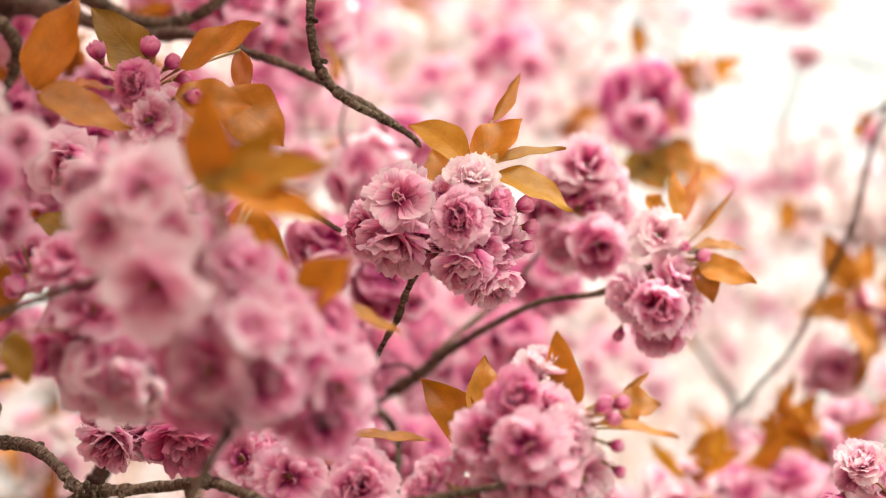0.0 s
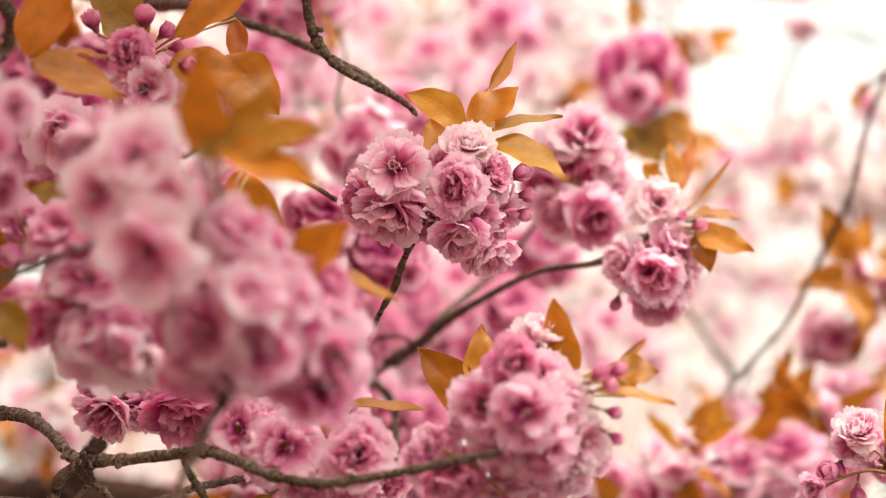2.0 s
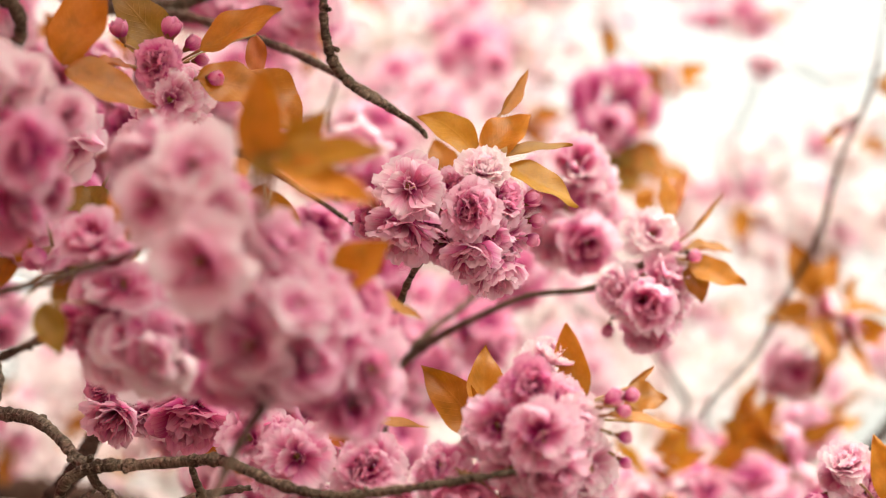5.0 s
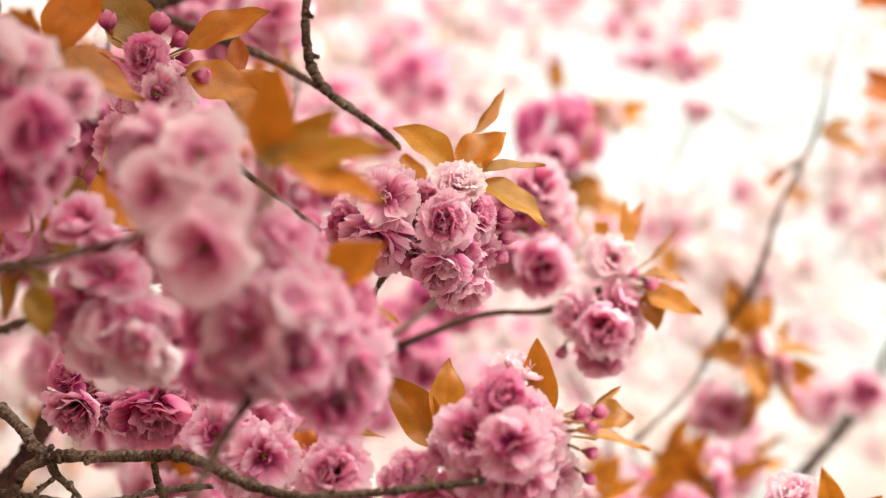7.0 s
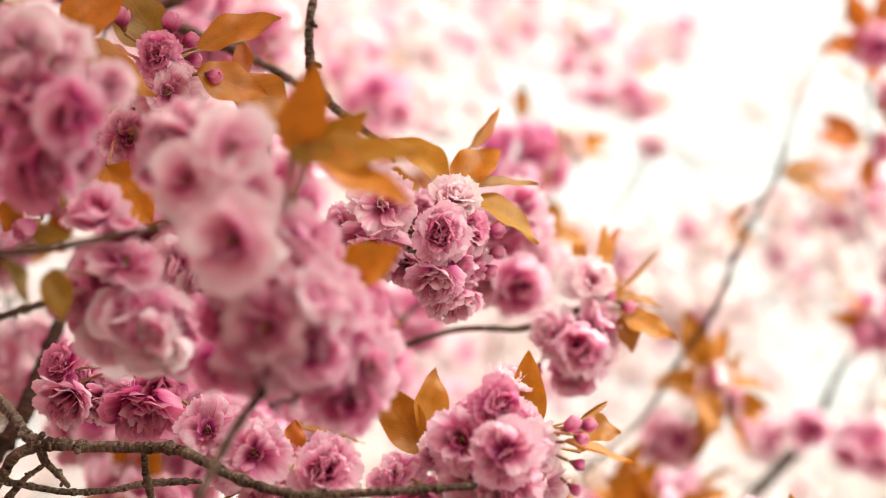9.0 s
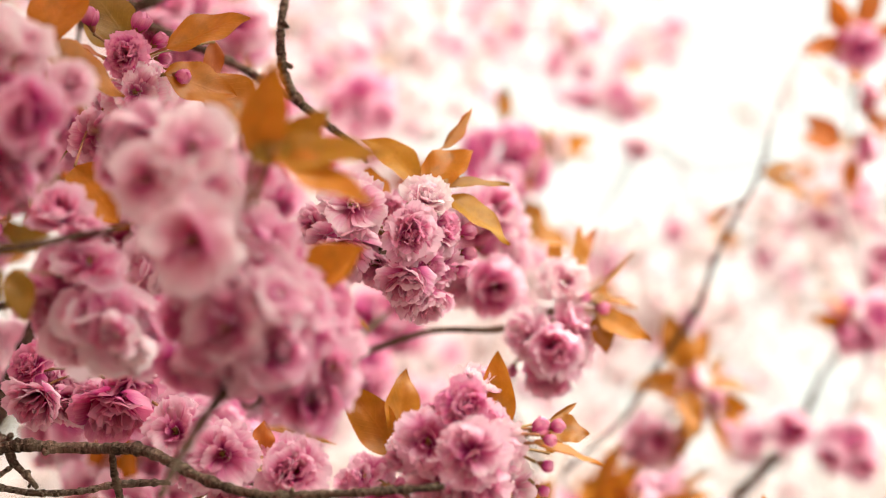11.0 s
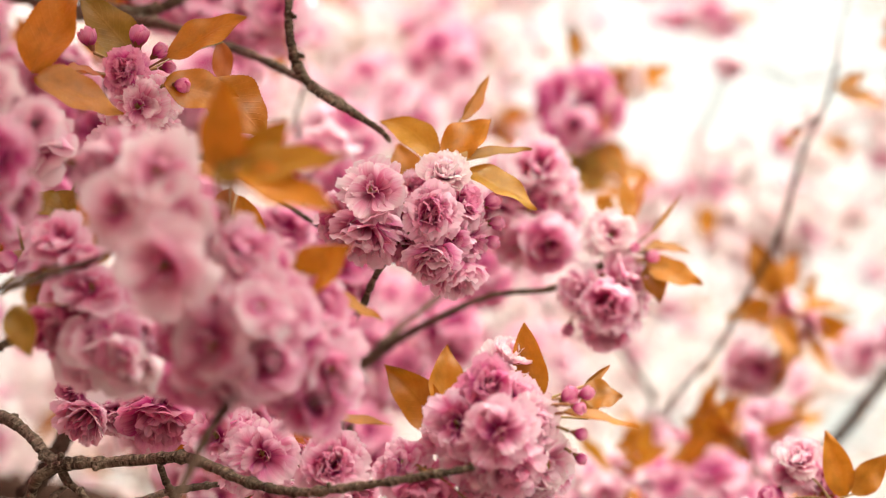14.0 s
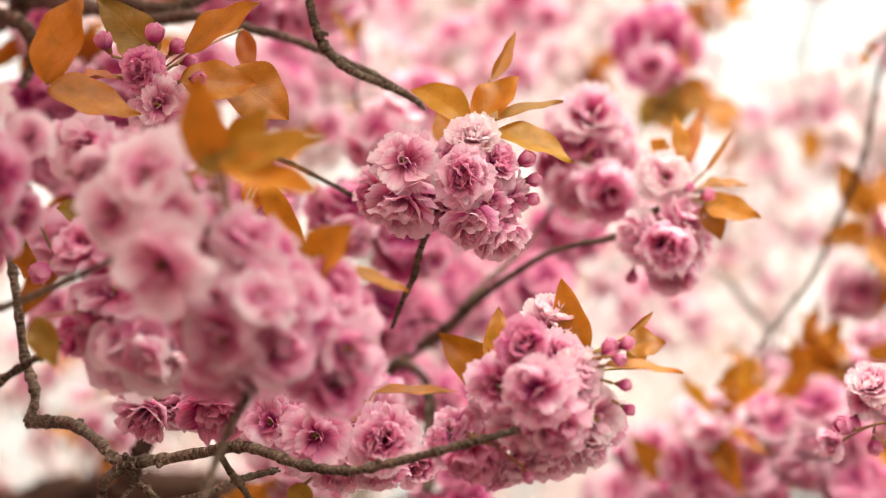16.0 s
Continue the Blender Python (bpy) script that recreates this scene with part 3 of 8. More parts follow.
branch("gnarled cherry branch running under the blossoms", [
    (-0.281, 0.050, 1.800, 0.0039),
    (-0.275, 0.046, 1.814, 0.0046),
    (-0.267, 0.034, 1.826, 0.0049),
    (-0.247, 0.027, 1.833, 0.0049),
    (-0.221, 0.021, 1.833, 0.0049),
    (-0.190, 0.005, 1.833, 0.0046),
    (-0.167, -0.011, 1.832, 0.0048),
    (-0.148, -0.025, 1.824, 0.0044),
    (-0.125, -0.043, 1.812, 0.0040),
    (-0.094, -0.062, 1.803, 0.0039),
    (-0.066, -0.078, 1.803, 0.0035),
    (-0.032, -0.100, 1.805, 0.0033),
    (-0.002, -0.116, 1.808, 0.0031),
    (0.016, -0.122, 1.810, 0.0025)], BARK, steps=14, spurs=6)
branch("ringed grey cherry branch with scars", [
    (-0.327, 0.066, 1.875, 0.0062),
    (-0.301, 0.060, 1.871, 0.0055),
    (-0.288, 0.052, 1.865, 0.0050),
    (-0.275, 0.048, 1.854, 0.0050),
    (-0.262, 0.041, 1.839, 0.0053),
    (-0.248, 0.032, 1.832, 0.0053)], BARK_GREY, steps=14, spurs=3)
branch("knobbly short spur of a cherry branch", [
    (-0.254, 0.032, 1.834, 0.0028),
    (-0.249, 0.034, 1.823, 0.0032),
    (-0.240, 0.030, 1.815, 0.0030),
    (-0.231, 0.027, 1.806, 0.0019)], BARK)
branch("thin grey cherry branch near the bottom", [
    (-0.374, 0.098, 1.823, 0.0037),
    (-0.312, 0.078, 1.816, 0.0032),
    (-0.273, 0.068, 1.811, 0.0029),
    (-0.234, 0.062, 1.807, 0.0030),
    (-0.204, 0.056, 1.810, 0.0028),
    (-0.184, 0.049, 1.815, 0.0030),
    (-0.161, 0.043, 1.818, 0.0032),
    (-0.142, 0.043, 1.820, 0.0021)], BARK_GREY)
branch("short crossing twig under the branch", [
    (-0.185, 0.010, 1.831, 0.0024),
    (-0.182, 0.033, 1.820, 0.0032),
    (-0.177, 0.056, 1.809, 0.0032),
    (-0.173, 0.080, 1.791, 0.0025)], BARK)
branch("pale weathered spur below the branch", [
    (-0.250, 0.045, 1.821, 0.0021),
    (-0.262, 0.047, 1.810, 0.0026),
    (-0.275, 0.061, 1.793, 0.0030)], BARK_GREY)
branch("blurred dark twig close to the lens", [
    (-0.120, -0.239, 1.847, 0.0028),
    (-0.127, -0.247, 1.833, 0.0031),
    (-0.138, -0.253, 1.816, 0.0028),
    (-0.150, -0.258, 1.790, 0.0028),
    (-0.158, -0.263, 1.769, 0.0027)], BARK)
branch("dark twig reaching into a near cluster", [
    (-0.297, -0.245, 1.890, 0.0037),
    (-0.247, -0.258, 1.898, 0.0028),
    (-0.220, -0.260, 1.906, 0.0028),
    (-0.200, -0.271, 1.909, 0.0022),
    (-0.189, -0.272, 1.914, 0.0014)], BARK)
branch("short dark twig at the edge of the crown", [
    (-0.320, -0.097, 1.872, 0.0039),
    (-0.280, -0.117, 1.886, 0.0032),
    (-0.264, -0.121, 1.892, 0.0029),
    (-0.251, -0.124, 1.897, 0.0019)], BARK)
branch("long bare cherry shoot arching against the sky", [
    (0.246, 0.600, 1.936, 0.0020),
    (0.276, 0.600, 1.968, 0.0024),
    (0.311, 0.620, 2.004, 0.0029),
    (0.348, 0.660, 2.060, 0.0034),
    (0.369, 0.640, 2.098, 0.0034),
    (0.381, 0.620, 2.124, 0.0040),
    (0.398, 0.630, 2.174, 0.0034),
    (0.410, 0.620, 2.208, 0.0029),
    (0.430, 0.620, 2.246, 0.0029),
    (0.444, 0.620, 2.283, 0.0026),
    (0.454, 0.620, 2.332, 0.0012),
    (0.472, 0.620, 2.383, 0.0010),
    (0.497, 0.620, 2.429, 0.0009),
    (0.515, 0.620, 2.468, 0.0009)], BARK_YOUNG_OR_SHADED)
branch("side shoot of a bare cherry shoot", [
    (0.426, 0.620, 2.239, 0.0030),
    (0.410, 0.620, 2.231, 0.0024),
    (0.395, 0.620, 2.219, 0.0022)], BARK_YOUNG_OR_SHADED)
branch("dark slanting branch low in the far crown", [
    (0.505, 1.057, 1.937, 0.0102),
    (0.552, 1.036, 1.992, 0.0093),
    (0.588, 1.019, 2.038, 0.0091),
    (0.617, 1.004, 2.077, 0.0074),
    (0.632, 0.990, 2.124, 0.0042),
    (0.654, 0.974, 2.172, 0.0032),
    (0.683, 0.959, 2.213, 0.0021)], BARK_YOUNG_OR_SHADED)
branch("faint twig in the far crown", [
    (0.266, 1.068, 2.101, 0.0029),
    (0.292, 1.076, 2.060, 0.0039),
    (0.310, 1.035, 2.006, 0.0044),
    (0.275, 1.046, 1.962, 0.0032)], BARK_YOUNG_OR_SHADED)
# two limbs inside the crown, their shade put into the dark bark colour
branch("limb deep in the crown, toned dark for the shade there", [
    (-0.314, 0.268, 1.830, 0.0099),
    (-0.285, 0.273, 1.873, 0.0088),
    (-0.272, 0.292, 1.914, 0.0081),
    (-0.265, 0.332, 1.959, 0.0074),
    (-0.249, 0.365, 2.021, 0.0054),
    (-0.218, 0.395, 2.091, 0.0042)], BARK_YOUNG_OR_SHADED)
branch("limb deep in the lower crown, toned dark for the shade there", [
    (-0.705, 1.190, 1.912, 0.0419),
    (-0.528, 1.183, 1.925, 0.0386),
    (-0.430, 1.180, 1.922, 0.0340),
    (-0.350, 1.180, 1.908, 0.0280),
    (-0.290, 1.190, 1.880, 0.0180)], BARK_YOUNG_OR_SHADED)
branch("upright grey cherry branch that bends into a ringed one", [
    (-0.326, 0.064, 1.874, 0.0052),
    (-0.320, 0.066, 1.893, 0.0046),
    (-0.326, 0.070, 1.919, 0.0046),
    (-0.329, 0.072, 1.952, 0.0042),
    (-0.332, 0.072, 1.990, 0.0040),
    (-0.336, 0.074, 2.020, 0.0038),
    (-0.337, 0.076, 2.050, 0.0036)], BARK_GREY, spurs=2)
branch("thin upright twig behind the blossoms", [
    (-0.038, 0.953, 2.012, 0.0065),
    (-0.032, 0.943, 2.061, 0.0059),
    (-0.039, 0.932, 2.110, 0.0053),
    (-0.031, 0.921, 2.158, 0.0041)], BARK)
branch("twig behind the amber leaves", [
    (-0.185, 0.046, 2.041, 0.0037),
    (-0.160, 0.063, 2.056, 0.0037),
    (-0.135, 0.085, 2.048, 0.0030),
    (-0.109, 0.108, 2.036, 0.0023),
    (-0.078, 0.113, 2.015, 0.0019)], BARK)
branch("thin grey twig behind the lower blossoms", [
    (-0.064, 0.281, 1.812, 0.0029),
    (-0.058, 0.270, 1.859, 0.0029),
    (-0.054, 0.264, 1.888, 0.0025)], BARK_GREY)

# the cluster in focus
c = cluster("pale pink double cherry blossoms in a tight ball under amber leaves", (-0.008, 0.048, 2.007))
bloom(c, (-0.040, 0.013, 2.016), 0.0441, "o", "p", (-0.20, -0.98, -0.01))
bloom(c, (-0.001, -0.003, 1.998), 0.0382, "c", "m", (0.01, -0.93, -0.36))
bloom(c, (0.009, 0.004, 2.023), 0.0334, "c", "l", (0.13, -0.89, 0.43))
bloom(c, (0.020, 0.017, 2.008), 0.0329, "c", "m", (0.64, -0.76, 0.07))
bloom(c, (0.003, 0.018, 1.977), 0.0416, "b", "m", (-0.15, -0.60, -0.79))
bloom(c, (0.015, 0.041, 1.974), 0.0469, "b", "m", (0.21, -0.25, -0.94))
bloom(c, (0.027, 0.034, 1.987), 0.0340, "o", "m", (0.71, -0.53, -0.47))
bloom(c, (-0.058, 0.039, 2.003), 0.0395, "c", "m", (-0.77, -0.56, -0.30))
bloom(c, (-0.041, 0.027, 1.998), 0.0496, "b", "m", (-0.29, -0.37, -0.89))
bloom(c, (-0.027, 0.059, 2.011), 0.0346, "c", "m", (0.20, -0.86, -0.47))
bloom(c, (-0.014, 0.054, 1.991), 0.0344, "b", "m", (-0.38, -0.57, -0.73))
bloom(c, (0.013, 0.014, 1.984), 0.0313, "o", "m", (0.30, -0.86, -0.42))
bloom(c, (-0.004, 0.070, 2.026), 0.0350, "c", "m", (-0.09, -0.92, 0.39))
bloom(c, (0.012, 0.088, 1.997), 0.0353, "c", "d", (0.10, -0.97, -0.22))
bloom(c, (-0.021, 0.087, 2.004), 0.0353, "c", "d", (-0.10, -0.91, -0.40))
bloom(c, (-0.048, 0.084, 2.015), 0.0353, "c", "m", (-0.19, -0.96, -0.20))
bud(c, (0.038, 0.025, 2.009), 0.0151, (0.87, -0.41, 0.28))
bud(c, (0.042, 0.037, 1.999), 0.0129, (0.94, -0.33, -0.12))
bud(c, (0.040, 0.044, 1.989), 0.0122, (0.84, -0.27, -0.48))
leaf(c, (0.007, 0.030, 2.042), (-0.037, 0.053, 2.080), 0.0251, (-0.17, -0.90, 0.41), "g", curl=-0.1, sway=0.38)
leaf(c, (0.011, 0.030, 2.045), (0.045, 0.034, 2.073), 0.0312, (-0.26, -0.92, 0.29), "a", curl=0.03)
leaf(c, (0.025, 0.053, 2.079), (0.045, 0.065, 2.116), 0.0148, (0.71, -0.70, -0.09), "a", fold=0.7)
leaf(c, (0.019, 0.021, 2.039), (0.074, 0.038, 2.055), 0.0166, (0.04, -0.66, 0.75), "g", fold=0.5, curl=-0.05)
leaf(c, (0.024, 0.022, 2.034), (0.077, 0.027, 2.009), 0.0265, (0.23, -0.82, 0.52), "g", curl=-0.1, sway=-0.15)
leaf(c, (-0.008, 0.130, 2.053), (-0.016, 0.154, 2.086), 0.0245, (0.01, -1.00, -0.02), "a")

# the tuft at the end of the thin branch
c = cluster("open pink cherry blossoms with amber leaves on a dark branch", (0.152, 0.208, 2.002))
bloom(c, (0.149, 0.191, 2.023), 0.0387, "c", "l", (0.01, -1.00, -0.07))
bloom(c, (0.144, 0.188, 1.973), 0.0470, "b", "m", (-0.12, -0.83, -0.55))
bloom(c, (0.131, 0.201, 1.980), 0.0437, "b", "p", (-0.70, -0.72, -0.02))
bloom(c, (0.161, 0.211, 1.977), 0.0440, "b", "p", (0.79, -0.55, -0.26))
bloom(c, (0.149, 0.224, 1.965), 0.0443, "b", "m", (-0.04, -0.38, -0.93))
bloom(c, (0.158, 0.196, 1.990), 0.0403, "c", "p", (0.53, -0.79, 0.32))
bloom(c, (0.144, 0.237, 1.992), 0.0345, "c", "m", (-0.18, -0.96, 0.20))
bud(c, (0.117, 0.210, 1.957), 0.0118, (-0.34, -0.10, -0.93))
bud(c, (0.175, 0.181, 2.003), 0.0125, (0.76, -0.65, 0.07))
bud(c, (0.164, 0.190, 2.012), 0.0101, (0.53, -0.83, 0.19))
leaf(c, (0.177, 0.188, 2.002), (0.215, 0.163, 1.976), 0.0261, (0.13, -0.94, 0.33), "a", sway=0.1)
leaf(c, (0.176, 0.196, 2.014), (0.213, 0.207, 2.011), 0.0195, (0.24, -0.58, 0.78), "a", fold=0.5)
leaf(c, (0.178, 0.189, 1.999), (0.184, 0.185, 1.968), 0.0219, (0.20, -0.97, -0.12), "a")
leaf(c, (0.167, 0.220, 2.041), (0.165, 0.222, 2.080), 0.0181, (0.53, -0.85, -0.00), "a")
leaf(c, (0.181, 0.203, 2.027), (0.209, 0.216, 2.062), 0.0068, (0.68, -0.71, 0.15), "a", fold=0.8)
leaf(c, (0.158, 0.259, 2.053), (0.145, 0.245, 2.068), 0.0221, (0.13, -0.94, 0.33), "a")
leaf(c, (0.171, 0.280, 2.050), (0.194, 0.290, 2.098), 0.0152, (0.34, -0.92, 0.22), "r")

# the cluster just behind the focus
c = cluster("pink double cherry blossoms behind the focused cluster", (0.094, 0.287, 2.063))
bloom(c, (0.102, 0.279, 2.097), 0.0555, "c", "p", (0.13, -0.94, 0.33))
bloom(c, (0.092, 0.294, 2.085), 0.0495, "b", "m", (-0.41, -0.90, 0.15))
bloom(c, (0.114, 0.289, 2.086), 0.0450, "c", "p", (0.65, -0.76, 0.02))
bloom(c, (0.089, 0.298, 2.050), 0.0531, "c", "p", (-0.44, -0.61, -0.65))
bloom(c, (0.108, 0.280, 2.041), 0.0525, "c", "m", (0.23, -0.69, -0.69))
bloom(c, (0.126, 0.300, 2.057), 0.0435, "o", "p", (0.84, -0.48, -0.25))
bloom(c, (0.075, 0.322, 2.072), 0.0458, "c", "m", (-0.76, -0.64, -0.11))
bloom(c, (0.103, 0.325, 2.083), 0.0412, "b", "m", (0.00, -0.98, -0.22))
bloom(c, (0.086, 0.324, 2.107), 0.0415, "c", "m", (-0.51, -0.75, 0.41))

# the large low cluster
c = cluster("large ball of pink double cherry blossoms with amber leaves", (0.037, -0.069, 1.843))
bloom(c, (0.027, -0.108, 1.862), 0.0319, "c", "d", (-0.04, -1.00, 0.04))
bloom(c, (0.045, -0.036, 1.886), 0.0345, "b", "p", (0.21, -0.83, 0.52))
bloom(c, (0.009, -0.097, 1.841), 0.0395, "o", "m", (-0.46, -0.88, -0.12))
bloom(c, (0.032, -0.120, 1.833), 0.0420, "o", "m", (-0.05, -0.95, -0.31))
bloom(c, (0.053, -0.083, 1.843), 0.0398, "c", "p", (0.53, -0.85, -0.00))
bloom(c, (0.063, -0.072, 1.819), 0.0401, "o", "p", (0.55, -0.68, -0.49))
bloom(c, (0.040, -0.087, 1.817), 0.0415, "c", "m", (0.03, -0.73, -0.68))
bloom(c, (0.018, -0.082, 1.818), 0.0378, "o", "p", (-0.44, -0.67, -0.61))
bloom(c, (0.003, -0.064, 1.837), 0.0309, "c", "p", (-0.84, -0.55, 0.03))
bloom(c, (0.070, -0.039, 1.820), 0.0321, "b", "m", (0.82, -0.45, -0.35))
bloom(c, (0.019, -0.068, 1.859), 0.0288, "c", "m", (-0.48, -0.80, 0.36))
bloom(c, (0.047, -0.072, 1.858), 0.0307, "c", "m", (0.28, -0.89, 0.35))
bloom(c, (0.034, -0.055, 1.806), 0.0377, "b", "m", (-0.04, -0.33, -0.94))
bloom(c, (0.057, -0.057, 1.805), 0.0343, "c", "p", (0.39, -0.35, -0.85))
bud(c, (0.076, -0.088, 1.855), 0.0142, (0.57, -0.66, 0.49))
bud(c, (0.086, -0.090, 1.858), 0.0115, (0.86, -0.47, 0.18))
bud(c, (0.081, -0.098, 1.850), 0.0100, (0.73, -0.54, -0.41))
bud(c, (0.082, -0.087, 1.835), 0.0101, (0.94, -0.15, -0.30))
bud(c, (0.084, -0.074, 1.822), 0.0095, (0.80, -0.08, -0.59))
leaf(c, (0.066, -0.043, 1.864), (0.058, -0.054, 1.912), 0.0218, (-0.28, -0.95, -0.10), "a", sway=-0.2)
leaf(c, (0.009, 0.060, 1.856), (-0.032, 0.072, 1.904), 0.0330, (-0.25, -0.93, -0.25), "a", fold=0.35, sway=0.12)
leaf(c, (0.008, 0.062, 1.866), (0.011, 0.063, 1.917), 0.0300, (0.30, -0.95, -0.03), "a", fold=0.4)
leaf(c, (0.075, -0.090, 1.847), (0.122, -0.087, 1.834), 0.0155, (0.04, -0.54, 0.84), "a", fold=0.5, sway=-0.1)
leaf(c, (0.088, -0.073, 1.861), (0.115, -0.072, 1.858), 0.0226, (0.22, -0.89, 0.40), "a")
leaf(c, (0.093, -0.054, 1.869), (0.111, -0.047, 1.884), 0.0077, (0.68, -0.71, 0.15), "a", fold=0.8)
leaf(c, (0.097, -0.040, 1.850), (0.098, -0.044, 1.870), 0.0140, (0.20, -0.98, 0.06), "a")

# the row along the low branch
c = cluster("pink double cherry blossoms along a gnarled branch", (-0.088, -0.020, 1.822))
bloom(c, (-0.145, -0.012, 1.845), 0.0401, "o", "m", (-0.31, -0.94, 0.12))
bloom(c, (-0.115, -0.029, 1.831), 0.0437, "o", "m", (-0.02, -0.99, -0.15))
bloom(c, (-0.071, -0.043, 1.822), 0.0409, "c", "m", (-0.02, -0.99, -0.11))
bloom(c, (-0.103, -0.001, 1.817), 0.0401, "b", "m", (-0.04, -0.61, -0.79))
bloom(c, (-0.133, 0.010, 1.851), 0.0269, "b", "m", (0.37, -0.74, 0.56))
bloom(c, (-0.096, 0.013, 1.835), 0.0291, "c", "m", (0.33, -0.94, 0.13))
bloom(c, (-0.128, 0.002, 1.827), 0.0346, "o", "m", (-0.24, -0.84, -0.48))
bloom(c, (-0.078, -0.012, 1.813), 0.0369, "b", "m", (0.06, -0.48, -0.87))
bloom(c, (-0.056, 0.017, 1.811), 0.0291, "c", "m", (0.43, -0.73, -0.53))
bud(c, (-0.141, -0.004, 1.859), 0.0144, (0.14, -0.50, 0.85), "m")
leaf(c, (-0.083, 0.092, 1.871), (-0.027, 0.132, 1.867), 0.0171, (0.02, -0.65, 0.76), "a", fold=0.5, sway=0.05)
leaf(c, (-0.088, 0.007, 1.839), (-0.089, 0.002, 1.861), 0.0167, (0.30, -0.95, -0.00), "r")
leaf(c, (-0.130, 0.015, 1.805), (-0.141, 0.019, 1.785), 0.0182, (-0.01, -1.00, -0.01), "o")
c = cluster("deep pink cherry blossoms hanging under a branch tip", (-0.011, -0.076, 1.812))
bloom(c, (-0.024, -0.056, 1.821), 0.0297, "o", "m", (-0.29, -0.93, 0.21))
bloom(c, (-0.012, -0.069, 1.810), 0.0401, "b", "d", (-0.10, -0.45, -0.89))
bloom(c, (-0.028, -0.052, 1.815), 0.0277, "c", "m", (-0.64, -0.76, 0.08))
bloom(c, (0.012, -0.058, 1.803), 0.0316, "b", "m", (0.27, -0.58, -0.77))
bloom(c, (0.001, -0.049, 1.798), 0.0311, "b", "m", (-0.04, -0.35, -0.94))
bloom(c, (-0.001, -0.042, 1.813), 0.0209, "c", "d", (0.20, -0.98, 0.00))
bud(c, (0.018, -0.080, 1.788), 0.0095, (0.38, -0.14, -0.91))

# the upper tuft with buds
c = cluster("rosy buds and half-open cherry flowers among amber leaves", (-0.205, -0.011, 2.089))
bloom(c, (-0.203, -0.056, 2.083), 0.0273, "c", "d", (-0.04, -0.99, -0.12))
bloom(c, (-0.195, -0.054, 2.059), 0.0374, "o", "p", (-0.00, -0.96, -0.26))
bloom(c, (-0.191, -0.027, 2.053), 0.0335, "b", "m", (0.48, -0.57, -0.66))
bloom(c, (-0.183, -0.009, 2.052), 0.0259, "b", "p", (0.82, -0.45, -0.35))
bud(c, (-0.228, -0.043, 2.105), 0.0153, (-0.32, -0.50, 0.81))
bud(c, (-0.198, -0.033, 2.108), 0.0169, (0.14, -0.50, 0.86))
bud(c, (-0.187, -0.032, 2.101), 0.0132, (0.75, -0.43, 0.50))
bud(c, (-0.183, -0.011, 2.099), 0.0112, (0.95, -0.32, -0.01))
leaf(c, (-0.257, -0.109, 2.066), (-0.231, -0.102, 2.127), 0.0387, (-0.29, -0.95, 0.11), "a", curl=0.05)
leaf(c, (-0.201, -0.005, 2.109), (-0.242, 0.005, 2.156), 0.0315, (0.11, -0.99, 0.07), "o")
leaf(c, (-0.254, -0.118, 2.060), (-0.200, -0.093, 2.044), 0.0316, (0.22, -0.89, 0.40), "a", curl=-0.04)
leaf(c, (-0.178, -0.034, 2.099), (-0.124, -0.039, 2.125), 0.0301, (-0.26, -0.88, 0.41), "a", curl=0.0, sway=-0.12)
leaf(c, (-0.150, -0.040, 2.081), (-0.113, -0.032, 2.043), 0.0438, (0.22, -0.96, 0.19), "a")
leaf(c, (-0.218, -0.060, 2.078), (-0.242, -0.080, 2.077), 0.0194, (0.04, -0.66, 0.75), "r")
leaf(c, (-0.211, 0.033, 2.119), (-0.237, 0.037, 2.149), 0.0309, (0.02, -1.00, 0.07), "o")
leaf(c, (-0.145, 0.031, 2.131), (-0.145, 0.038, 2.097), 0.0155, (0.29, -0.93, -0.22), "r")
c = cluster("half-hidden pale cherry flowers in the crown", (-0.223, 0.008, 2.055))
bloom(c, (-0.215, -0.008, 2.040), 0.0425, "o", "m", (0.05, -0.85, -0.53))
bloom(c, (-0.209, 0.020, 2.068), 0.0372, "c", "m", (0.04, -1.00, 0.08))
bloom(c, (-0.186, -0.031, 2.069), 0.0339, "o", "p", (0.24, -0.97, -0.01))
bloom(c, (-0.215, 0.017, 2.030), 0.0231, "b", "m", (0.12, -0.32, -0.94))
bud(c, (-0.224, -0.006, 2.038), 0.0129, (-0.19, -0.18, -0.97))
bud(c, (-0.170, -0.064, 2.071), 0.0125, (0.82, -0.51, -0.26))
leaf(c, (-0.228, -0.061, 2.003), (-0.195, -0.077, 1.962), 0.0349, (-0.06, -1.00, -0.05), "a")
leaf(c, (-0.244, 0.000, 2.016), (-0.256, -0.001, 1.987), 0.0228, (-0.17, -0.97, 0.16), "o")
leaf(c, (-0.178, -0.066, 2.070), (-0.130, -0.050, 2.064), 0.0317, (-0.08, -0.96, 0.26), "a")

# the dark hanging flowers above the branch
c = cluster("deep rose double cherry flowers hanging above the branch", (-0.207, 0.053, 1.889))
bloom(c, (-0.187, 0.054, 1.877), 0.0547, "b", "d", (0.02, -0.51, -0.86))
bloom(c, (-0.236, 0.059, 1.875), 0.0469, "b", "m", (-0.34, -0.58, -0.74))
bloom(c, (-0.181, 0.061, 1.884), 0.0416, "c", "d", (0.51, -0.76, -0.40))
bloom(c, (-0.219, 0.072, 1.876), 0.0365, "b", "m", (-0.03, -0.54, -0.84))
bloom(c, (-0.198, 0.063, 1.874), 0.0407, "c", "m", (-0.33, -0.75, -0.58))
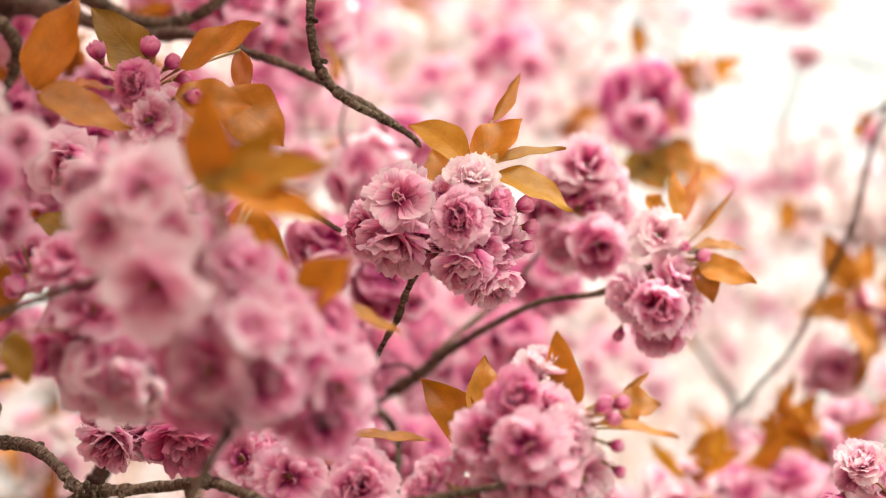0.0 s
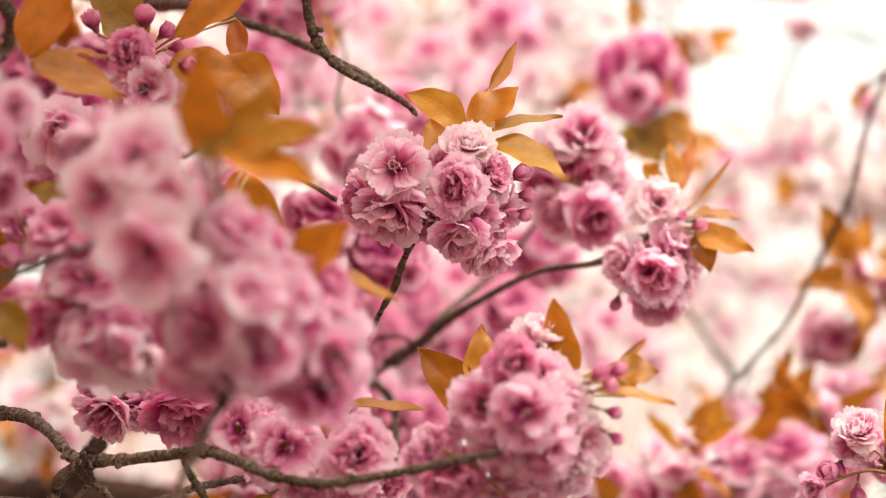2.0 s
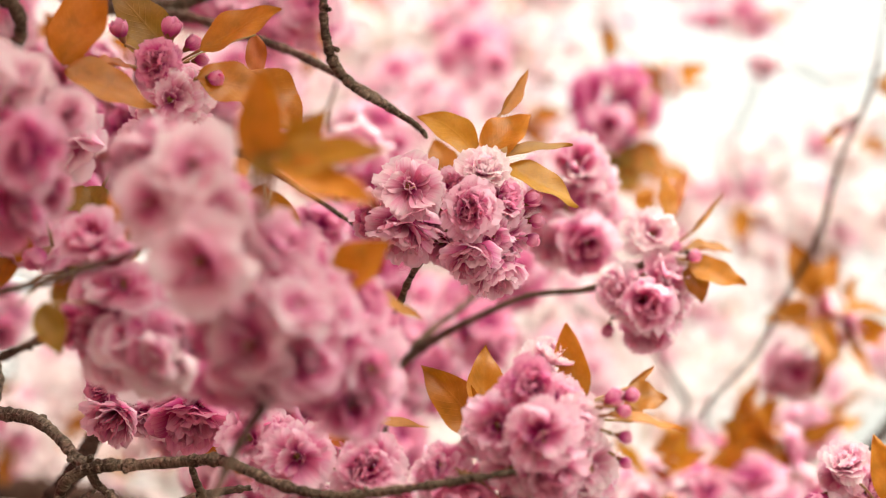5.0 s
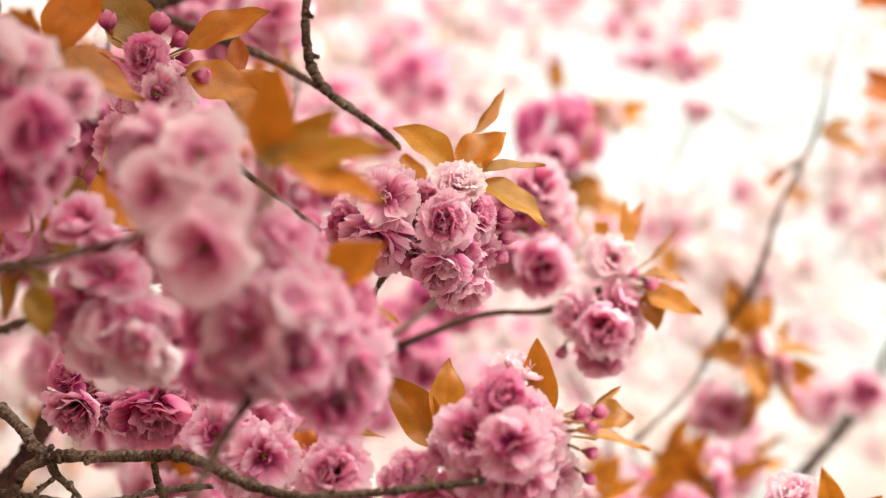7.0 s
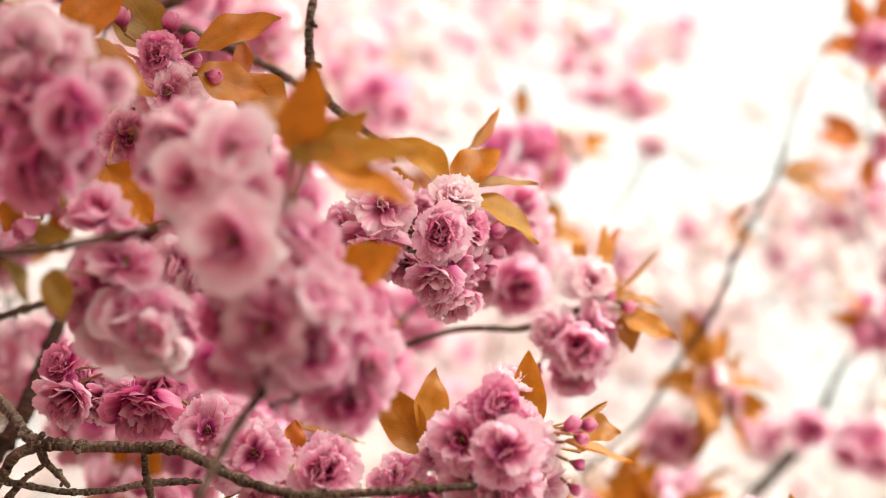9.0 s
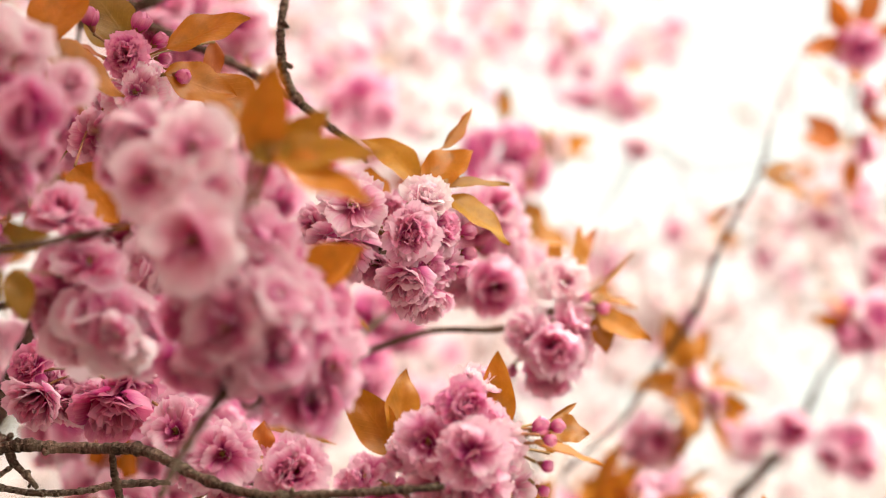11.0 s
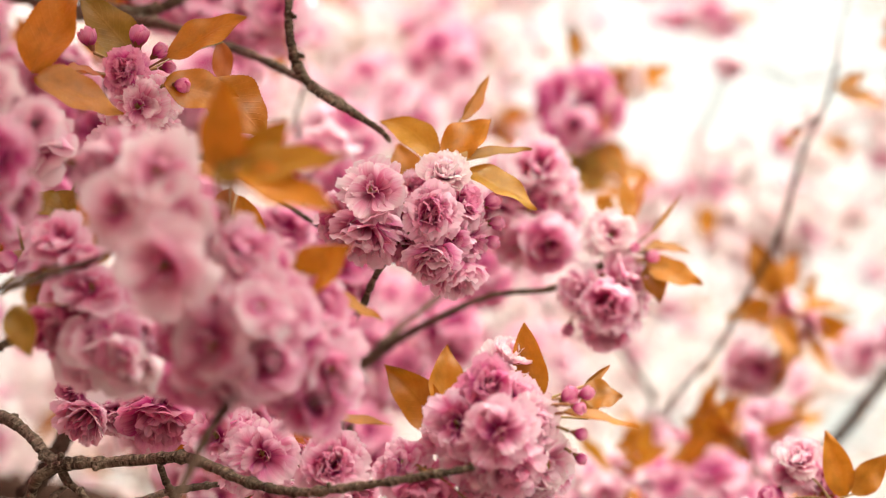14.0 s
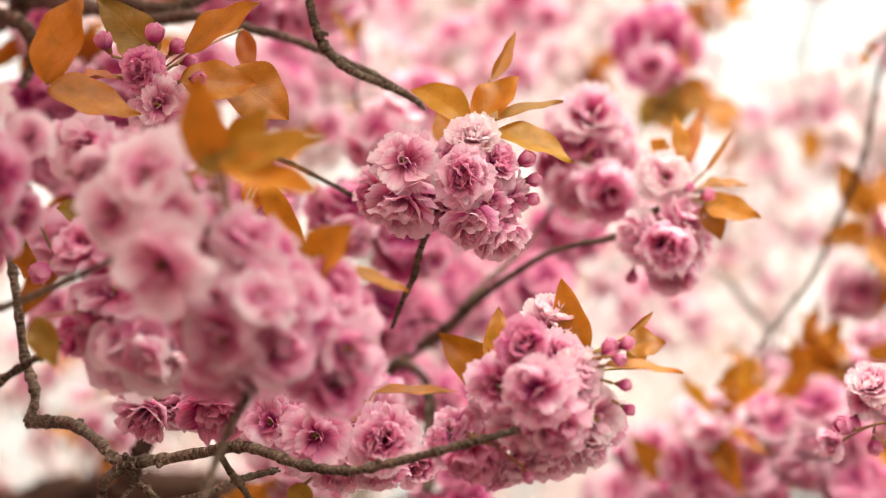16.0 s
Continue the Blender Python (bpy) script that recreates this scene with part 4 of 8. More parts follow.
bloom(c, (-0.243, 0.057, 1.891), 0.0317, "c", "d", (-0.68, -0.73, 0.08))
bloom(c, (-0.229, 0.081, 1.885), 0.0385, "c", "m", (-0.21, -0.96, -0.19))
bud(c, (-0.152, 0.060, 1.874), 0.0121, (0.65, -0.60, 0.47))
bud(c, (-0.164, 0.060, 1.871), 0.0113, (0.79, -0.23, -0.57))
leaf(c, (-0.157, 0.106, 1.882), (-0.138, 0.111, 1.862), 0.0234, (0.02, -1.00, 0.08), "a")

# the near cluster, soft with closeness; deeper tones at its back imitate shaded gaps
c = cluster("big near clump of pale pink double cherry blossoms", (-0.127, -0.256, 1.906))
bloom(c, (-0.161, -0.319, 1.946), 0.0463, "o", "l", (0.13, -0.99, 0.10), near=False)
bloom(c, (-0.181, -0.306, 1.930), 0.0425, "o", "l", (-0.40, -0.90, -0.17), near=False)
bloom(c, (-0.151, -0.314, 1.924), 0.0421, "o", "l", (0.21, -0.93, -0.31), near=False)
bloom(c, (-0.155, -0.323, 1.897), 0.0539, "o", "l", (-0.21, -0.80, -0.57), near=False)
bloom(c, (-0.139, -0.274, 1.922), 0.0377, "c", "p", (0.35, -0.91, 0.22), near=False)
bloom(c, (-0.118, -0.280, 1.910), 0.0431, "c", "p", (0.29, -0.94, 0.16), near=False)
bloom(c, (-0.110, -0.261, 1.908), 0.0381, "c", "m", (0.65, -0.76, 0.02), near=False)
bloom(c, (-0.130, -0.290, 1.862), 0.0538, "o", "p", (-0.43, -0.75, -0.51), near=False)
bloom(c, (-0.103, -0.287, 1.870), 0.0427, "o", "p", (0.32, -0.92, -0.21), near=False)
bloom(c, (-0.074, -0.243, 1.855), 0.0517, "o", "m", (0.56, -0.63, -0.54), near=False)
bloom(c, (-0.080, -0.236, 1.887), 0.0418, "c", "m", (0.55, -0.80, 0.23), near=False)
bloom(c, (-0.097, -0.245, 1.851), 0.0439, "b", "d", (-0.08, -0.63, -0.77), near=False)
bloom(c, (-0.087, -0.216, 1.839), 0.0391, "b", "m", (0.17, -0.33, -0.93), near=False)
bloom(c, (-0.125, -0.238, 1.851), 0.0384, "b", "m", (-0.34, -0.46, -0.82), near=False)
bloom(c, (-0.069, -0.225, 1.872), 0.0331, "c", "d", (0.85, -0.52, -0.05), near=False)
bloom(c, (-0.182, -0.266, 1.968), 0.0384, "c", "p", (-0.57, -0.63, 0.52), near=False)
bloom(c, (-0.158, -0.266, 1.968), 0.0355, "c", "p", (0.35, -0.66, 0.67), near=False)
bloom(c, (-0.143, -0.255, 1.892), 0.0410, "c", "d", (-0.09, -0.97, -0.20), near=False)
bloom(c, (-0.196, -0.244, 1.954), 0.0331, "c", "m", (-0.90, -0.43, 0.06), near=False)
bloom(c, (-0.119, -0.247, 1.897), 0.0355, "c", "m", (0.12, -0.99, -0.11), near=False)
bloom(c, (-0.148, -0.244, 1.872), 0.0355, "c", "d", (-0.64, -0.69, -0.33), near=False)
bloom(c, (-0.172, -0.287, 1.913), 0.0345, "o", "l", (-0.50, -0.86, 0.05), near=False)
bloom(c, (-0.097, -0.271, 1.886), 0.0348, "o", "m", (0.45, -0.89, 0.11), near=False)
bloom(c, (-0.086, -0.267, 1.868), 0.0348, "o", "m", (0.33, -0.95, -0.01), near=False)
bloom(c, (-0.149, -0.228, 1.852), 0.0358, "b", "d", (-0.34, -0.58, -0.74), near=False)
bloom(c, (-0.067, -0.231, 1.844), 0.0328, "o", "m", (0.71, -0.53, -0.47), near=False)
bloom(c, (-0.138, -0.271, 1.858), 0.0431, "b", "m", (-0.24, -0.31, -0.92), near=False)
bloom(c, (-0.115, -0.287, 1.887), 0.0454, "o", "p", (0.12, -0.98, -0.18), near=False)
bloom(c, (-0.105, -0.274, 1.853), 0.0407, "b", "m", (0.08, -0.93, -0.35), near=False)
bloom(c, (-0.183, -0.267, 1.963), 0.0424, "c", "p", (-0.82, -0.34, -0.46), near=False)
bloom(c, (-0.093, -0.274, 1.876), 0.0349, "b", "m", (0.35, -0.93, 0.12), near=False)
bloom(c, (-0.136, -0.288, 1.878), 0.0437, "o", "p", (0.12, -0.84, -0.53), near=False)
bloom(c, (-0.135, -0.247, 1.849), 0.0425, "b", "m", (-0.34, -0.16, -0.93), near=False)
bloom(c, (-0.110, -0.307, 1.874), 0.0369, "o", "p", (0.75, -0.57, 0.33), near=False)
bloom(c, (-0.081, -0.230, 1.837), 0.0449, "c", "m", (0.22, -0.92, -0.33), near=False)
bloom(c, (-0.154, -0.294, 1.885), 0.0402, "o", "p", (-0.90, -0.30, -0.33), near=False)
bloom(c, (-0.209, -0.268, 1.964), 0.0377, "b", "p", (0.89, -0.31, -0.34), near=False)
leaf(c, (-0.127, -0.326, 1.943), (-0.122, -0.356, 1.987), 0.0257, (-0.14, -0.99, -0.10), "a")
leaf(c, (-0.123, -0.326, 1.944), (-0.060, -0.346, 1.944), 0.0307, (0.04, -0.84, 0.54), "g", curl=0.08)
leaf(c, (-0.119, -0.336, 1.944), (-0.066, -0.350, 1.916), 0.0238, (0.23, -0.89, 0.40), "a", sway=0.1)
leaf(c, (-0.120, -0.316, 1.945), (-0.090, -0.332, 1.971), 0.0197, (0.13, -0.97, 0.20), "g")
leaf(c, (-0.130, -0.331, 1.941), (-0.107, -0.337, 1.947), 0.0167, (0.03, -0.94, 0.34), "o")
leaf(c, (-0.094, -0.234, 1.898), (-0.057, -0.259, 1.918), 0.0301, (-0.17, -0.96, 0.21), "a")
leaf(c, (-0.072, -0.156, 1.914), (-0.040, -0.132, 1.898), 0.0148, (0.15, -0.75, 0.65), "a")
leaf(c, (-0.130, -0.071, 1.994), (-0.106, -0.060, 1.945), 0.0182, (-0.29, -0.96, 0.02), "a")
leaf(c, (-0.135, -0.052, 2.003), (-0.144, -0.046, 1.975), 0.0156, (0.02, -1.00, -0.01), "r")

# the near cluster below it
c = cluster("near clump of pink double cherry blossoms by a dark twig", (-0.208, -0.154, 1.902))
bloom(c, (-0.228, -0.163, 1.938), 0.0435, "b", "m", (-0.27, -0.84, 0.47), near=False)
bloom(c, (-0.219, -0.167, 1.907), 0.0431, "c", "m", (-0.30, -0.95, -0.08), near=False)
bloom(c, (-0.204, -0.159, 1.911), 0.0352, "c", "m", (0.23, -0.97, 0.10), near=False)
bloom(c, (-0.189, -0.172, 1.877), 0.0551, "b", "p", (0.02, -0.63, -0.78), near=False)
bloom(c, (-0.210, -0.155, 1.874), 0.0446, "b", "p", (-0.52, -0.59, -0.61), near=False)
bloom(c, (-0.177, -0.161, 1.871), 0.0412, "c", "m", (0.40, -0.73, -0.55), near=False)
bloom(c, (-0.236, -0.149, 1.894), 0.0355, "c", "m", (-0.84, -0.53, -0.07), near=False)
bloom(c, (-0.190, -0.154, 1.890), 0.0384, "c", "m", (0.11, -0.99, -0.12), near=False)
bloom(c, (-0.194, -0.188, 1.874), 0.0279, "c", "d", (-0.04, -0.99, -0.11), near=False)
bloom(c, (-0.170, -0.145, 1.890), 0.0355, "c", "m", (0.53, -0.85, 0.00), near=False)
bloom(c, (-0.223, -0.145, 1.885), 0.0290, "c", "d", (-0.31, -0.91, -0.28), near=False)
bloom(c, (-0.176, -0.170, 1.883), 0.0306, "c", "p", (0.89, -0.41, 0.19), near=False)
bloom(c, (-0.222, -0.157, 1.893), 0.0364, "b", "m", (-0.63, -0.60, -0.49), near=False)
bloom(c, (-0.208, -0.182, 1.880), 0.0371, "o", "p", (0.27, -0.95, -0.13), near=False)
bloom(c, (-0.204, -0.165, 1.887), 0.0386, "b", "m", (-0.67, -0.44, -0.60), near=False)
bloom(c, (-0.180, -0.170, 1.869), 0.0341, "c", "p", (0.44, -0.76, 0.48), near=False)
bloom(c, (-0.181, -0.168, 1.877), 0.0320, "b", "m", (-0.03, -0.96, 0.29), near=False)
bloom(c, (-0.209, -0.182, 1.910), 0.0392, "o", "p", (0.01, -0.85, 0.53), near=False)
bloom(c, (-0.195, -0.183, 1.883), 0.0298, "b", "m", (0.41, -0.88, -0.22), near=False)
bloom(c, (-0.188, -0.174, 1.885), 0.0370, "c", "p", (0.53, -0.77, -0.35), near=False)
bloom(c, (-0.213, -0.177, 1.925), 0.0305, "b", "m", (-0.27, -0.66, 0.70), near=False)
bloom(c, (-0.186, -0.199, 1.869), 0.0303, "o", "p", (-0.68, -0.58, -0.46), near=False)
bloom(c, (-0.173, -0.161, 1.874), 0.0351, "b", "m", (0.26, -0.96, 0.01), near=False)
leaf(c, (-0.244, -0.050, 1.991), (-0.269, -0.052, 1.997), 0.0213, (0.04, -0.91, 0.42), "o")
leaf(c, (-0.249, -0.221, 1.894), (-0.239, -0.217, 1.866), 0.0188, (0.02, -1.00, -0.01), "o")
leaf(c, (-0.239, -0.031, 1.995), (-0.226, -0.025, 1.970), 0.0216, (0.02, -1.00, -0.01), "a")

# the clump at the crown's near edge; pale top and deep underside are shading by tone
c = cluster("near clump of deep pink double cherry blossoms", (-0.264, -0.258, 1.976))
bloom(c, (-0.275, -0.281, 2.001), 0.0455, "o", "l", (-0.26, -0.96, -0.05), near=False)
bloom(c, (-0.253, -0.282, 2.001), 0.0334, "c", "l", (0.23, -0.87, 0.43), near=False)
bloom(c, (-0.228, -0.291, 1.981), 0.0289, "c", "p", (0.36, -0.93, -0.08), near=False)
bloom(c, (-0.263, -0.280, 1.971), 0.0361, "c", "d", (-0.14, -0.96, -0.25), near=False)
bloom(c, (-0.245, -0.306, 1.958), 0.0443, "o", "m", (0.23, -0.92, -0.31), near=False)
bloom(c, (-0.261, -0.271, 1.936), 0.0421, "c", "d", (-0.21, -0.81, -0.55), near=False)
bloom(c, (-0.245, -0.268, 1.950), 0.0364, "b", "m", (0.43, -0.58, -0.69), near=False)
bloom(c, (-0.284, -0.252, 1.989), 0.0402, "c", "p", (-0.75, -0.66, -0.02), near=False)
bloom(c, (-0.284, -0.245, 1.963), 0.0402, "c", "m", (-0.68, -0.52, -0.52), near=False)
bloom(c, (-0.288, -0.241, 2.021), 0.0377, "c", "l", (-0.54, -0.59, 0.61), near=False)
bloom(c, (-0.260, -0.246, 2.017), 0.0283, "c", "l", (0.04, -0.63, 0.78), near=False)
bloom(c, (-0.249, -0.275, 1.977), 0.0304, "c", "p", (0.05, -0.99, -0.13), near=False)
bloom(c, (-0.275, -0.274, 2.009), 0.0305, "c", "l", (-0.80, -0.53, 0.28), near=False)
bloom(c, (-0.267, -0.279, 1.972), 0.0373, "b", "d", (-0.53, -0.21, -0.82), near=False)
bloom(c, (-0.279, -0.276, 2.010), 0.0319, "o", "l", (-0.31, -0.69, 0.65), near=False)
bloom(c, (-0.269, -0.279, 1.987), 0.0348, "b", "p", (-0.62, -0.48, 0.62), near=False)
bloom(c, (-0.237, -0.288, 1.956), 0.0360, "c", "m", (-0.98, -0.17, 0.14), near=False)
bloom(c, (-0.267, -0.269, 2.010), 0.0368, "b", "l", (-0.12, -0.98, 0.17), near=False)
bloom(c, (-0.277, -0.283, 1.978), 0.0338, "o", "p", (-0.15, -0.95, 0.29), near=False)
bloom(c, (-0.241, -0.306, 1.960), 0.0362, "b", "d", (-0.91, -0.35, -0.21), near=False)
bloom(c, (-0.247, -0.284, 1.933), 0.0289, "c", "m", (-0.70, -0.34, -0.62), near=False)
bloom(c, (-0.260, -0.283, 1.940), 0.0328, "b", "d", (0.73, -0.53, -0.43), near=False)
bud(c, (-0.268, -0.090, 1.952), 0.0175, (-0.73, -0.23, -0.64))
leaf(c, (-0.280, -0.096, 1.966), (-0.285, -0.080, 1.948), 0.0175, (-0.17, -0.99, 0.04), "a")

# flowers and leaves at the low far edge
c = cluster("single pink cherry flower and buds with amber leaves", (0.290, 0.107, 1.806))
bloom(c, (0.269, 0.108, 1.834), 0.0325, "b", "p", (-0.22, -0.85, 0.48))
bud(c, (0.250, 0.113, 1.809), 0.0179, (-0.73, -0.63, 0.26))
bloom(c, (0.243, 0.146, 1.803), 0.0249, "b", "m", (-0.61, -0.79, -0.03))
leaf(c, (0.299, 0.106, 1.809), (0.285, 0.096, 1.857), 0.0220, (-0.23, -0.97, -0.00), "a", sway=0.1)
leaf(c, (0.305, 0.105, 1.811), (0.330, 0.098, 1.839), 0.0220, (0.18, -0.98, 0.10), "a")
leaf(c, (0.302, 0.106, 1.805), (0.313, 0.087, 1.795), 0.0163, (0.21, -0.78, 0.59), "r")
leaf(c, (0.305, 0.137, 1.804), (0.287, 0.134, 1.821), 0.0207, (-0.02, -0.98, 0.21), "a")
c = cluster("drooping pink cherry flower with dark buds", (0.278, 0.127, 1.832))
bloom(c, (0.273, 0.134, 1.835), 0.0366, "c", "m", (-0.14, -0.98, 0.14))
bud(c, (0.258, 0.133, 1.818), 0.0146, (-0.52, -0.31, -0.80))
bud(c, (0.269, 0.135, 1.801), 0.0138, (-0.10, -0.13, -0.99))
bloom(c, (0.290, 0.137, 1.822), 0.0366, "c", "m", (0.36, -0.93, -0.01))
leaf(c, (0.280, 0.131, 1.815), (0.310, 0.129, 1.828), 0.0203, (0.09, -0.95, 0.30), "a")

# clusters further back in the crown
far_cluster((0.201, 0.817, 2.308), 0.053, "d", 9)
c = cluster("amber and olive leaves under a far cluster", (0.230, 0.826, 2.265))
leaf(c, (0.233, 0.826, 2.268), (0.219, 0.837, 2.218), 0.0423, (0.02, -1.00, 0.07), "o")
leaf(c, (0.236, 0.825, 2.273), (0.255, 0.835, 2.225), 0.0363, (0.20, -0.98, -0.03), "a")
leaf(c, (0.211, 0.828, 2.257), (0.180, 0.836, 2.223), 0.0363, (0.02, -0.97, 0.24), "o")
leaf(c, (0.241, 0.831, 2.244), (0.295, 0.836, 2.224), 0.0302, (0.03, -0.91, 0.41), "a")
leaf(c, (0.199, 0.831, 2.246), (0.228, 0.837, 2.215), 0.0363, (0.02, -1.00, 0.07), "a")
c = cluster("loose amber leaf high in the far crown", (0.213, 0.865, 2.415))
leaf(c, (0.211, 0.865, 2.412), (0.212, 0.874, 2.376), 0.0212, (0.20, -0.97, -0.12), "a")
c = cluster("loose rust leaves high in the far crown", (0.259, 0.971, 2.401))
leaf(c, (0.259, 0.971, 2.401), (0.293, 0.978, 2.368), 0.0260, (0.02, -0.99, 0.16), "r")
leaf(c, (0.259, 0.972, 2.395), (0.290, 0.980, 2.358), 0.0234, (0.20, -0.95, 0.23), "a")
c = cluster("loose amber leaf in the far crown", (0.418, 1.200, 2.289))
leaf(c, (0.418, 1.200, 2.289), (0.412, 1.211, 2.241), 0.0310, (0.20, -0.97, -0.12), "a")
c = cluster("amber leaves at the fork of the bare shoot", (0.443, 0.620, 2.266))
leaf(c, (0.445, 0.620, 2.266), (0.497, 0.620, 2.254), 0.0250, (0.10, -0.85, 0.50), "a", curl=-0.1)
leaf(c, (0.445, 0.620, 2.268), (0.478, 0.620, 2.284), 0.0170, (0.03, -0.91, 0.41), "a")
c = cluster("small rust leaf on the side shoot", (0.397, 0.620, 2.221))
leaf(c, (0.396, 0.620, 2.222), (0.408, 0.620, 2.225), 0.0140, (0.1, -0.95, 0.3), "r")
leaf(c, (0.395, 0.620, 2.220), (0.390, 0.620, 2.207), 0.0120, (0.2, -0.95, 0.1), "a")
far_cluster((-0.182, 0.670, 2.369), 0.040, "d", 7)
far_cluster((-0.159, 1.142, 2.549), 0.042, "p", 6)
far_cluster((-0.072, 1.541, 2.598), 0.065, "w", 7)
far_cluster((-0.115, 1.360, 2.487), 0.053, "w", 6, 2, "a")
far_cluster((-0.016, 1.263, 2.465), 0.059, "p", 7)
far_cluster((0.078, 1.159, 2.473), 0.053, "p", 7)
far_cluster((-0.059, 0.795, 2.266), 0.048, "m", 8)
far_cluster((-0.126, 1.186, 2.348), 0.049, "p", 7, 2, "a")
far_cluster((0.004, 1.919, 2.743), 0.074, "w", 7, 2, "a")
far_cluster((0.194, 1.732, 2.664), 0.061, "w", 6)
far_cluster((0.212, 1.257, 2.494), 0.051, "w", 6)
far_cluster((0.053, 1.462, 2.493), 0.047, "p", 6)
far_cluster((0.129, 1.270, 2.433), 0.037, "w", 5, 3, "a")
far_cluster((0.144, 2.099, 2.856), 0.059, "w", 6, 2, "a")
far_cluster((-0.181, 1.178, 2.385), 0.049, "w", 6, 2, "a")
# here the deep tones stand in for the shade inside the crown
far_cluster((-0.082, 0.378, 2.066), 0.028, "d", 6)
far_cluster((-0.112, 0.329, 2.056), 0.028, "d", 6)
far_cluster((-0.064, 0.386, 2.033), 0.033, "d", 7)
far_cluster((-0.059, 0.937, 2.086), 0.050, "d", 8)
far_cluster((-0.084, 1.049, 2.041), 0.059, "m", 8)
far_cluster((-0.008, 1.031, 2.127), 0.052, "m", 8)
far_cluster((-0.017, 0.946, 2.048), 0.056, "d", 8)
far_cluster((0.049, 0.692, 2.038), 0.032, "d", 6)
far_cluster((0.021, 1.049, 2.043), 0.046, "m", 7)
far_cluster((-0.093, 0.841, 2.059), 0.048, "d", 8)
far_cluster((-0.047, 0.665, 1.928), 0.038, "d", 7)
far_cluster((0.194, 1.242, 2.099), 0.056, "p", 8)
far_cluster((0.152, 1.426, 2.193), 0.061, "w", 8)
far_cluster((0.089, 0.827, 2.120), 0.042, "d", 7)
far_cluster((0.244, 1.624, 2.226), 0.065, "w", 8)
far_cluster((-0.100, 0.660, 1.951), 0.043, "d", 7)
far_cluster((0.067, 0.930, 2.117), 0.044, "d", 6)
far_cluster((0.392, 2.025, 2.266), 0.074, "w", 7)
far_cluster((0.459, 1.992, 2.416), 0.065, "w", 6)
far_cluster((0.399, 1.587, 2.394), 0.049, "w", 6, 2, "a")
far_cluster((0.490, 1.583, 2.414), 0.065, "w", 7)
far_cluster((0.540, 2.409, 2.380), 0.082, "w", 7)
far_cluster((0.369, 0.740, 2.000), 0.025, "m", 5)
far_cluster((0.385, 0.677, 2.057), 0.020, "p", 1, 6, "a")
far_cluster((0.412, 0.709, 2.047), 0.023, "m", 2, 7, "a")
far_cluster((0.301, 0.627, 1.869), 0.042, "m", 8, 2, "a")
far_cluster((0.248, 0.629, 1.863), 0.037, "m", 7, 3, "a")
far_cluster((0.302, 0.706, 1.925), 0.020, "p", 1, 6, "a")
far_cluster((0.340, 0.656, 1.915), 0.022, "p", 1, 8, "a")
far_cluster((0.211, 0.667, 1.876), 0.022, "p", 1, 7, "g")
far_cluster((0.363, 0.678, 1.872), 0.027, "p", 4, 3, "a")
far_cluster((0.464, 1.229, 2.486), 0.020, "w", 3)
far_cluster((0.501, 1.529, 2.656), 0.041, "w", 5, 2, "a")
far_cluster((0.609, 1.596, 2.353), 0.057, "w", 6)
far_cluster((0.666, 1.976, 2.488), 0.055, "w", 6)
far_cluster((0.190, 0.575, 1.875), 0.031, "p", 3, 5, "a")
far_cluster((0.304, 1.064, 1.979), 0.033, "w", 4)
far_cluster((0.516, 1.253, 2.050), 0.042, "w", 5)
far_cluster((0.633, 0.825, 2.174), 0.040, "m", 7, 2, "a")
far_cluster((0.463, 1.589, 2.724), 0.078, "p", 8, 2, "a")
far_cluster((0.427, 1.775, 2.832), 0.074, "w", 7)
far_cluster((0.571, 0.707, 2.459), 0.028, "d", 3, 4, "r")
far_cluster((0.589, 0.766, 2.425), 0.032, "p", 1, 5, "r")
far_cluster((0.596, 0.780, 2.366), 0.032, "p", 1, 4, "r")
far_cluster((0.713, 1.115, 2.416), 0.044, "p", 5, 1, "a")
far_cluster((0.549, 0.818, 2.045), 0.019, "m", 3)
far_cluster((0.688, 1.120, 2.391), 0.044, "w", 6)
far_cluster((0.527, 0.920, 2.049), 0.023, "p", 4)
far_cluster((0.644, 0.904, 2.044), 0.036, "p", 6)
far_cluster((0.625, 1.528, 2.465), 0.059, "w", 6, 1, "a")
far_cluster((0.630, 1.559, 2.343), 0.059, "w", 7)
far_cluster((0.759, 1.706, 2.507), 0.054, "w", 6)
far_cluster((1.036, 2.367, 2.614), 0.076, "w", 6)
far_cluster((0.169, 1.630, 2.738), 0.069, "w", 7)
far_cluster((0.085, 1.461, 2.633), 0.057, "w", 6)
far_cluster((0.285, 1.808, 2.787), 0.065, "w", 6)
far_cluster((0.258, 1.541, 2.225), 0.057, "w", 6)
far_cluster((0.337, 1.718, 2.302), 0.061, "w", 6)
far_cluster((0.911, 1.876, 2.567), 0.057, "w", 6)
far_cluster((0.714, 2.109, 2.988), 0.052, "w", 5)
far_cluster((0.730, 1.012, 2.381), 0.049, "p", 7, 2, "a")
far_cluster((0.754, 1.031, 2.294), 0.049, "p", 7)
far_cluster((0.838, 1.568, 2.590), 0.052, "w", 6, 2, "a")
far_cluster((-0.479, 1.065, 1.996), 0.039, "w", 5, 2, "a")
far_cluster((-0.290, 0.638, 2.000), 0.043, "m", 8)
far_cluster((-0.234, 0.545, 1.925), 0.036, "m", 7)
far_cluster((-0.142, 0.438, 1.882), 0.029, "d", 6)
far_cluster((-0.198, 0.451, 1.864), 0.020, "p", 3, 3, "a")
far_cluster((-0.220, 0.614, 2.158), 0.033, "m", 5, 3, "a")
far_cluster((-0.284, 0.119, 2.081), 0.019, "m", 4)
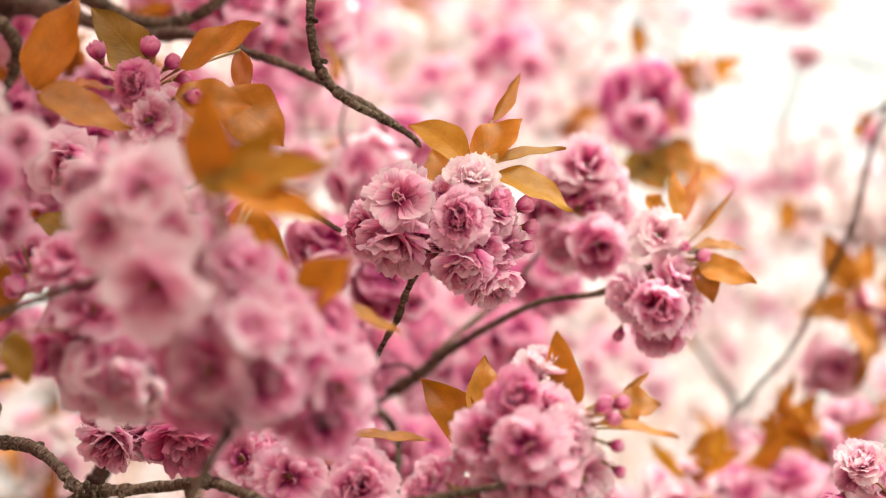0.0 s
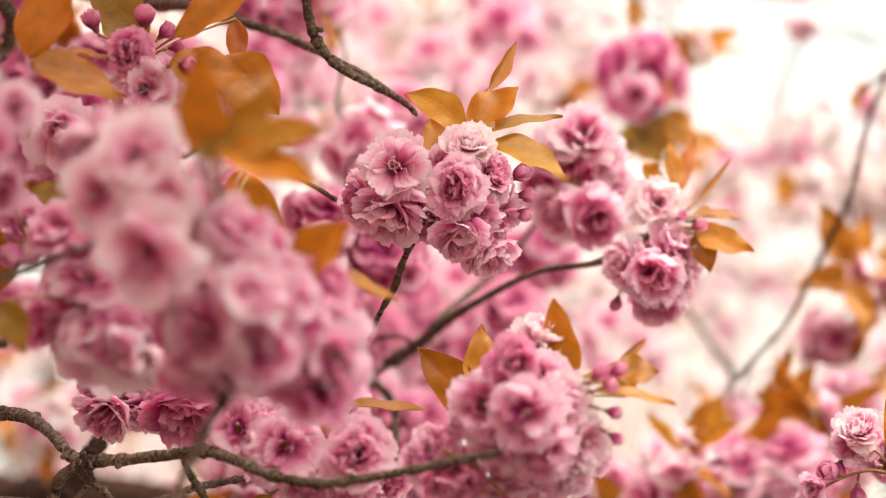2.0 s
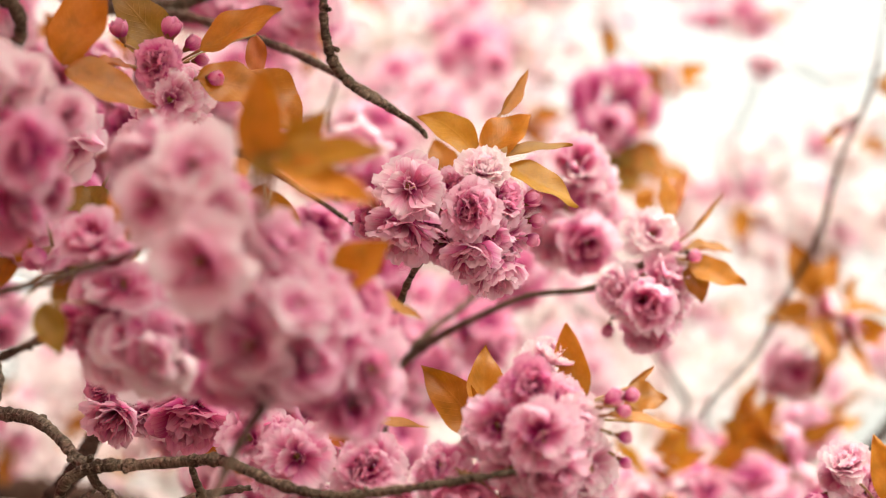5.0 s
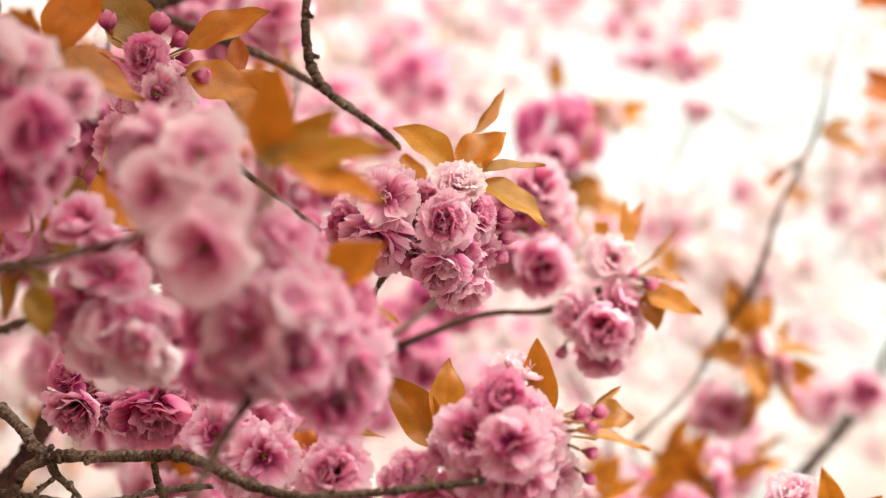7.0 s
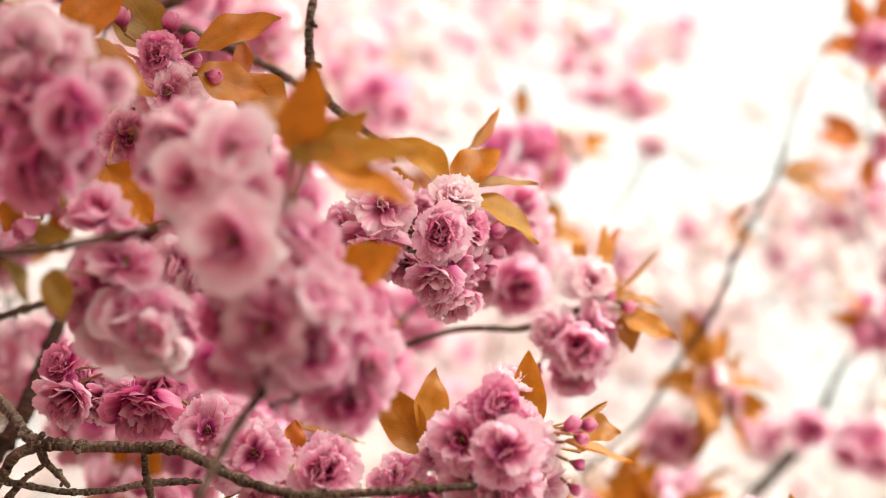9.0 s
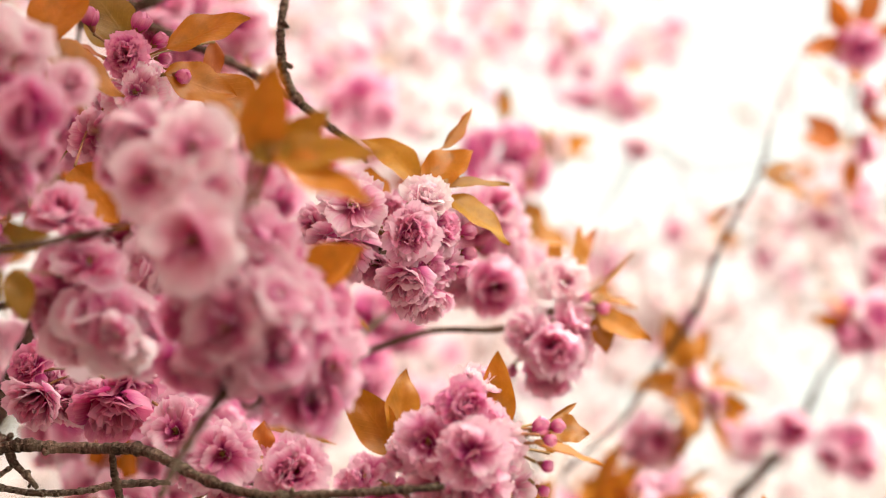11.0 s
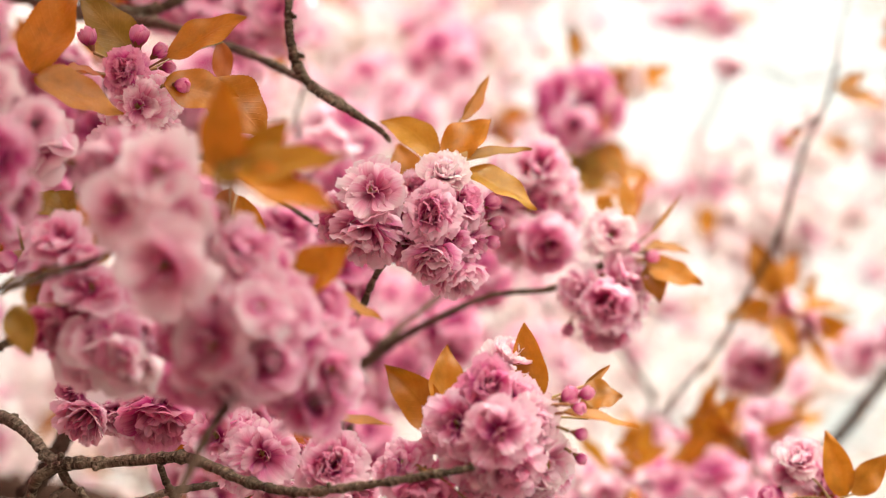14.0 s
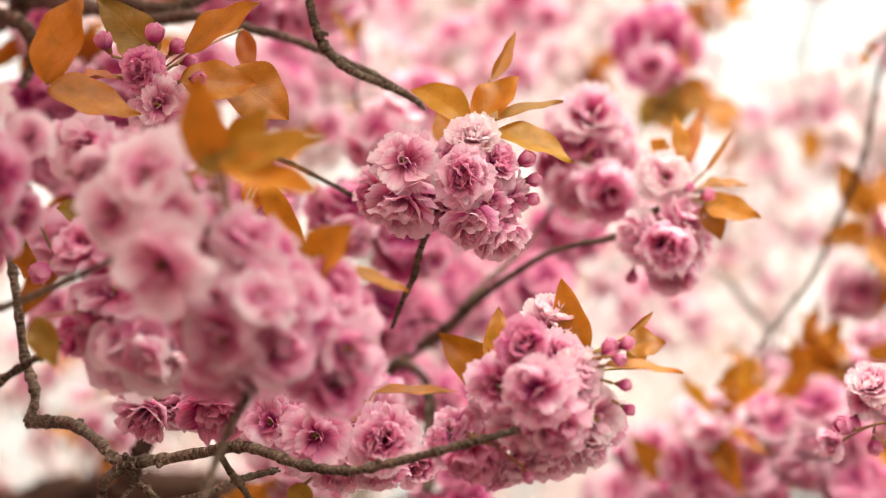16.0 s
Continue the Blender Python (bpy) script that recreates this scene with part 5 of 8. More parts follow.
far_cluster((-0.327, 0.231, 2.036), 0.026, "m", 5, 2, "a")
far_cluster((-0.214, 0.790, 2.286), 0.036, "p", 5, 2, "a")
far_cluster((-0.277, 0.779, 2.335), 0.036, "m", 6, 1, "a")
far_cluster((-0.474, 0.958, 2.453), 0.052, "w", 6, 1, "a")
far_cluster((-0.111, 0.263, 1.888), 0.035, "m", 8)
far_cluster((-0.164, 0.376, 1.840), 0.028, "m", 5, 3, "a")
far_cluster((-0.448, 0.768, 2.078), 0.042, "m", 6)
far_cluster((-0.053, 0.524, 1.835), 0.036, "d", 7)
far_cluster((0.244, 1.597, 2.130), 0.065, "w", 7)
far_cluster((0.187, 0.633, 1.838), 0.043, "m", 8)
far_cluster((0.289, 0.824, 1.921), 0.036, "p", 3, 6, "a")
far_cluster((0.287, 0.634, 1.849), 0.043, "m", 8, 2, "a")
far_cluster((0.401, 0.822, 1.950), 0.036, "m", 5, 4, "a")
far_cluster((0.475, 1.452, 2.384), 0.055, "w", 6)
far_cluster((0.272, 0.939, 2.366), 0.033, "w", 2, 4, "a")
far_cluster((0.140, 0.829, 1.873), 0.036, "m", 7, 1, "a")
far_cluster((0.164, 0.738, 1.821), 0.034, "m", 7, 1, "a")
far_cluster((0.228, 0.639, 1.817), 0.033, "m", 7, 1, "a")
far_cluster((0.325, 0.645, 1.802), 0.033, "d", 7, 2, "a")
far_cluster((0.108, 0.937, 1.836), 0.037, "p", 6)
far_cluster((0.235, 0.870, 1.882), 0.036, "p", 6, 2, "a")
far_cluster((-0.178, 0.520, 1.833), 0.031, "m", 6, 2, "a")

# blossom and leaves between the near clumps
far_cluster((-0.262, 0.351, 2.148), 0.028, "d", 6, 3, "a")
far_cluster((-0.280, 0.412, 2.117), 0.024, "d", 5, 4, "a")
far_cluster((-0.273, 0.429, 2.173), 0.030, "d", 6, 3, "a")
far_cluster((-0.275, 0.491, 2.135), 0.026, "m", 5, 3, "a")
far_cluster((-0.326, 0.429, 2.068), 0.024, "m", 4, 5, "o")
far_cluster((-0.335, 0.599, 2.091), 0.027, "m", 5, 3, "a")

# more blossom behind the left of the crown
far_cluster((-0.387, 0.479, 2.303), 0.031, "p", 5, 2, "a")
far_cluster((-0.307, 0.396, 2.216), 0.034, "m", 6, 2, "a")
far_cluster((-0.318, 0.320, 2.097), 0.028, "m", 6, 1, "a")
far_cluster((-0.191, 0.477, 2.315), 0.031, "d", 6)
far_cluster((-0.158, 0.577, 2.325), 0.033, "d", 6)
far_cluster((-0.200, 0.519, 2.124), 0.036, "m", 6)
far_cluster((-0.182, 0.992, 2.300), 0.039, "w", 5)
far_cluster((-0.398, 0.582, 2.298), 0.027, "d", 5, 1, "a")
far_cluster((-0.381, 0.399, 2.200), 0.029, "d", 6)
far_cluster((-0.337, 0.400, 2.198), 0.029, "m", 6, 1, "a")
far_cluster((-0.310, 0.358, 2.155), 0.028, "d", 6)
far_cluster((-0.354, 0.363, 2.134), 0.028, "m", 6)
far_cluster((-0.202, 0.875, 2.367), 0.037, "m", 6, 1, "a")
far_cluster((-0.170, 0.968, 2.408), 0.033, "p", 5)
far_cluster((-0.207, 0.786, 2.303), 0.036, "p", 6)
far_cluster((-0.175, 1.169, 2.426), 0.042, "p", 5)
far_cluster((-0.117, 0.860, 2.436), 0.037, "m", 6, 2, "a")
far_cluster((-0.168, 0.571, 2.352), 0.033, "d", 6)
far_cluster((-0.238, 0.571, 2.350), 0.033, "d", 6, 1, "a")
far_cluster((-0.289, 0.662, 2.401), 0.034, "m", 6)
far_cluster((-0.162, 0.151, 1.990), 0.025, "m", 7)
far_cluster((-0.192, 0.200, 2.020), 0.026, "m", 6)
far_cluster((-0.168, 0.193, 2.035), 0.022, "d", 5, 1, "a")
far_cluster((-0.079, 0.463, 2.151), 0.041, "p", 7)
# inner crown again: shade given by the deep petal tone
far_cluster((-0.099, 0.407, 1.976), 0.034, "d", 6)
far_cluster((-0.160, 0.432, 1.914), 0.034, "m", 6)
far_cluster((-0.114, 0.433, 2.284), 0.031, "m", 5, 2, "a")

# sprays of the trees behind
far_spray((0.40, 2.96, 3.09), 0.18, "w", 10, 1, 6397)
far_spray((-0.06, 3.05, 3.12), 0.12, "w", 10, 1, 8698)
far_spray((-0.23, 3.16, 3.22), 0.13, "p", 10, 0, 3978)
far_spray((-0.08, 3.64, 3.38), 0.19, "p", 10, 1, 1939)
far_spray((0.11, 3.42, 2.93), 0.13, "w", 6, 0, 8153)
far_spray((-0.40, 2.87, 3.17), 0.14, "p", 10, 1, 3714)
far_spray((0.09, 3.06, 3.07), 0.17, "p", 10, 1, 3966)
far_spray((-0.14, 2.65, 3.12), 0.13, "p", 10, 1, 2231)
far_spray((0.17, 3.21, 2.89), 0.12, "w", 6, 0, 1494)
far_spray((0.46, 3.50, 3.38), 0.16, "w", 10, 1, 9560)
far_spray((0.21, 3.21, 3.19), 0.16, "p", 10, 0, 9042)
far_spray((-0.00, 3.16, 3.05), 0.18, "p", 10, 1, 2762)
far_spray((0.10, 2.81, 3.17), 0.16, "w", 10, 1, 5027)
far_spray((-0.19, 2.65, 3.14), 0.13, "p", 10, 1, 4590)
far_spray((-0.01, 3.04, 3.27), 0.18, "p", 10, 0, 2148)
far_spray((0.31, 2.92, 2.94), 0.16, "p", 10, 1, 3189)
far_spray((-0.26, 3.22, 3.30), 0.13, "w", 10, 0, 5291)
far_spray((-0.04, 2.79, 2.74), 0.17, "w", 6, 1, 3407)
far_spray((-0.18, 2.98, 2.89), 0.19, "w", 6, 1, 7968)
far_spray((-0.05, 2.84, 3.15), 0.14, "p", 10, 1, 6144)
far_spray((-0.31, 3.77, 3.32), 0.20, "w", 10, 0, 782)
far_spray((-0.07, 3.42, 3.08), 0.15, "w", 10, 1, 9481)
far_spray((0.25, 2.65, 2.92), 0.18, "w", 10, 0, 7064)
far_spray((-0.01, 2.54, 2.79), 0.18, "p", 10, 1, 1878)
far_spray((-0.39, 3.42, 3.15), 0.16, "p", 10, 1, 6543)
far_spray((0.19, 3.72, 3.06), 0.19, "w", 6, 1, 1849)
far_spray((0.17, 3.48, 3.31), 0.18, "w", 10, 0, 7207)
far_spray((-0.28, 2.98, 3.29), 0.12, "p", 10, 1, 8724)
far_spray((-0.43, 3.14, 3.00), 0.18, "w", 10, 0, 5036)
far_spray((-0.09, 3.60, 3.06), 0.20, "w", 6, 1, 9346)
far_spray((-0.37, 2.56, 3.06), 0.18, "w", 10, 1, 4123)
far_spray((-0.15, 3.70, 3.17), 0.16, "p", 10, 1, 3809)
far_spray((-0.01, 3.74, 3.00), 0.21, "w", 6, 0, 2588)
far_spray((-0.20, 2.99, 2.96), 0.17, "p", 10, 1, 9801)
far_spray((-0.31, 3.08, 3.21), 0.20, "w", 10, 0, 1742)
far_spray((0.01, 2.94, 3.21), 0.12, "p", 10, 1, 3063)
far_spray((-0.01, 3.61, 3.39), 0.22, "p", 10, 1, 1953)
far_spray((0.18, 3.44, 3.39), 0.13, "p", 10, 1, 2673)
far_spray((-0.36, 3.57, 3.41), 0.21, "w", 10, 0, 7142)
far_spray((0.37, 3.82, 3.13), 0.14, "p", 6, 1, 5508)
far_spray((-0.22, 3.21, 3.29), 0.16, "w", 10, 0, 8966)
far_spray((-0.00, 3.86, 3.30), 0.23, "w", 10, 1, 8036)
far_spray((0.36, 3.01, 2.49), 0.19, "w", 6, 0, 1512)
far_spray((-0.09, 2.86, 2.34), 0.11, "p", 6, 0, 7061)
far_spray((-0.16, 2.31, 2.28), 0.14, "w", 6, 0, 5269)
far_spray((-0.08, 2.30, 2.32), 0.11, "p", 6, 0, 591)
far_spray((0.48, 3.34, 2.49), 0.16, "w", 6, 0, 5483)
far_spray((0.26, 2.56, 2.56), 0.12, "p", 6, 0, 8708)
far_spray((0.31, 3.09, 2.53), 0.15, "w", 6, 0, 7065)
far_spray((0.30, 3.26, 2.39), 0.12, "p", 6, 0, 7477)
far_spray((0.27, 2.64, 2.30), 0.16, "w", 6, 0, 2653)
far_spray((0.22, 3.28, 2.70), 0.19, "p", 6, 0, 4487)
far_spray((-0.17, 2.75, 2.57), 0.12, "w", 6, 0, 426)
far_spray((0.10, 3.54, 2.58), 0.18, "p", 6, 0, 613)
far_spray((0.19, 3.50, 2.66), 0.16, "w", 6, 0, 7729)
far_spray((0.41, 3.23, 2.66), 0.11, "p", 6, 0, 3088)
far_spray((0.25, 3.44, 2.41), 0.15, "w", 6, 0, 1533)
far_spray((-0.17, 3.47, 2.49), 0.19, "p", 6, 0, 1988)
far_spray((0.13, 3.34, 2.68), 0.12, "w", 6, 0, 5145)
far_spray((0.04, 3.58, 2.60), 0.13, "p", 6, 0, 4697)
far_spray((0.38, 3.14, 2.59), 0.16, "w", 6, 0, 2684)
far_spray((-0.15, 2.60, 2.47), 0.16, "p", 6, 0, 2741)
far_spray((0.29, 3.25, 2.58), 0.16, "w", 6, 0, 5746)
far_spray((0.30, 2.35, 2.44), 0.12, "p", 6, 0, 6115)
far_spray((0.65, 2.71, 2.43), 0.13, "w", 5, 1, 6244)
far_spray((1.07, 3.52, 2.53), 0.17, "w", 5, 1, 5300)
far_spray((0.82, 2.98, 2.54), 0.13, "w", 5, 1, 1625)
far_spray((0.66, 3.15, 2.50), 0.12, "w", 5, 0, 77)
far_spray((0.63, 3.58, 2.67), 0.16, "p", 5, 1, 2079)
far_spray((0.73, 3.25, 2.54), 0.18, "w", 5, 1, 612)
far_spray((0.97, 3.72, 2.67), 0.17, "p", 5, 0, 9143)
far_spray((0.66, 3.39, 2.67), 0.20, "w", 5, 0, 2430)
far_spray((0.87, 3.51, 2.75), 0.15, "p", 5, 1, 3231)
far_spray((0.49, 3.18, 2.79), 0.18, "w", 5, 1, 946)
far_spray((0.92, 3.25, 2.72), 0.19, "p", 5, 0, 2150)
far_spray((0.59, 2.96, 2.62), 0.12, "w", 5, 1, 594)
far_spray((0.50, 3.20, 2.63), 0.17, "p", 5, 1, 4936)
far_spray((1.00, 3.82, 2.62), 0.19, "w", 5, 1, 5129)
far_spray((0.75, 3.18, 2.68), 0.17, "w", 5, 1, 7015)
far_spray((0.77, 2.87, 2.12), 0.18, "w", 5, 1, 5196)
far_spray((0.61, 2.65, 2.15), 0.16, "w", 5, 0, 8317)
far_spray((1.03, 3.68, 2.15), 0.14, "w", 5, 0, 2880)
far_spray((0.69, 2.32, 2.01), 0.16, "w", 5, 1, 152)
far_spray((0.66, 3.31, 2.27), 0.11, "w", 5, 1, 5442)
far_spray((0.41, 2.43, 2.16), 0.16, "w", 5, 0, 1724)
far_spray((0.58, 2.96, 2.35), 0.14, "w", 5, 1, 6122)
far_spray((0.57, 2.84, 2.35), 0.18, "w", 5, 0, 2268)
far_spray((0.57, 3.12, 2.36), 0.16, "w", 5, 1, 6720)
far_spray((0.68, 2.77, 2.33), 0.14, "w", 5, 1, 8065)
far_spray((0.68, 2.55, 3.33), 0.12, "w", 5, 1, 8566)
far_spray((0.34, 2.42, 3.04), 0.14, "p", 10, 1, 7758)
far_spray((0.84, 2.74, 3.46), 0.17, "w", 5, 0, 5804)
far_spray((0.19, 2.64, 3.23), 0.18, "p", 10, 1, 3215)
far_spray((0.93, 3.14, 3.39), 0.13, "w", 5, 0, 2376)
far_spray((0.48, 2.62, 3.15), 0.18, "p", 10, 1, 625)
far_spray((0.71, 2.74, 3.33), 0.20, "w", 5, 1, 828)
far_spray((0.77, 2.62, 3.14), 0.14, "p", 5, 1, 9348)
far_spray((0.46, 2.62, 3.34), 0.17, "w", 10, 0, 1328)
far_spray((0.29, 3.11, 3.31), 0.13, "p", 10, 1, 2772)
far_spray((0.66, 2.78, 3.21), 0.12, "w", 5, 0, 273)
far_spray((0.93, 3.12, 3.40), 0.17, "p", 5, 1, 9399)
far_spray((0.28, 2.56, 3.04), 0.16, "w", 10, 1, 2716)
far_spray((0.68, 2.94, 3.29), 0.15, "p", 5, 1, 4338)
far_spray((0.33, 3.23, 3.44), 0.21, "w", 10, 0, 4460)
far_spray((0.52, 2.85, 3.33), 0.17, "p", 10, 1, 6173)
far_spray((1.23, 3.19, 2.69), 0.17, "w", 4, 1, 8022)
far_spray((1.45, 3.14, 2.76), 0.20, "w", 4, 0, 3483)
far_spray((0.88, 2.55, 2.54), 0.13, "p", 4, 1, 4518)
far_spray((0.87, 2.48, 2.61), 0.13, "p", 4, 1, 531)
far_spray((1.30, 2.74, 2.77), 0.14, "w", 4, 1, 10)
far_spray((1.30, 3.28, 2.87), 0.17, "w", 4, 0, 9039)
far_spray((1.61, 3.64, 3.04), 0.17, "p", 4, 1, 7698)
far_spray((1.22, 3.42, 2.65), 0.18, "p", 4, 1, 1580)
far_spray((1.37, 3.53, 2.74), 0.22, "w", 4, 1, 717)
far_spray((1.57, 3.81, 2.93), 0.18, "w", 6, 0, 606)
far_spray((1.08, 3.65, 2.80), 0.19, "w", 6, 0, 5382)
far_spray((1.25, 3.97, 3.03), 0.18, "w", 6, 0, 691)
far_spray((1.44, 3.71, 2.71), 0.14, "w", 6, 0, 2885)
far_spray((1.66, 4.22, 3.28), 0.26, "w", 6, 0, 7636)
far_spray((1.15, 3.83, 2.85), 0.16, "w", 6, 0, 2900)
far_spray((1.30, 4.00, 2.88), 0.20, "w", 6, 0, 4738)
far_spray((1.49, 4.31, 3.07), 0.21, "w", 6, 0, 1644)
far_spray((1.23, 3.97, 2.85), 0.23, "w", 6, 0, 9190)
far_spray((1.10, 3.59, 2.52), 0.13, "w", 6, 0, 9320)
far_spray((1.73, 4.41, 2.66), 0.22, "w", 6, 0, 2211)
far_spray((1.20, 2.24, 2.54), 0.13, "w", 5, 0, 3432)
far_spray((1.03, 2.53, 2.33), 0.11, "w", 5, 0, 6885)
far_spray((0.98, 1.78, 2.20), 0.09, "w", 5, 0, 734)
far_spray((0.64, 1.74, 2.38), 0.11, "w", 5, 0, 8868)
far_spray((0.92, 1.95, 2.15), 0.10, "w", 5, 0, 6746)
far_spray((0.58, 1.61, 2.35), 0.10, "w", 5, 0, 5007)
far_spray((1.16, 2.34, 2.75), 0.14, "w", 5, 0, 3202)
far_spray((0.94, 1.63, 2.55), 0.12, "w", 5, 0, 3436)
far_spray((1.17, 2.38, 2.57), 0.15, "w", 5, 0, 1868)
far_spray((0.54, 1.52, 2.41), 0.10, "w", 5, 0, 8170)
far_spray((1.08, 2.04, 2.32), 0.14, "w", 5, 0, 7102)
far_spray((0.79, 2.05, 2.56), 0.12, "w", 5, 0, 6912)
far_spray((0.75, 1.56, 2.51), 0.08, "w", 5, 0, 6682)
far_spray((1.16, 2.45, 2.78), 0.13, "w", 5, 0, 6843)
far_spray((0.78, 1.90, 2.43), 0.11, "w", 5, 0, 6468)
far_spray((0.99, 1.83, 2.46), 0.14, "w", 5, 0, 7721)
far_spray((0.99, 2.23, 2.67), 0.14, "w", 5, 0, 2615)
far_spray((0.46, 2.73, 2.43), 0.17, "w", 5, 0, 4637)
far_spray((0.50, 2.69, 2.64), 0.14, "w", 5, 0, 1950)
far_spray((0.61, 2.73, 2.75), 0.15, "w", 5, 0, 5519)
far_spray((0.52, 2.72, 2.46), 0.10, "w", 5, 0, 3111)
far_spray((0.47, 2.40, 2.32), 0.11, "w", 5, 0, 6192)
far_spray((0.46, 2.52, 2.57), 0.16, "w", 5, 0, 5016)
far_spray((0.76, 2.55, 2.38), 0.15, "w", 5, 0, 4547)
far_spray((0.39, 2.05, 2.57), 0.10, "w", 5, 0, 1326)
far_spray((0.45, 2.40, 2.48), 0.11, "w", 5, 0, 7674)
far_spray((0.58, 1.81, 2.35), 0.12, "w", 5, 0, 4862)
far_spray((0.42, 2.65, 2.53), 0.10, "w", 5, 0, 4560)
far_spray((0.55, 1.63, 2.44), 0.13, "w", 5, 0, 5848)
far_spray((0.72, 2.17, 2.34), 0.12, "w", 5, 0, 2683)
far_spray((0.62, 2.67, 2.46), 0.16, "w", 5, 0, 5698)
far_spray((0.56, 2.08, 2.46), 0.13, "w", 5, 0, 1436)
far_spray((1.80, 4.13, 3.38), 0.25, "w", 5, 1, 7571)
far_spray((1.47, 3.65, 3.45), 0.20, "w", 5, 1, 6865)
far_spray((1.89, 4.52, 3.83), 0.23, "w", 5, 0, 8697)
far_spray((1.36, 4.30, 3.36), 0.15, "w", 5, 1, 1222)
far_spray((1.73, 4.24, 3.37), 0.24, "w", 5, 0, 4304)
far_spray((1.83, 4.43, 3.59), 0.20, "w", 5, 1, 5370)
far_spray((-0.38, 1.66, 2.04), 0.07, "w", 5, 1, 5378)
far_spray((-0.43, 2.16, 2.12), 0.10, "p", 5, 1, 2844)
far_spray((-0.47, 1.86, 2.22), 0.08, "p", 5, 1, 5925)
far_spray((-0.45, 1.59, 2.21), 0.09, "w", 5, 0, 1959)
far_spray((-0.38, 2.19, 2.23), 0.09, "w", 5, 1, 9177)
far_spray((-0.39, 1.68, 2.17), 0.07, "p", 5, 1, 624)
far_spray((-0.31, 1.35, 2.15), 0.11, "p", 5, 1, 8010)
far_spray((-0.46, 1.59, 2.12), 0.08, "w", 5, 0, 7651)
far_spray((-0.78, 1.84, 2.18), 0.08, "w", 5, 1, 543)
far_spray((-0.63, 1.42, 2.12), 0.10, "p", 5, 1, 2991)
far_spray((-0.49, 1.37, 2.01), 0.10, "w", 5, 0, 5620)
far_spray((-0.63, 1.37, 2.02), 0.11, "w", 5, 1, 4820)
far_spray((-0.63, 1.77, 2.06), 0.11, "p", 5, 1, 8688)
far_spray((-0.53, 1.65, 2.01), 0.10, "p", 5, 1, 9569)
far_spray((-0.58, 2.60, 2.23), 0.11, "w", 5, 1, 701)
far_spray((-0.69, 2.29, 2.07), 0.12, "w", 5, 0, 5937)
far_spray((-0.70, 2.58, 2.19), 0.16, "w", 5, 1, 3485)
far_spray((-0.60, 2.16, 2.04), 0.11, "w", 5, 1, 28)
far_spray((-0.64, 2.77, 2.23), 0.10, "w", 5, 1, 1635)
far_spray((-0.52, 1.97, 2.14), 0.11, "w", 5, 0, 6458)
far_spray((-0.53, 2.33, 2.17), 0.11, "w", 5, 1, 1677)
far_spray((-0.39, 2.04, 2.01), 0.13, "w", 5, 1, 6400)
far_spray((-0.37, 2.45, 2.32), 0.14, "w", 5, 1, 4734)

# thin twigs that carry the far clusters
twig(((-0.04, 0.43, 1.96), (-0.05, 0.41, 1.97), (-0.08, 0.41, 1.97), (-0.10, 0.41, 1.98)))
twig(((0.30, 0.81, 1.99), (0.29, 0.81, 1.96), (0.31, 0.82, 1.94), (0.29, 0.82, 1.92)))
twig(((-0.10, 0.41, 1.98), (-0.09, 0.40, 1.99), (-0.08, 0.39, 2.01), (-0.06, 0.39, 2.03)))
twig(((-0.06, 0.39, 2.03), (-0.07, 0.38, 2.04), (-0.07, 0.38, 2.05), (-0.08, 0.38, 2.07)))
twig(((0.29, 0.82, 1.92), (0.27, 0.84, 1.92), (0.25, 0.85, 1.90), (0.23, 0.87, 1.88)))
twig(((0.40, 0.72, 2.13), (0.40, 0.72, 2.11), (0.41, 0.71, 2.08), (0.41, 0.71, 2.05)))
twig(((0.41, 0.71, 2.05), (0.39, 0.70, 2.05), (0.39, 0.69, 2.06), (0.39, 0.68, 2.06)))
twig(((0.41, 0.71, 2.05), (0.39, 0.71, 2.03), (0.38, 0.74, 2.02), (0.37, 0.74, 2.00)))
twig(((-0.10, 0.41, 1.98), (-0.12, 0.42, 1.95), (-0.15, 0.43, 1.94), (-0.16, 0.43, 1.91)))
twig(((-0.16, 0.43, 1.91), (-0.15, 0.43, 1.90), (-0.15, 0.44, 1.89), (-0.14, 0.44, 1.88)))
twig(((-0.14, 0.44, 1.88), (-0.17, 0.44, 1.87), (-0.18, 0.44, 1.87), (-0.20, 0.45, 1.86)))
twig(((-0.14, 0.44, 1.88), (-0.15, 0.42, 1.86), (-0.16, 0.40, 1.85), (-0.16, 0.38, 1.84)))
twig(((-0.20, 0.45, 1.86), (-0.18, 0.47, 1.86), (-0.19, 0.51, 1.84), (-0.18, 0.52, 1.83)))
twig(((0.37, 0.74, 2.00), (0.38, 0.76, 1.99), (0.40, 0.80, 1.97), (0.40, 0.82, 1.95)))
twig(((0.23, 0.87, 1.88), (0.20, 0.85, 1.87), (0.16, 0.85, 1.87), (0.14, 0.83, 1.87)))
twig(((0.37, 0.74, 2.00), (0.34, 0.73, 1.98), (0.33, 0.71, 1.93), (0.30, 0.71, 1.93)))
twig(((0.30, 0.71, 1.93), (0.32, 0.69, 1.92), (0.33, 0.67, 1.92), (0.34, 0.66, 1.92)))
twig(((0.34, 0.66, 1.92), (0.35, 0.67, 1.90), (0.36, 0.67, 1.89), (0.36, 0.68, 1.87)))
twig(((0.34, 0.66, 1.92), (0.33, 0.66, 1.91), (0.32, 0.63, 1.88), (0.30, 0.63, 1.87)))
twig(((0.30, 0.63, 1.87), (0.30, 0.63, 1.86), (0.29, 0.63, 1.85), (0.29, 0.63, 1.85)))
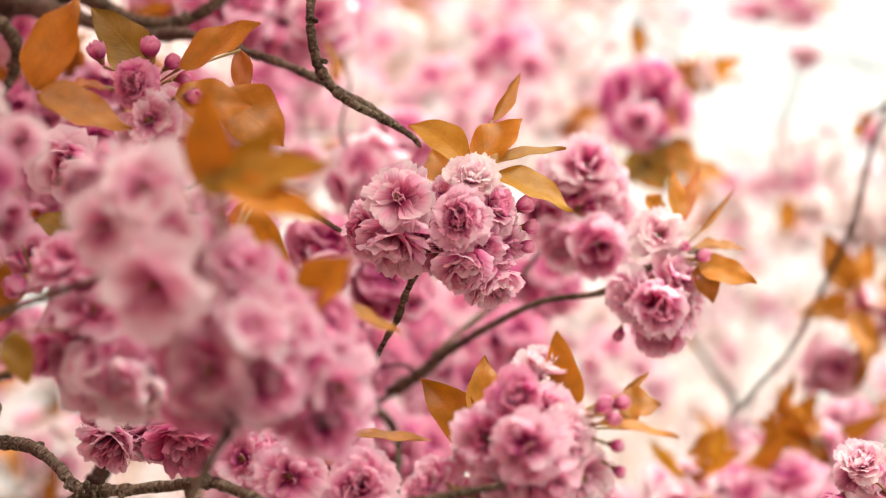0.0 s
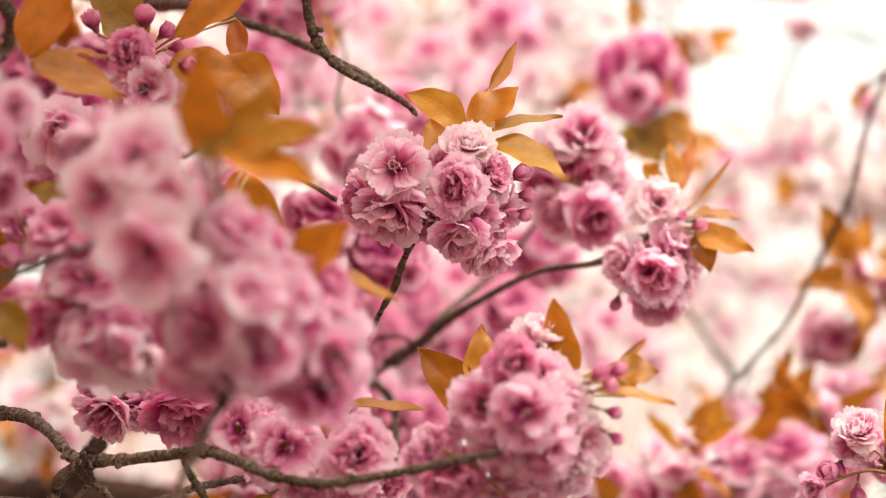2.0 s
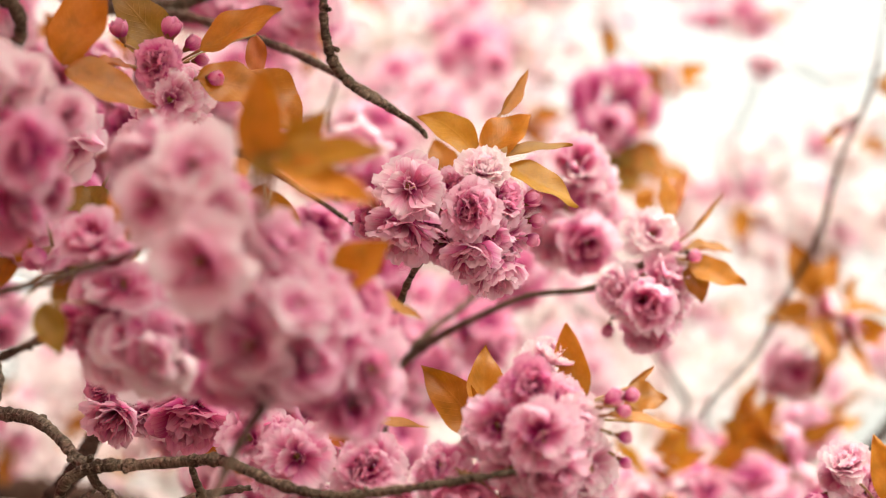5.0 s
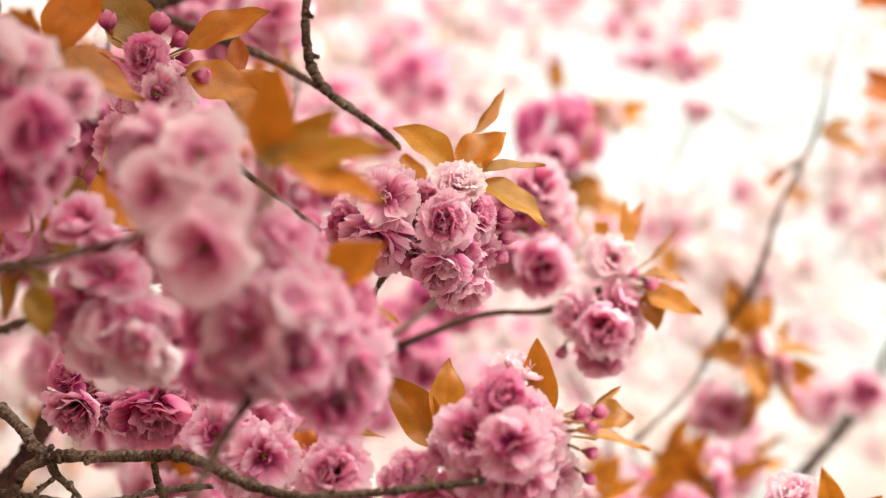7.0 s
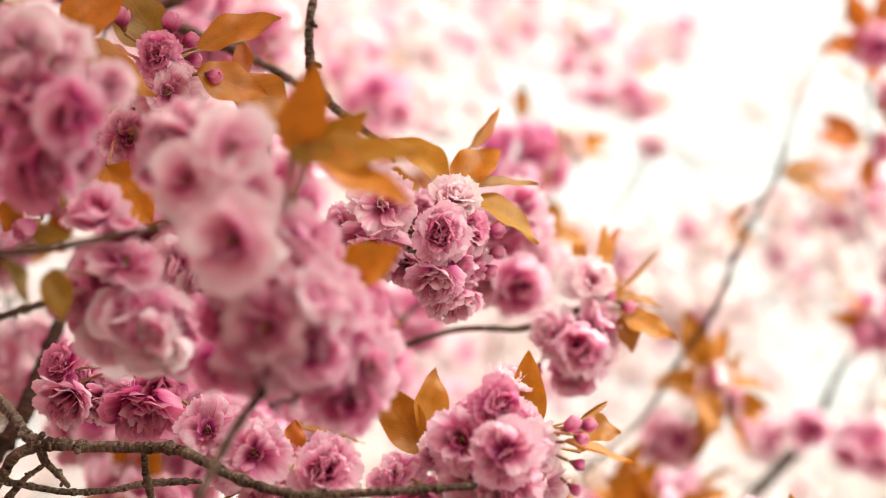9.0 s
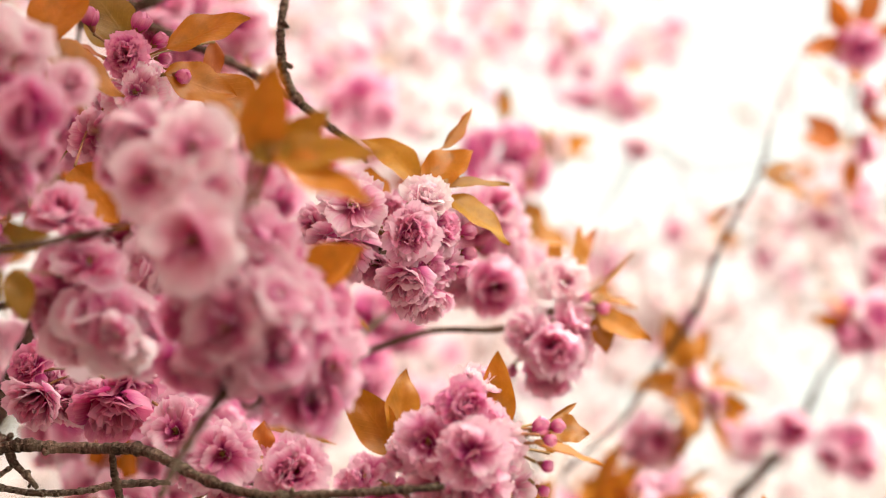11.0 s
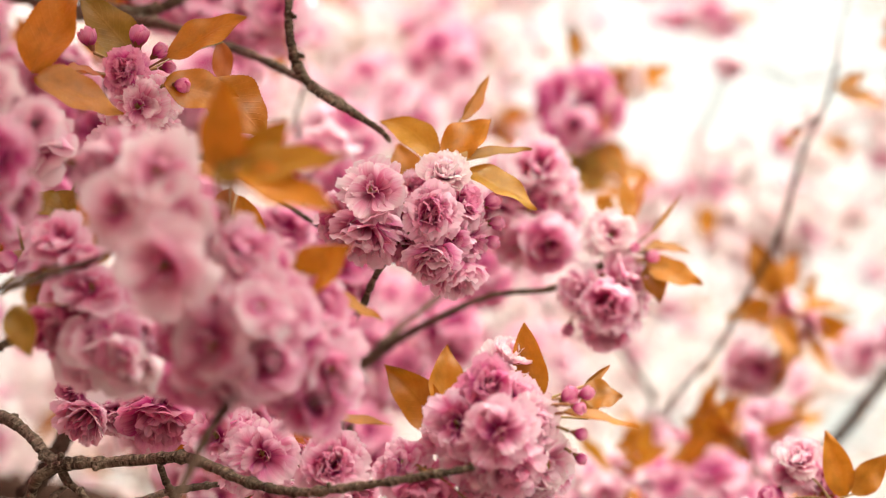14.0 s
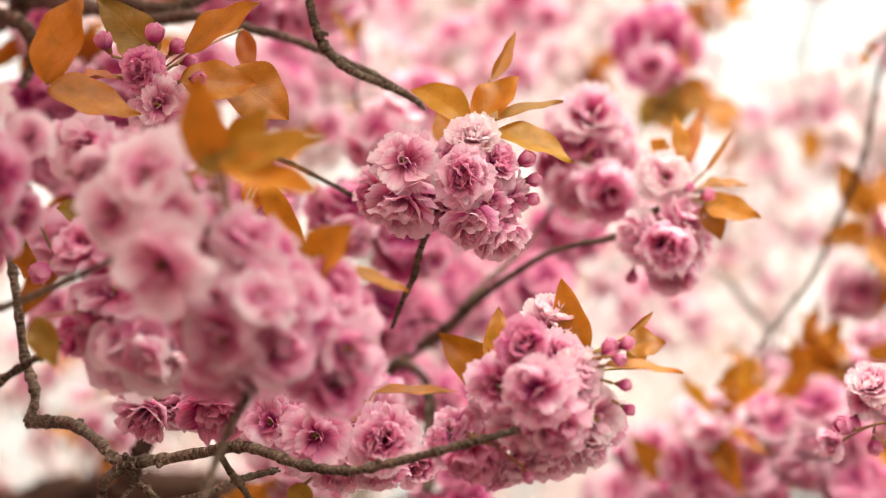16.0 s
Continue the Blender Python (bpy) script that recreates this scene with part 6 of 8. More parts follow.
twig(((0.29, 0.63, 1.85), (0.27, 0.63, 1.85), (0.26, 0.64, 1.86), (0.25, 0.63, 1.86)))
twig(((0.25, 0.63, 1.86), (0.24, 0.63, 1.85), (0.24, 0.64, 1.83), (0.23, 0.64, 1.82)))
twig(((0.23, 0.64, 1.82), (0.21, 0.63, 1.83), (0.20, 0.63, 1.83), (0.19, 0.63, 1.84)))
twig(((0.25, 0.63, 1.86), (0.24, 0.64, 1.86), (0.22, 0.67, 1.87), (0.21, 0.67, 1.88)))
twig(((0.29, 0.63, 1.85), (0.30, 0.63, 1.83), (0.32, 0.65, 1.82), (0.33, 0.65, 1.80)))
twig(((0.19, 0.63, 1.84), (0.19, 0.61, 1.85), (0.18, 0.59, 1.86), (0.19, 0.57, 1.88)))
twig(((0.21, 0.67, 1.88), (0.19, 0.69, 1.85), (0.18, 0.72, 1.83), (0.16, 0.74, 1.82)))
twig(((-0.18, 0.52, 1.83), (-0.20, 0.54, 1.87), (-0.20, 0.52, 1.90), (-0.23, 0.55, 1.93)))
twig(((0.59, 1.02, 2.04), (0.56, 0.99, 2.05), (0.55, 0.96, 2.05), (0.53, 0.92, 2.05)))
twig(((0.53, 0.92, 2.05), (0.55, 0.88, 2.05), (0.55, 0.84, 2.06), (0.55, 0.82, 2.04)))
twig(((0.53, 0.92, 2.05), (0.58, 0.93, 2.05), (0.61, 0.91, 2.05), (0.64, 0.90, 2.04)))
twig(((0.14, 0.83, 1.87), (0.12, 0.87, 1.86), (0.13, 0.90, 1.86), (0.11, 0.94, 1.84)))
twig(((-0.08, 0.38, 2.07), (-0.09, 0.40, 2.09), (-0.09, 0.44, 2.13), (-0.08, 0.46, 2.15)))
twig(((-0.25, 0.25, 2.22), (-0.25, 0.29, 2.21), (-0.26, 0.32, 2.17), (-0.26, 0.35, 2.15)))
twig(((-0.26, 0.35, 2.15), (-0.28, 0.36, 2.14), (-0.29, 0.36, 2.16), (-0.31, 0.36, 2.15)))
twig(((-0.31, 0.36, 2.15), (-0.33, 0.36, 2.15), (-0.34, 0.36, 2.14), (-0.35, 0.36, 2.13)))
twig(((-0.31, 0.36, 2.15), (-0.32, 0.37, 2.17), (-0.33, 0.38, 2.18), (-0.34, 0.40, 2.20)))
twig(((-0.34, 0.40, 2.20), (-0.33, 0.40, 2.21), (-0.32, 0.40, 2.21), (-0.31, 0.40, 2.22)))
twig(((-0.34, 0.40, 2.20), (-0.36, 0.40, 2.20), (-0.37, 0.40, 2.20), (-0.38, 0.40, 2.20)))
twig(((-0.31, 0.40, 2.22), (-0.29, 0.40, 2.20), (-0.28, 0.41, 2.18), (-0.27, 0.43, 2.17)))
twig(((-0.27, 0.43, 2.17), (-0.28, 0.42, 2.16), (-0.28, 0.41, 2.13), (-0.28, 0.41, 2.12)))
twig(((-0.28, 0.41, 2.12), (-0.30, 0.43, 2.10), (-0.31, 0.43, 2.08), (-0.33, 0.43, 2.07)))
twig(((-0.27, 0.43, 2.17), (-0.26, 0.45, 2.16), (-0.27, 0.48, 2.14), (-0.28, 0.49, 2.13)))
twig(((-0.28, 0.49, 2.13), (-0.24, 0.50, 2.13), (-0.23, 0.51, 2.13), (-0.20, 0.52, 2.12)))
twig(((-0.33, 0.43, 2.07), (-0.32, 0.47, 2.07), (-0.31, 0.50, 2.06), (-0.31, 0.52, 2.05)))
twig(((-0.31, 0.52, 2.05), (-0.32, 0.55, 2.07), (-0.32, 0.58, 2.08), (-0.34, 0.60, 2.09)))
twig(((-0.20, 0.52, 2.12), (-0.20, 0.57, 2.13), (-0.21, 0.58, 2.16), (-0.22, 0.61, 2.16)))
twig(((-0.34, 0.60, 2.09), (-0.33, 0.62, 2.07), (-0.31, 0.64, 2.03), (-0.29, 0.64, 2.00)))
twig(((-0.18, 0.52, 1.83), (-0.14, 0.52, 1.82), (-0.10, 0.54, 1.83), (-0.05, 0.52, 1.83)))
twig(((-0.38, 0.40, 2.20), (-0.37, 0.43, 2.25), (-0.38, 0.43, 2.27), (-0.39, 0.48, 2.30)))
twig(((-0.39, 0.48, 2.30), (-0.39, 0.51, 2.29), (-0.39, 0.55, 2.29), (-0.40, 0.58, 2.30)))
twig(((-0.08, 0.46, 2.15), (-0.10, 0.46, 2.19), (-0.09, 0.46, 2.24), (-0.11, 0.43, 2.28)))
twig(((-0.11, 0.43, 2.28), (-0.15, 0.44, 2.29), (-0.16, 0.47, 2.31), (-0.19, 0.48, 2.31)))
twig(((-0.19, 0.48, 2.31), (-0.19, 0.51, 2.32), (-0.18, 0.53, 2.33), (-0.17, 0.57, 2.35)))
twig(((-0.17, 0.57, 2.35), (-0.17, 0.57, 2.34), (-0.16, 0.57, 2.34), (-0.16, 0.58, 2.33)))
twig(((-0.17, 0.57, 2.35), (-0.19, 0.57, 2.36), (-0.22, 0.57, 2.36), (-0.24, 0.57, 2.35)))
twig(((-0.17, 0.57, 2.35), (-0.18, 0.58, 2.36), (-0.18, 0.65, 2.36), (-0.18, 0.67, 2.37)))
twig(((-0.18, 0.67, 2.37), (-0.23, 0.68, 2.37), (-0.26, 0.68, 2.39), (-0.29, 0.66, 2.40)))
twig(((-0.29, 0.66, 2.40), (-0.29, 0.70, 2.39), (-0.29, 0.75, 2.36), (-0.28, 0.78, 2.33)))
twig(((-0.28, 0.78, 2.33), (-0.24, 0.78, 2.32), (-0.22, 0.78, 2.31), (-0.21, 0.79, 2.30)))
twig(((-0.21, 0.79, 2.30), (-0.21, 0.79, 2.30), (-0.21, 0.79, 2.29), (-0.21, 0.79, 2.29)))
twig(((-0.21, 0.79, 2.30), (-0.19, 0.81, 2.32), (-0.21, 0.85, 2.35), (-0.20, 0.88, 2.37)))
twig(((-0.20, 0.88, 2.37), (-0.20, 0.91, 2.38), (-0.17, 0.94, 2.41), (-0.17, 0.97, 2.41)))
twig(((-0.20, 0.88, 2.37), (-0.17, 0.87, 2.39), (-0.14, 0.87, 2.41), (-0.12, 0.86, 2.44)))
twig(((-0.17, 0.97, 2.41), (-0.17, 0.98, 2.38), (-0.17, 0.98, 2.32), (-0.18, 0.99, 2.30)))
twig(((0.64, 0.90, 2.04), (0.64, 0.88, 2.09), (0.64, 0.84, 2.13), (0.63, 0.82, 2.17)))
twig(((-0.21, 0.79, 2.30), (-0.17, 0.80, 2.29), (-0.11, 0.78, 2.28), (-0.06, 0.80, 2.27)))
twig(((-0.34, 0.60, 2.09), (-0.37, 0.63, 2.08), (-0.42, 0.66, 2.10), (-0.47, 0.66, 2.09)))
twig(((-0.47, 0.66, 2.09), (-0.46, 0.71, 2.09), (-0.45, 0.73, 2.09), (-0.45, 0.77, 2.08)))
twig(((-0.05, 0.52, 1.83), (-0.05, 0.60, 1.84), (-0.04, 0.63, 1.90), (-0.05, 0.67, 1.93)))
twig(((-0.05, 0.67, 1.93), (-0.06, 0.67, 1.94), (-0.09, 0.66, 1.95), (-0.10, 0.66, 1.95)))
twig(((-0.05, 0.67, 1.93), (-0.00, 0.68, 1.97), (0.02, 0.69, 1.99), (0.05, 0.69, 2.04)))
twig(((0.05, 0.69, 2.04), (0.05, 0.74, 2.05), (0.07, 0.79, 2.10), (0.09, 0.83, 2.12)))
twig(((0.09, 0.83, 2.12), (0.07, 0.87, 2.11), (0.08, 0.89, 2.11), (0.07, 0.93, 2.12)))
twig(((0.07, 0.93, 2.12), (0.04, 0.93, 2.09), (0.00, 0.94, 2.07), (-0.02, 0.95, 2.05)))
twig(((-0.02, 0.95, 2.05), (-0.03, 0.95, 2.06), (-0.05, 0.94, 2.08), (-0.06, 0.94, 2.09)))
twig(((-0.06, 0.94, 2.09), (-0.06, 0.91, 2.08), (-0.08, 0.88, 2.06), (-0.09, 0.84, 2.06)))
twig(((-0.02, 0.95, 2.05), (0.00, 0.99, 2.04), (0.01, 1.02, 2.06), (0.02, 1.05, 2.04)))
twig(((0.02, 1.05, 2.04), (0.03, 1.04, 2.07), (-0.01, 1.04, 2.10), (-0.01, 1.03, 2.13)))
twig(((0.02, 1.05, 2.04), (-0.02, 1.05, 2.03), (-0.05, 1.05, 2.03), (-0.08, 1.05, 2.04)))
twig(((0.63, 0.82, 2.17), (0.63, 0.82, 2.22), (0.59, 0.80, 2.31), (0.60, 0.78, 2.37)))
twig(((0.60, 0.78, 2.37), (0.59, 0.77, 2.39), (0.59, 0.77, 2.41), (0.59, 0.77, 2.42)))
twig(((0.59, 0.77, 2.42), (0.59, 0.75, 2.44), (0.58, 0.73, 2.45), (0.57, 0.71, 2.46)))
twig(((-0.17, 0.97, 2.41), (-0.19, 1.05, 2.42), (-0.15, 1.11, 2.43), (-0.17, 1.17, 2.43)))
twig(((-0.17, 1.17, 2.43), (-0.18, 1.18, 2.41), (-0.18, 1.18, 2.40), (-0.18, 1.18, 2.38)))
twig(((-0.18, 1.18, 2.38), (-0.16, 1.18, 2.37), (-0.13, 1.18, 2.36), (-0.13, 1.19, 2.35)))
twig(((-0.17, 1.17, 2.43), (-0.17, 1.17, 2.46), (-0.17, 1.15, 2.52), (-0.16, 1.14, 2.55)))
twig(((-0.13, 1.19, 2.35), (-0.09, 1.21, 2.38), (-0.04, 1.26, 2.43), (-0.02, 1.26, 2.46)))
twig(((-0.02, 1.26, 2.46), (-0.05, 1.30, 2.46), (-0.09, 1.33, 2.48), (-0.12, 1.36, 2.49)))
twig(((-0.02, 1.26, 2.46), (0.02, 1.21, 2.48), (0.07, 1.19, 2.47), (0.08, 1.16, 2.47)))
twig(((0.08, 1.16, 2.47), (0.10, 1.20, 2.45), (0.13, 1.23, 2.46), (0.13, 1.27, 2.43)))
twig(((0.13, 1.27, 2.43), (0.16, 1.26, 2.45), (0.19, 1.25, 2.47), (0.21, 1.26, 2.49)))
twig(((-0.12, 1.36, 2.49), (-0.06, 1.37, 2.51), (0.01, 1.43, 2.51), (0.05, 1.46, 2.49)))
twig(((0.05, 1.46, 2.49), (0.05, 1.46, 2.56), (0.09, 1.44, 2.56), (0.09, 1.46, 2.63)))
twig(((0.09, 1.46, 2.63), (0.02, 1.50, 2.61), (-0.03, 1.52, 2.60), (-0.07, 1.54, 2.60)))
twig(((0.09, 0.83, 2.12), (0.14, 0.84, 2.18), (0.19, 0.82, 2.23), (0.23, 0.83, 2.26)))
twig(((0.23, 0.83, 2.26), (0.22, 0.83, 2.29), (0.21, 0.81, 2.29), (0.20, 0.82, 2.31)))
twig(((0.20, 0.82, 2.31), (0.21, 0.84, 2.35), (0.20, 0.84, 2.39), (0.21, 0.86, 2.42)))
twig(((0.21, 0.86, 2.42), (0.23, 0.90, 2.40), (0.26, 0.92, 2.39), (0.27, 0.94, 2.37)))
twig(((0.27, 0.94, 2.37), (0.27, 0.95, 2.38), (0.26, 0.96, 2.39), (0.26, 0.97, 2.40)))
twig(((-0.45, 0.77, 2.08), (-0.41, 0.81, 2.08), (-0.36, 0.89, 2.10), (-0.32, 0.92, 2.13)))
twig(((-0.32, 0.92, 2.13), (-0.36, 0.97, 2.10), (-0.45, 1.02, 2.09), (-0.47, 1.05, 2.06)))
twig(((-0.47, 1.05, 2.06), (-0.48, 1.06, 2.04), (-0.47, 1.06, 2.03), (-0.48, 1.06, 2.00)))
twig(((-0.48, 1.06, 2.00), (-0.49, 1.05, 1.98), (-0.52, 1.05, 1.94), (-0.54, 1.05, 1.94)))
twig(((-0.54, 1.05, 1.94), (-0.54, 1.03, 1.96), (-0.55, 1.02, 1.98), (-0.55, 1.00, 2.00)))
twig(((-0.55, 1.00, 2.00), (-0.55, 0.99, 2.01), (-0.54, 0.99, 2.02), (-0.54, 0.98, 2.03)))
twig(((0.09, 1.46, 2.63), (0.11, 1.54, 2.66), (0.16, 1.57, 2.71), (0.17, 1.63, 2.74)))
twig(((0.17, 1.63, 2.74), (0.17, 1.66, 2.72), (0.19, 1.70, 2.68), (0.19, 1.73, 2.66)))
twig(((0.19, 1.73, 2.66), (0.23, 1.74, 2.69), (0.26, 1.78, 2.74), (0.28, 1.81, 2.79)))
twig(((0.28, 1.81, 2.79), (0.33, 1.79, 2.80), (0.40, 1.80, 2.83), (0.43, 1.77, 2.83)))
twig(((0.43, 1.77, 2.83), (0.44, 1.70, 2.77), (0.45, 1.61, 2.75), (0.46, 1.59, 2.72)))
twig(((0.46, 1.59, 2.72), (0.48, 1.58, 2.71), (0.48, 1.55, 2.67), (0.50, 1.53, 2.66)))
twig(((0.23, 0.87, 1.88), (0.27, 0.94, 1.93), (0.32, 1.02, 1.99), (0.30, 1.06, 1.98)))
twig(((0.50, 1.53, 2.66), (0.55, 1.52, 2.61), (0.62, 1.52, 2.52), (0.62, 1.53, 2.46)))
twig(((0.62, 1.53, 2.46), (0.59, 1.52, 2.45), (0.56, 1.52, 2.42), (0.54, 1.52, 2.41)))
twig(((0.54, 1.52, 2.41), (0.52, 1.55, 2.41), (0.51, 1.56, 2.42), (0.49, 1.58, 2.41)))
twig(((0.49, 1.58, 2.41), (0.51, 1.60, 2.43), (0.52, 1.62, 2.43), (0.55, 1.63, 2.44)))
twig(((0.49, 1.58, 2.41), (0.46, 1.59, 2.41), (0.41, 1.58, 2.40), (0.40, 1.59, 2.39)))
twig(((0.55, 1.63, 2.44), (0.56, 1.61, 2.40), (0.57, 1.62, 2.38), (0.58, 1.61, 2.35)))
twig(((0.58, 1.61, 2.35), (0.59, 1.61, 2.34), (0.60, 1.60, 2.35), (0.61, 1.60, 2.35)))
twig(((0.61, 1.60, 2.35), (0.62, 1.58, 2.35), (0.62, 1.57, 2.35), (0.63, 1.56, 2.34)))
twig(((0.54, 1.52, 2.41), (0.51, 1.50, 2.39), (0.49, 1.47, 2.39), (0.47, 1.45, 2.38)))
twig(((0.62, 1.53, 2.46), (0.67, 1.55, 2.48), (0.71, 1.55, 2.49), (0.75, 1.56, 2.51)))
twig(((0.75, 1.56, 2.51), (0.79, 1.56, 2.54), (0.81, 1.56, 2.57), (0.84, 1.57, 2.59)))
twig(((0.84, 1.57, 2.59), (0.86, 1.59, 2.59), (0.90, 1.61, 2.55), (0.94, 1.63, 2.55)))
twig(((0.58, 1.61, 2.35), (0.60, 1.64, 2.36), (0.62, 1.70, 2.39), (0.64, 1.74, 2.38)))
twig(((0.64, 1.74, 2.38), (0.62, 1.77, 2.37), (0.60, 1.78, 2.35), (0.58, 1.81, 2.35)))
twig(((0.58, 1.81, 2.35), (0.57, 1.81, 2.38), (0.55, 1.80, 2.40), (0.54, 1.78, 2.42)))
twig(((0.75, 1.56, 2.51), (0.75, 1.60, 2.50), (0.75, 1.68, 2.51), (0.76, 1.71, 2.51)))
twig(((0.76, 1.71, 2.51), (0.79, 1.72, 2.50), (0.83, 1.74, 2.50), (0.88, 1.76, 2.49)))
twig(((0.88, 1.76, 2.49), (0.92, 1.79, 2.47), (0.94, 1.82, 2.48), (0.99, 1.83, 2.46)))
twig(((0.99, 1.83, 2.46), (0.96, 1.81, 2.42), (0.96, 1.78, 2.38), (0.94, 1.76, 2.35)))
twig(((0.94, 1.76, 2.35), (0.92, 1.75, 2.33), (0.89, 1.72, 2.30), (0.89, 1.73, 2.29)))
twig(((0.89, 1.73, 2.29), (0.91, 1.75, 2.27), (0.96, 1.76, 2.23), (0.98, 1.78, 2.20)))
twig(((0.98, 1.78, 2.20), (1.01, 1.81, 2.22), (1.03, 1.85, 2.23), (1.04, 1.87, 2.23)))
twig(((0.99, 1.83, 2.46), (0.96, 1.86, 2.49), (0.93, 1.85, 2.54), (0.91, 1.88, 2.57)))
twig(((1.04, 1.87, 2.23), (0.99, 1.90, 2.19), (0.97, 1.95, 2.18), (0.92, 1.95, 2.15)))
twig(((0.40, 1.59, 2.39), (0.40, 1.64, 2.39), (0.36, 1.66, 2.35), (0.34, 1.72, 2.30)))
twig(((0.34, 1.72, 2.30), (0.30, 1.67, 2.27), (0.25, 1.65, 2.24), (0.24, 1.62, 2.23)))
twig(((0.24, 1.62, 2.23), (0.26, 1.60, 2.22), (0.24, 1.56, 2.21), (0.26, 1.54, 2.23)))
twig(((0.24, 1.62, 2.23), (0.24, 1.61, 2.19), (0.24, 1.61, 2.17), (0.24, 1.60, 2.13)))
twig(((0.26, 1.54, 2.23), (0.24, 1.50, 2.22), (0.18, 1.47, 2.19), (0.15, 1.43, 2.19)))
twig(((0.88, 1.76, 2.49), (0.85, 1.79, 2.46), (0.81, 1.87, 2.43), (0.78, 1.90, 2.43)))
twig(((0.78, 1.90, 2.43), (0.73, 1.93, 2.45), (0.69, 1.95, 2.47), (0.67, 1.98, 2.49)))
twig(((0.67, 1.98, 2.49), (0.64, 2.02, 2.46), (0.57, 2.05, 2.48), (0.56, 2.08, 2.46)))
twig(((0.56, 2.08, 2.46), (0.53, 2.06, 2.44), (0.48, 2.03, 2.43), (0.46, 1.99, 2.42)))
twig(((0.67, 1.98, 2.49), (0.72, 1.99, 2.52), (0.75, 2.04, 2.53), (0.79, 2.05, 2.56)))
twig(((0.46, 1.99, 2.42), (0.43, 2.00, 2.38), (0.41, 2.01, 2.30), (0.39, 2.02, 2.27)))
twig(((0.46, 1.99, 2.42), (0.42, 2.03, 2.45), (0.40, 2.04, 2.54), (0.39, 2.05, 2.57)))
twig(((1.04, 1.87, 2.23), (1.05, 1.94, 2.27), (1.08, 1.99, 2.32), (1.08, 2.04, 2.32)))
twig(((0.15, 1.43, 2.19), (0.17, 1.38, 2.14), (0.20, 1.28, 2.11), (0.19, 1.24, 2.10)))
twig(((0.56, 2.08, 2.46), (0.62, 2.10, 2.43), (0.66, 2.17, 2.38), (0.72, 2.17, 2.34)))
twig(((0.72, 2.17, 2.34), (0.67, 2.23, 2.37), (0.65, 2.30, 2.41), (0.63, 2.34, 2.40)))
twig(((0.63, 2.34, 2.40), (0.61, 2.36, 2.39), (0.57, 2.38, 2.36), (0.54, 2.41, 2.38)))
twig(((0.54, 2.41, 2.38), (0.51, 2.40, 2.37), (0.49, 2.40, 2.33), (0.47, 2.40, 2.32)))
twig(((0.54, 2.41, 2.38), (0.51, 2.40, 2.41), (0.48, 2.40, 2.45), (0.45, 2.40, 2.48)))
twig(((0.45, 2.40, 2.48), (0.46, 2.46, 2.53), (0.44, 2.51, 2.55), (0.46, 2.52, 2.57)))
twig(((0.46, 2.52, 2.57), (0.46, 2.56, 2.56), (0.43, 2.61, 2.55), (0.42, 2.65, 2.53)))
twig(((0.42, 2.65, 2.53), (0.44, 2.67, 2.49), (0.46, 2.71, 2.46), (0.46, 2.73, 2.43)))
twig(((0.46, 2.73, 2.43), (0.48, 2.73, 2.44), (0.50, 2.73, 2.45), (0.52, 2.72, 2.46)))
twig(((0.52, 2.72, 2.46), (0.56, 2.70, 2.47), (0.60, 2.68, 2.46), (0.62, 2.67, 2.46)))
twig(((0.62, 2.67, 2.46), (0.63, 2.69, 2.45), (0.64, 2.70, 2.44), (0.65, 2.71, 2.43)))
twig(((0.65, 2.71, 2.43), (0.64, 2.74, 2.42), (0.61, 2.77, 2.42), (0.60, 2.79, 2.41)))
twig(((0.60, 2.79, 2.41), (0.58, 2.82, 2.39), (0.58, 2.82, 2.37), (0.57, 2.84, 2.35)))
twig(((0.60, 2.79, 2.41), (0.64, 2.79, 2.39), (0.64, 2.77, 2.35), (0.68, 2.77, 2.33)))
twig(((0.57, 2.84, 2.35), (0.57, 2.89, 2.33), (0.60, 2.92, 2.35), (0.58, 2.96, 2.35)))
twig(((0.42, 2.65, 2.53), (0.46, 2.67, 2.57), (0.45, 2.67, 2.62), (0.50, 2.69, 2.64)))
twig(((0.50, 2.69, 2.64), (0.53, 2.69, 2.65), (0.59, 2.72, 2.71), (0.61, 2.73, 2.75)))
twig(((0.58, 2.96, 2.35), (0.58, 3.02, 2.34), (0.57, 3.08, 2.36), (0.57, 3.12, 2.36)))
twig(((0.45, 2.40, 2.48), (0.41, 2.38, 2.46), (0.35, 2.36, 2.44), (0.30, 2.35, 2.44)))
twig(((0.57, 3.12, 2.36), (0.62, 3.13, 2.41), (0.64, 3.13, 2.47), (0.66, 3.15, 2.50)))
twig(((0.66, 3.15, 2.50), (0.69, 3.18, 2.52), (0.70, 3.20, 2.53), (0.73, 3.25, 2.54)))
twig(((0.66, 3.15, 2.50), (0.67, 3.12, 2.49), (0.69, 3.07, 2.49), (0.71, 3.03, 2.47)))
twig(((0.71, 3.03, 2.47), (0.76, 3.02, 2.50), (0.78, 2.99, 2.52), (0.82, 2.98, 2.54)))
twig(((0.82, 2.98, 2.54), (0.86, 3.02, 2.54), (0.88, 3.03, 2.56), (0.93, 3.08, 2.58)))
twig(((0.73, 3.25, 2.54), (0.75, 3.24, 2.58), (0.73, 3.21, 2.64), (0.75, 3.18, 2.68)))
twig(((0.47, 2.40, 2.32), (0.43, 2.42, 2.27), (0.44, 2.43, 2.22), (0.41, 2.43, 2.16)))
twig(((0.63, 2.34, 2.40), (0.66, 2.35, 2.34), (0.68, 2.40, 2.28), (0.71, 2.41, 2.25)))
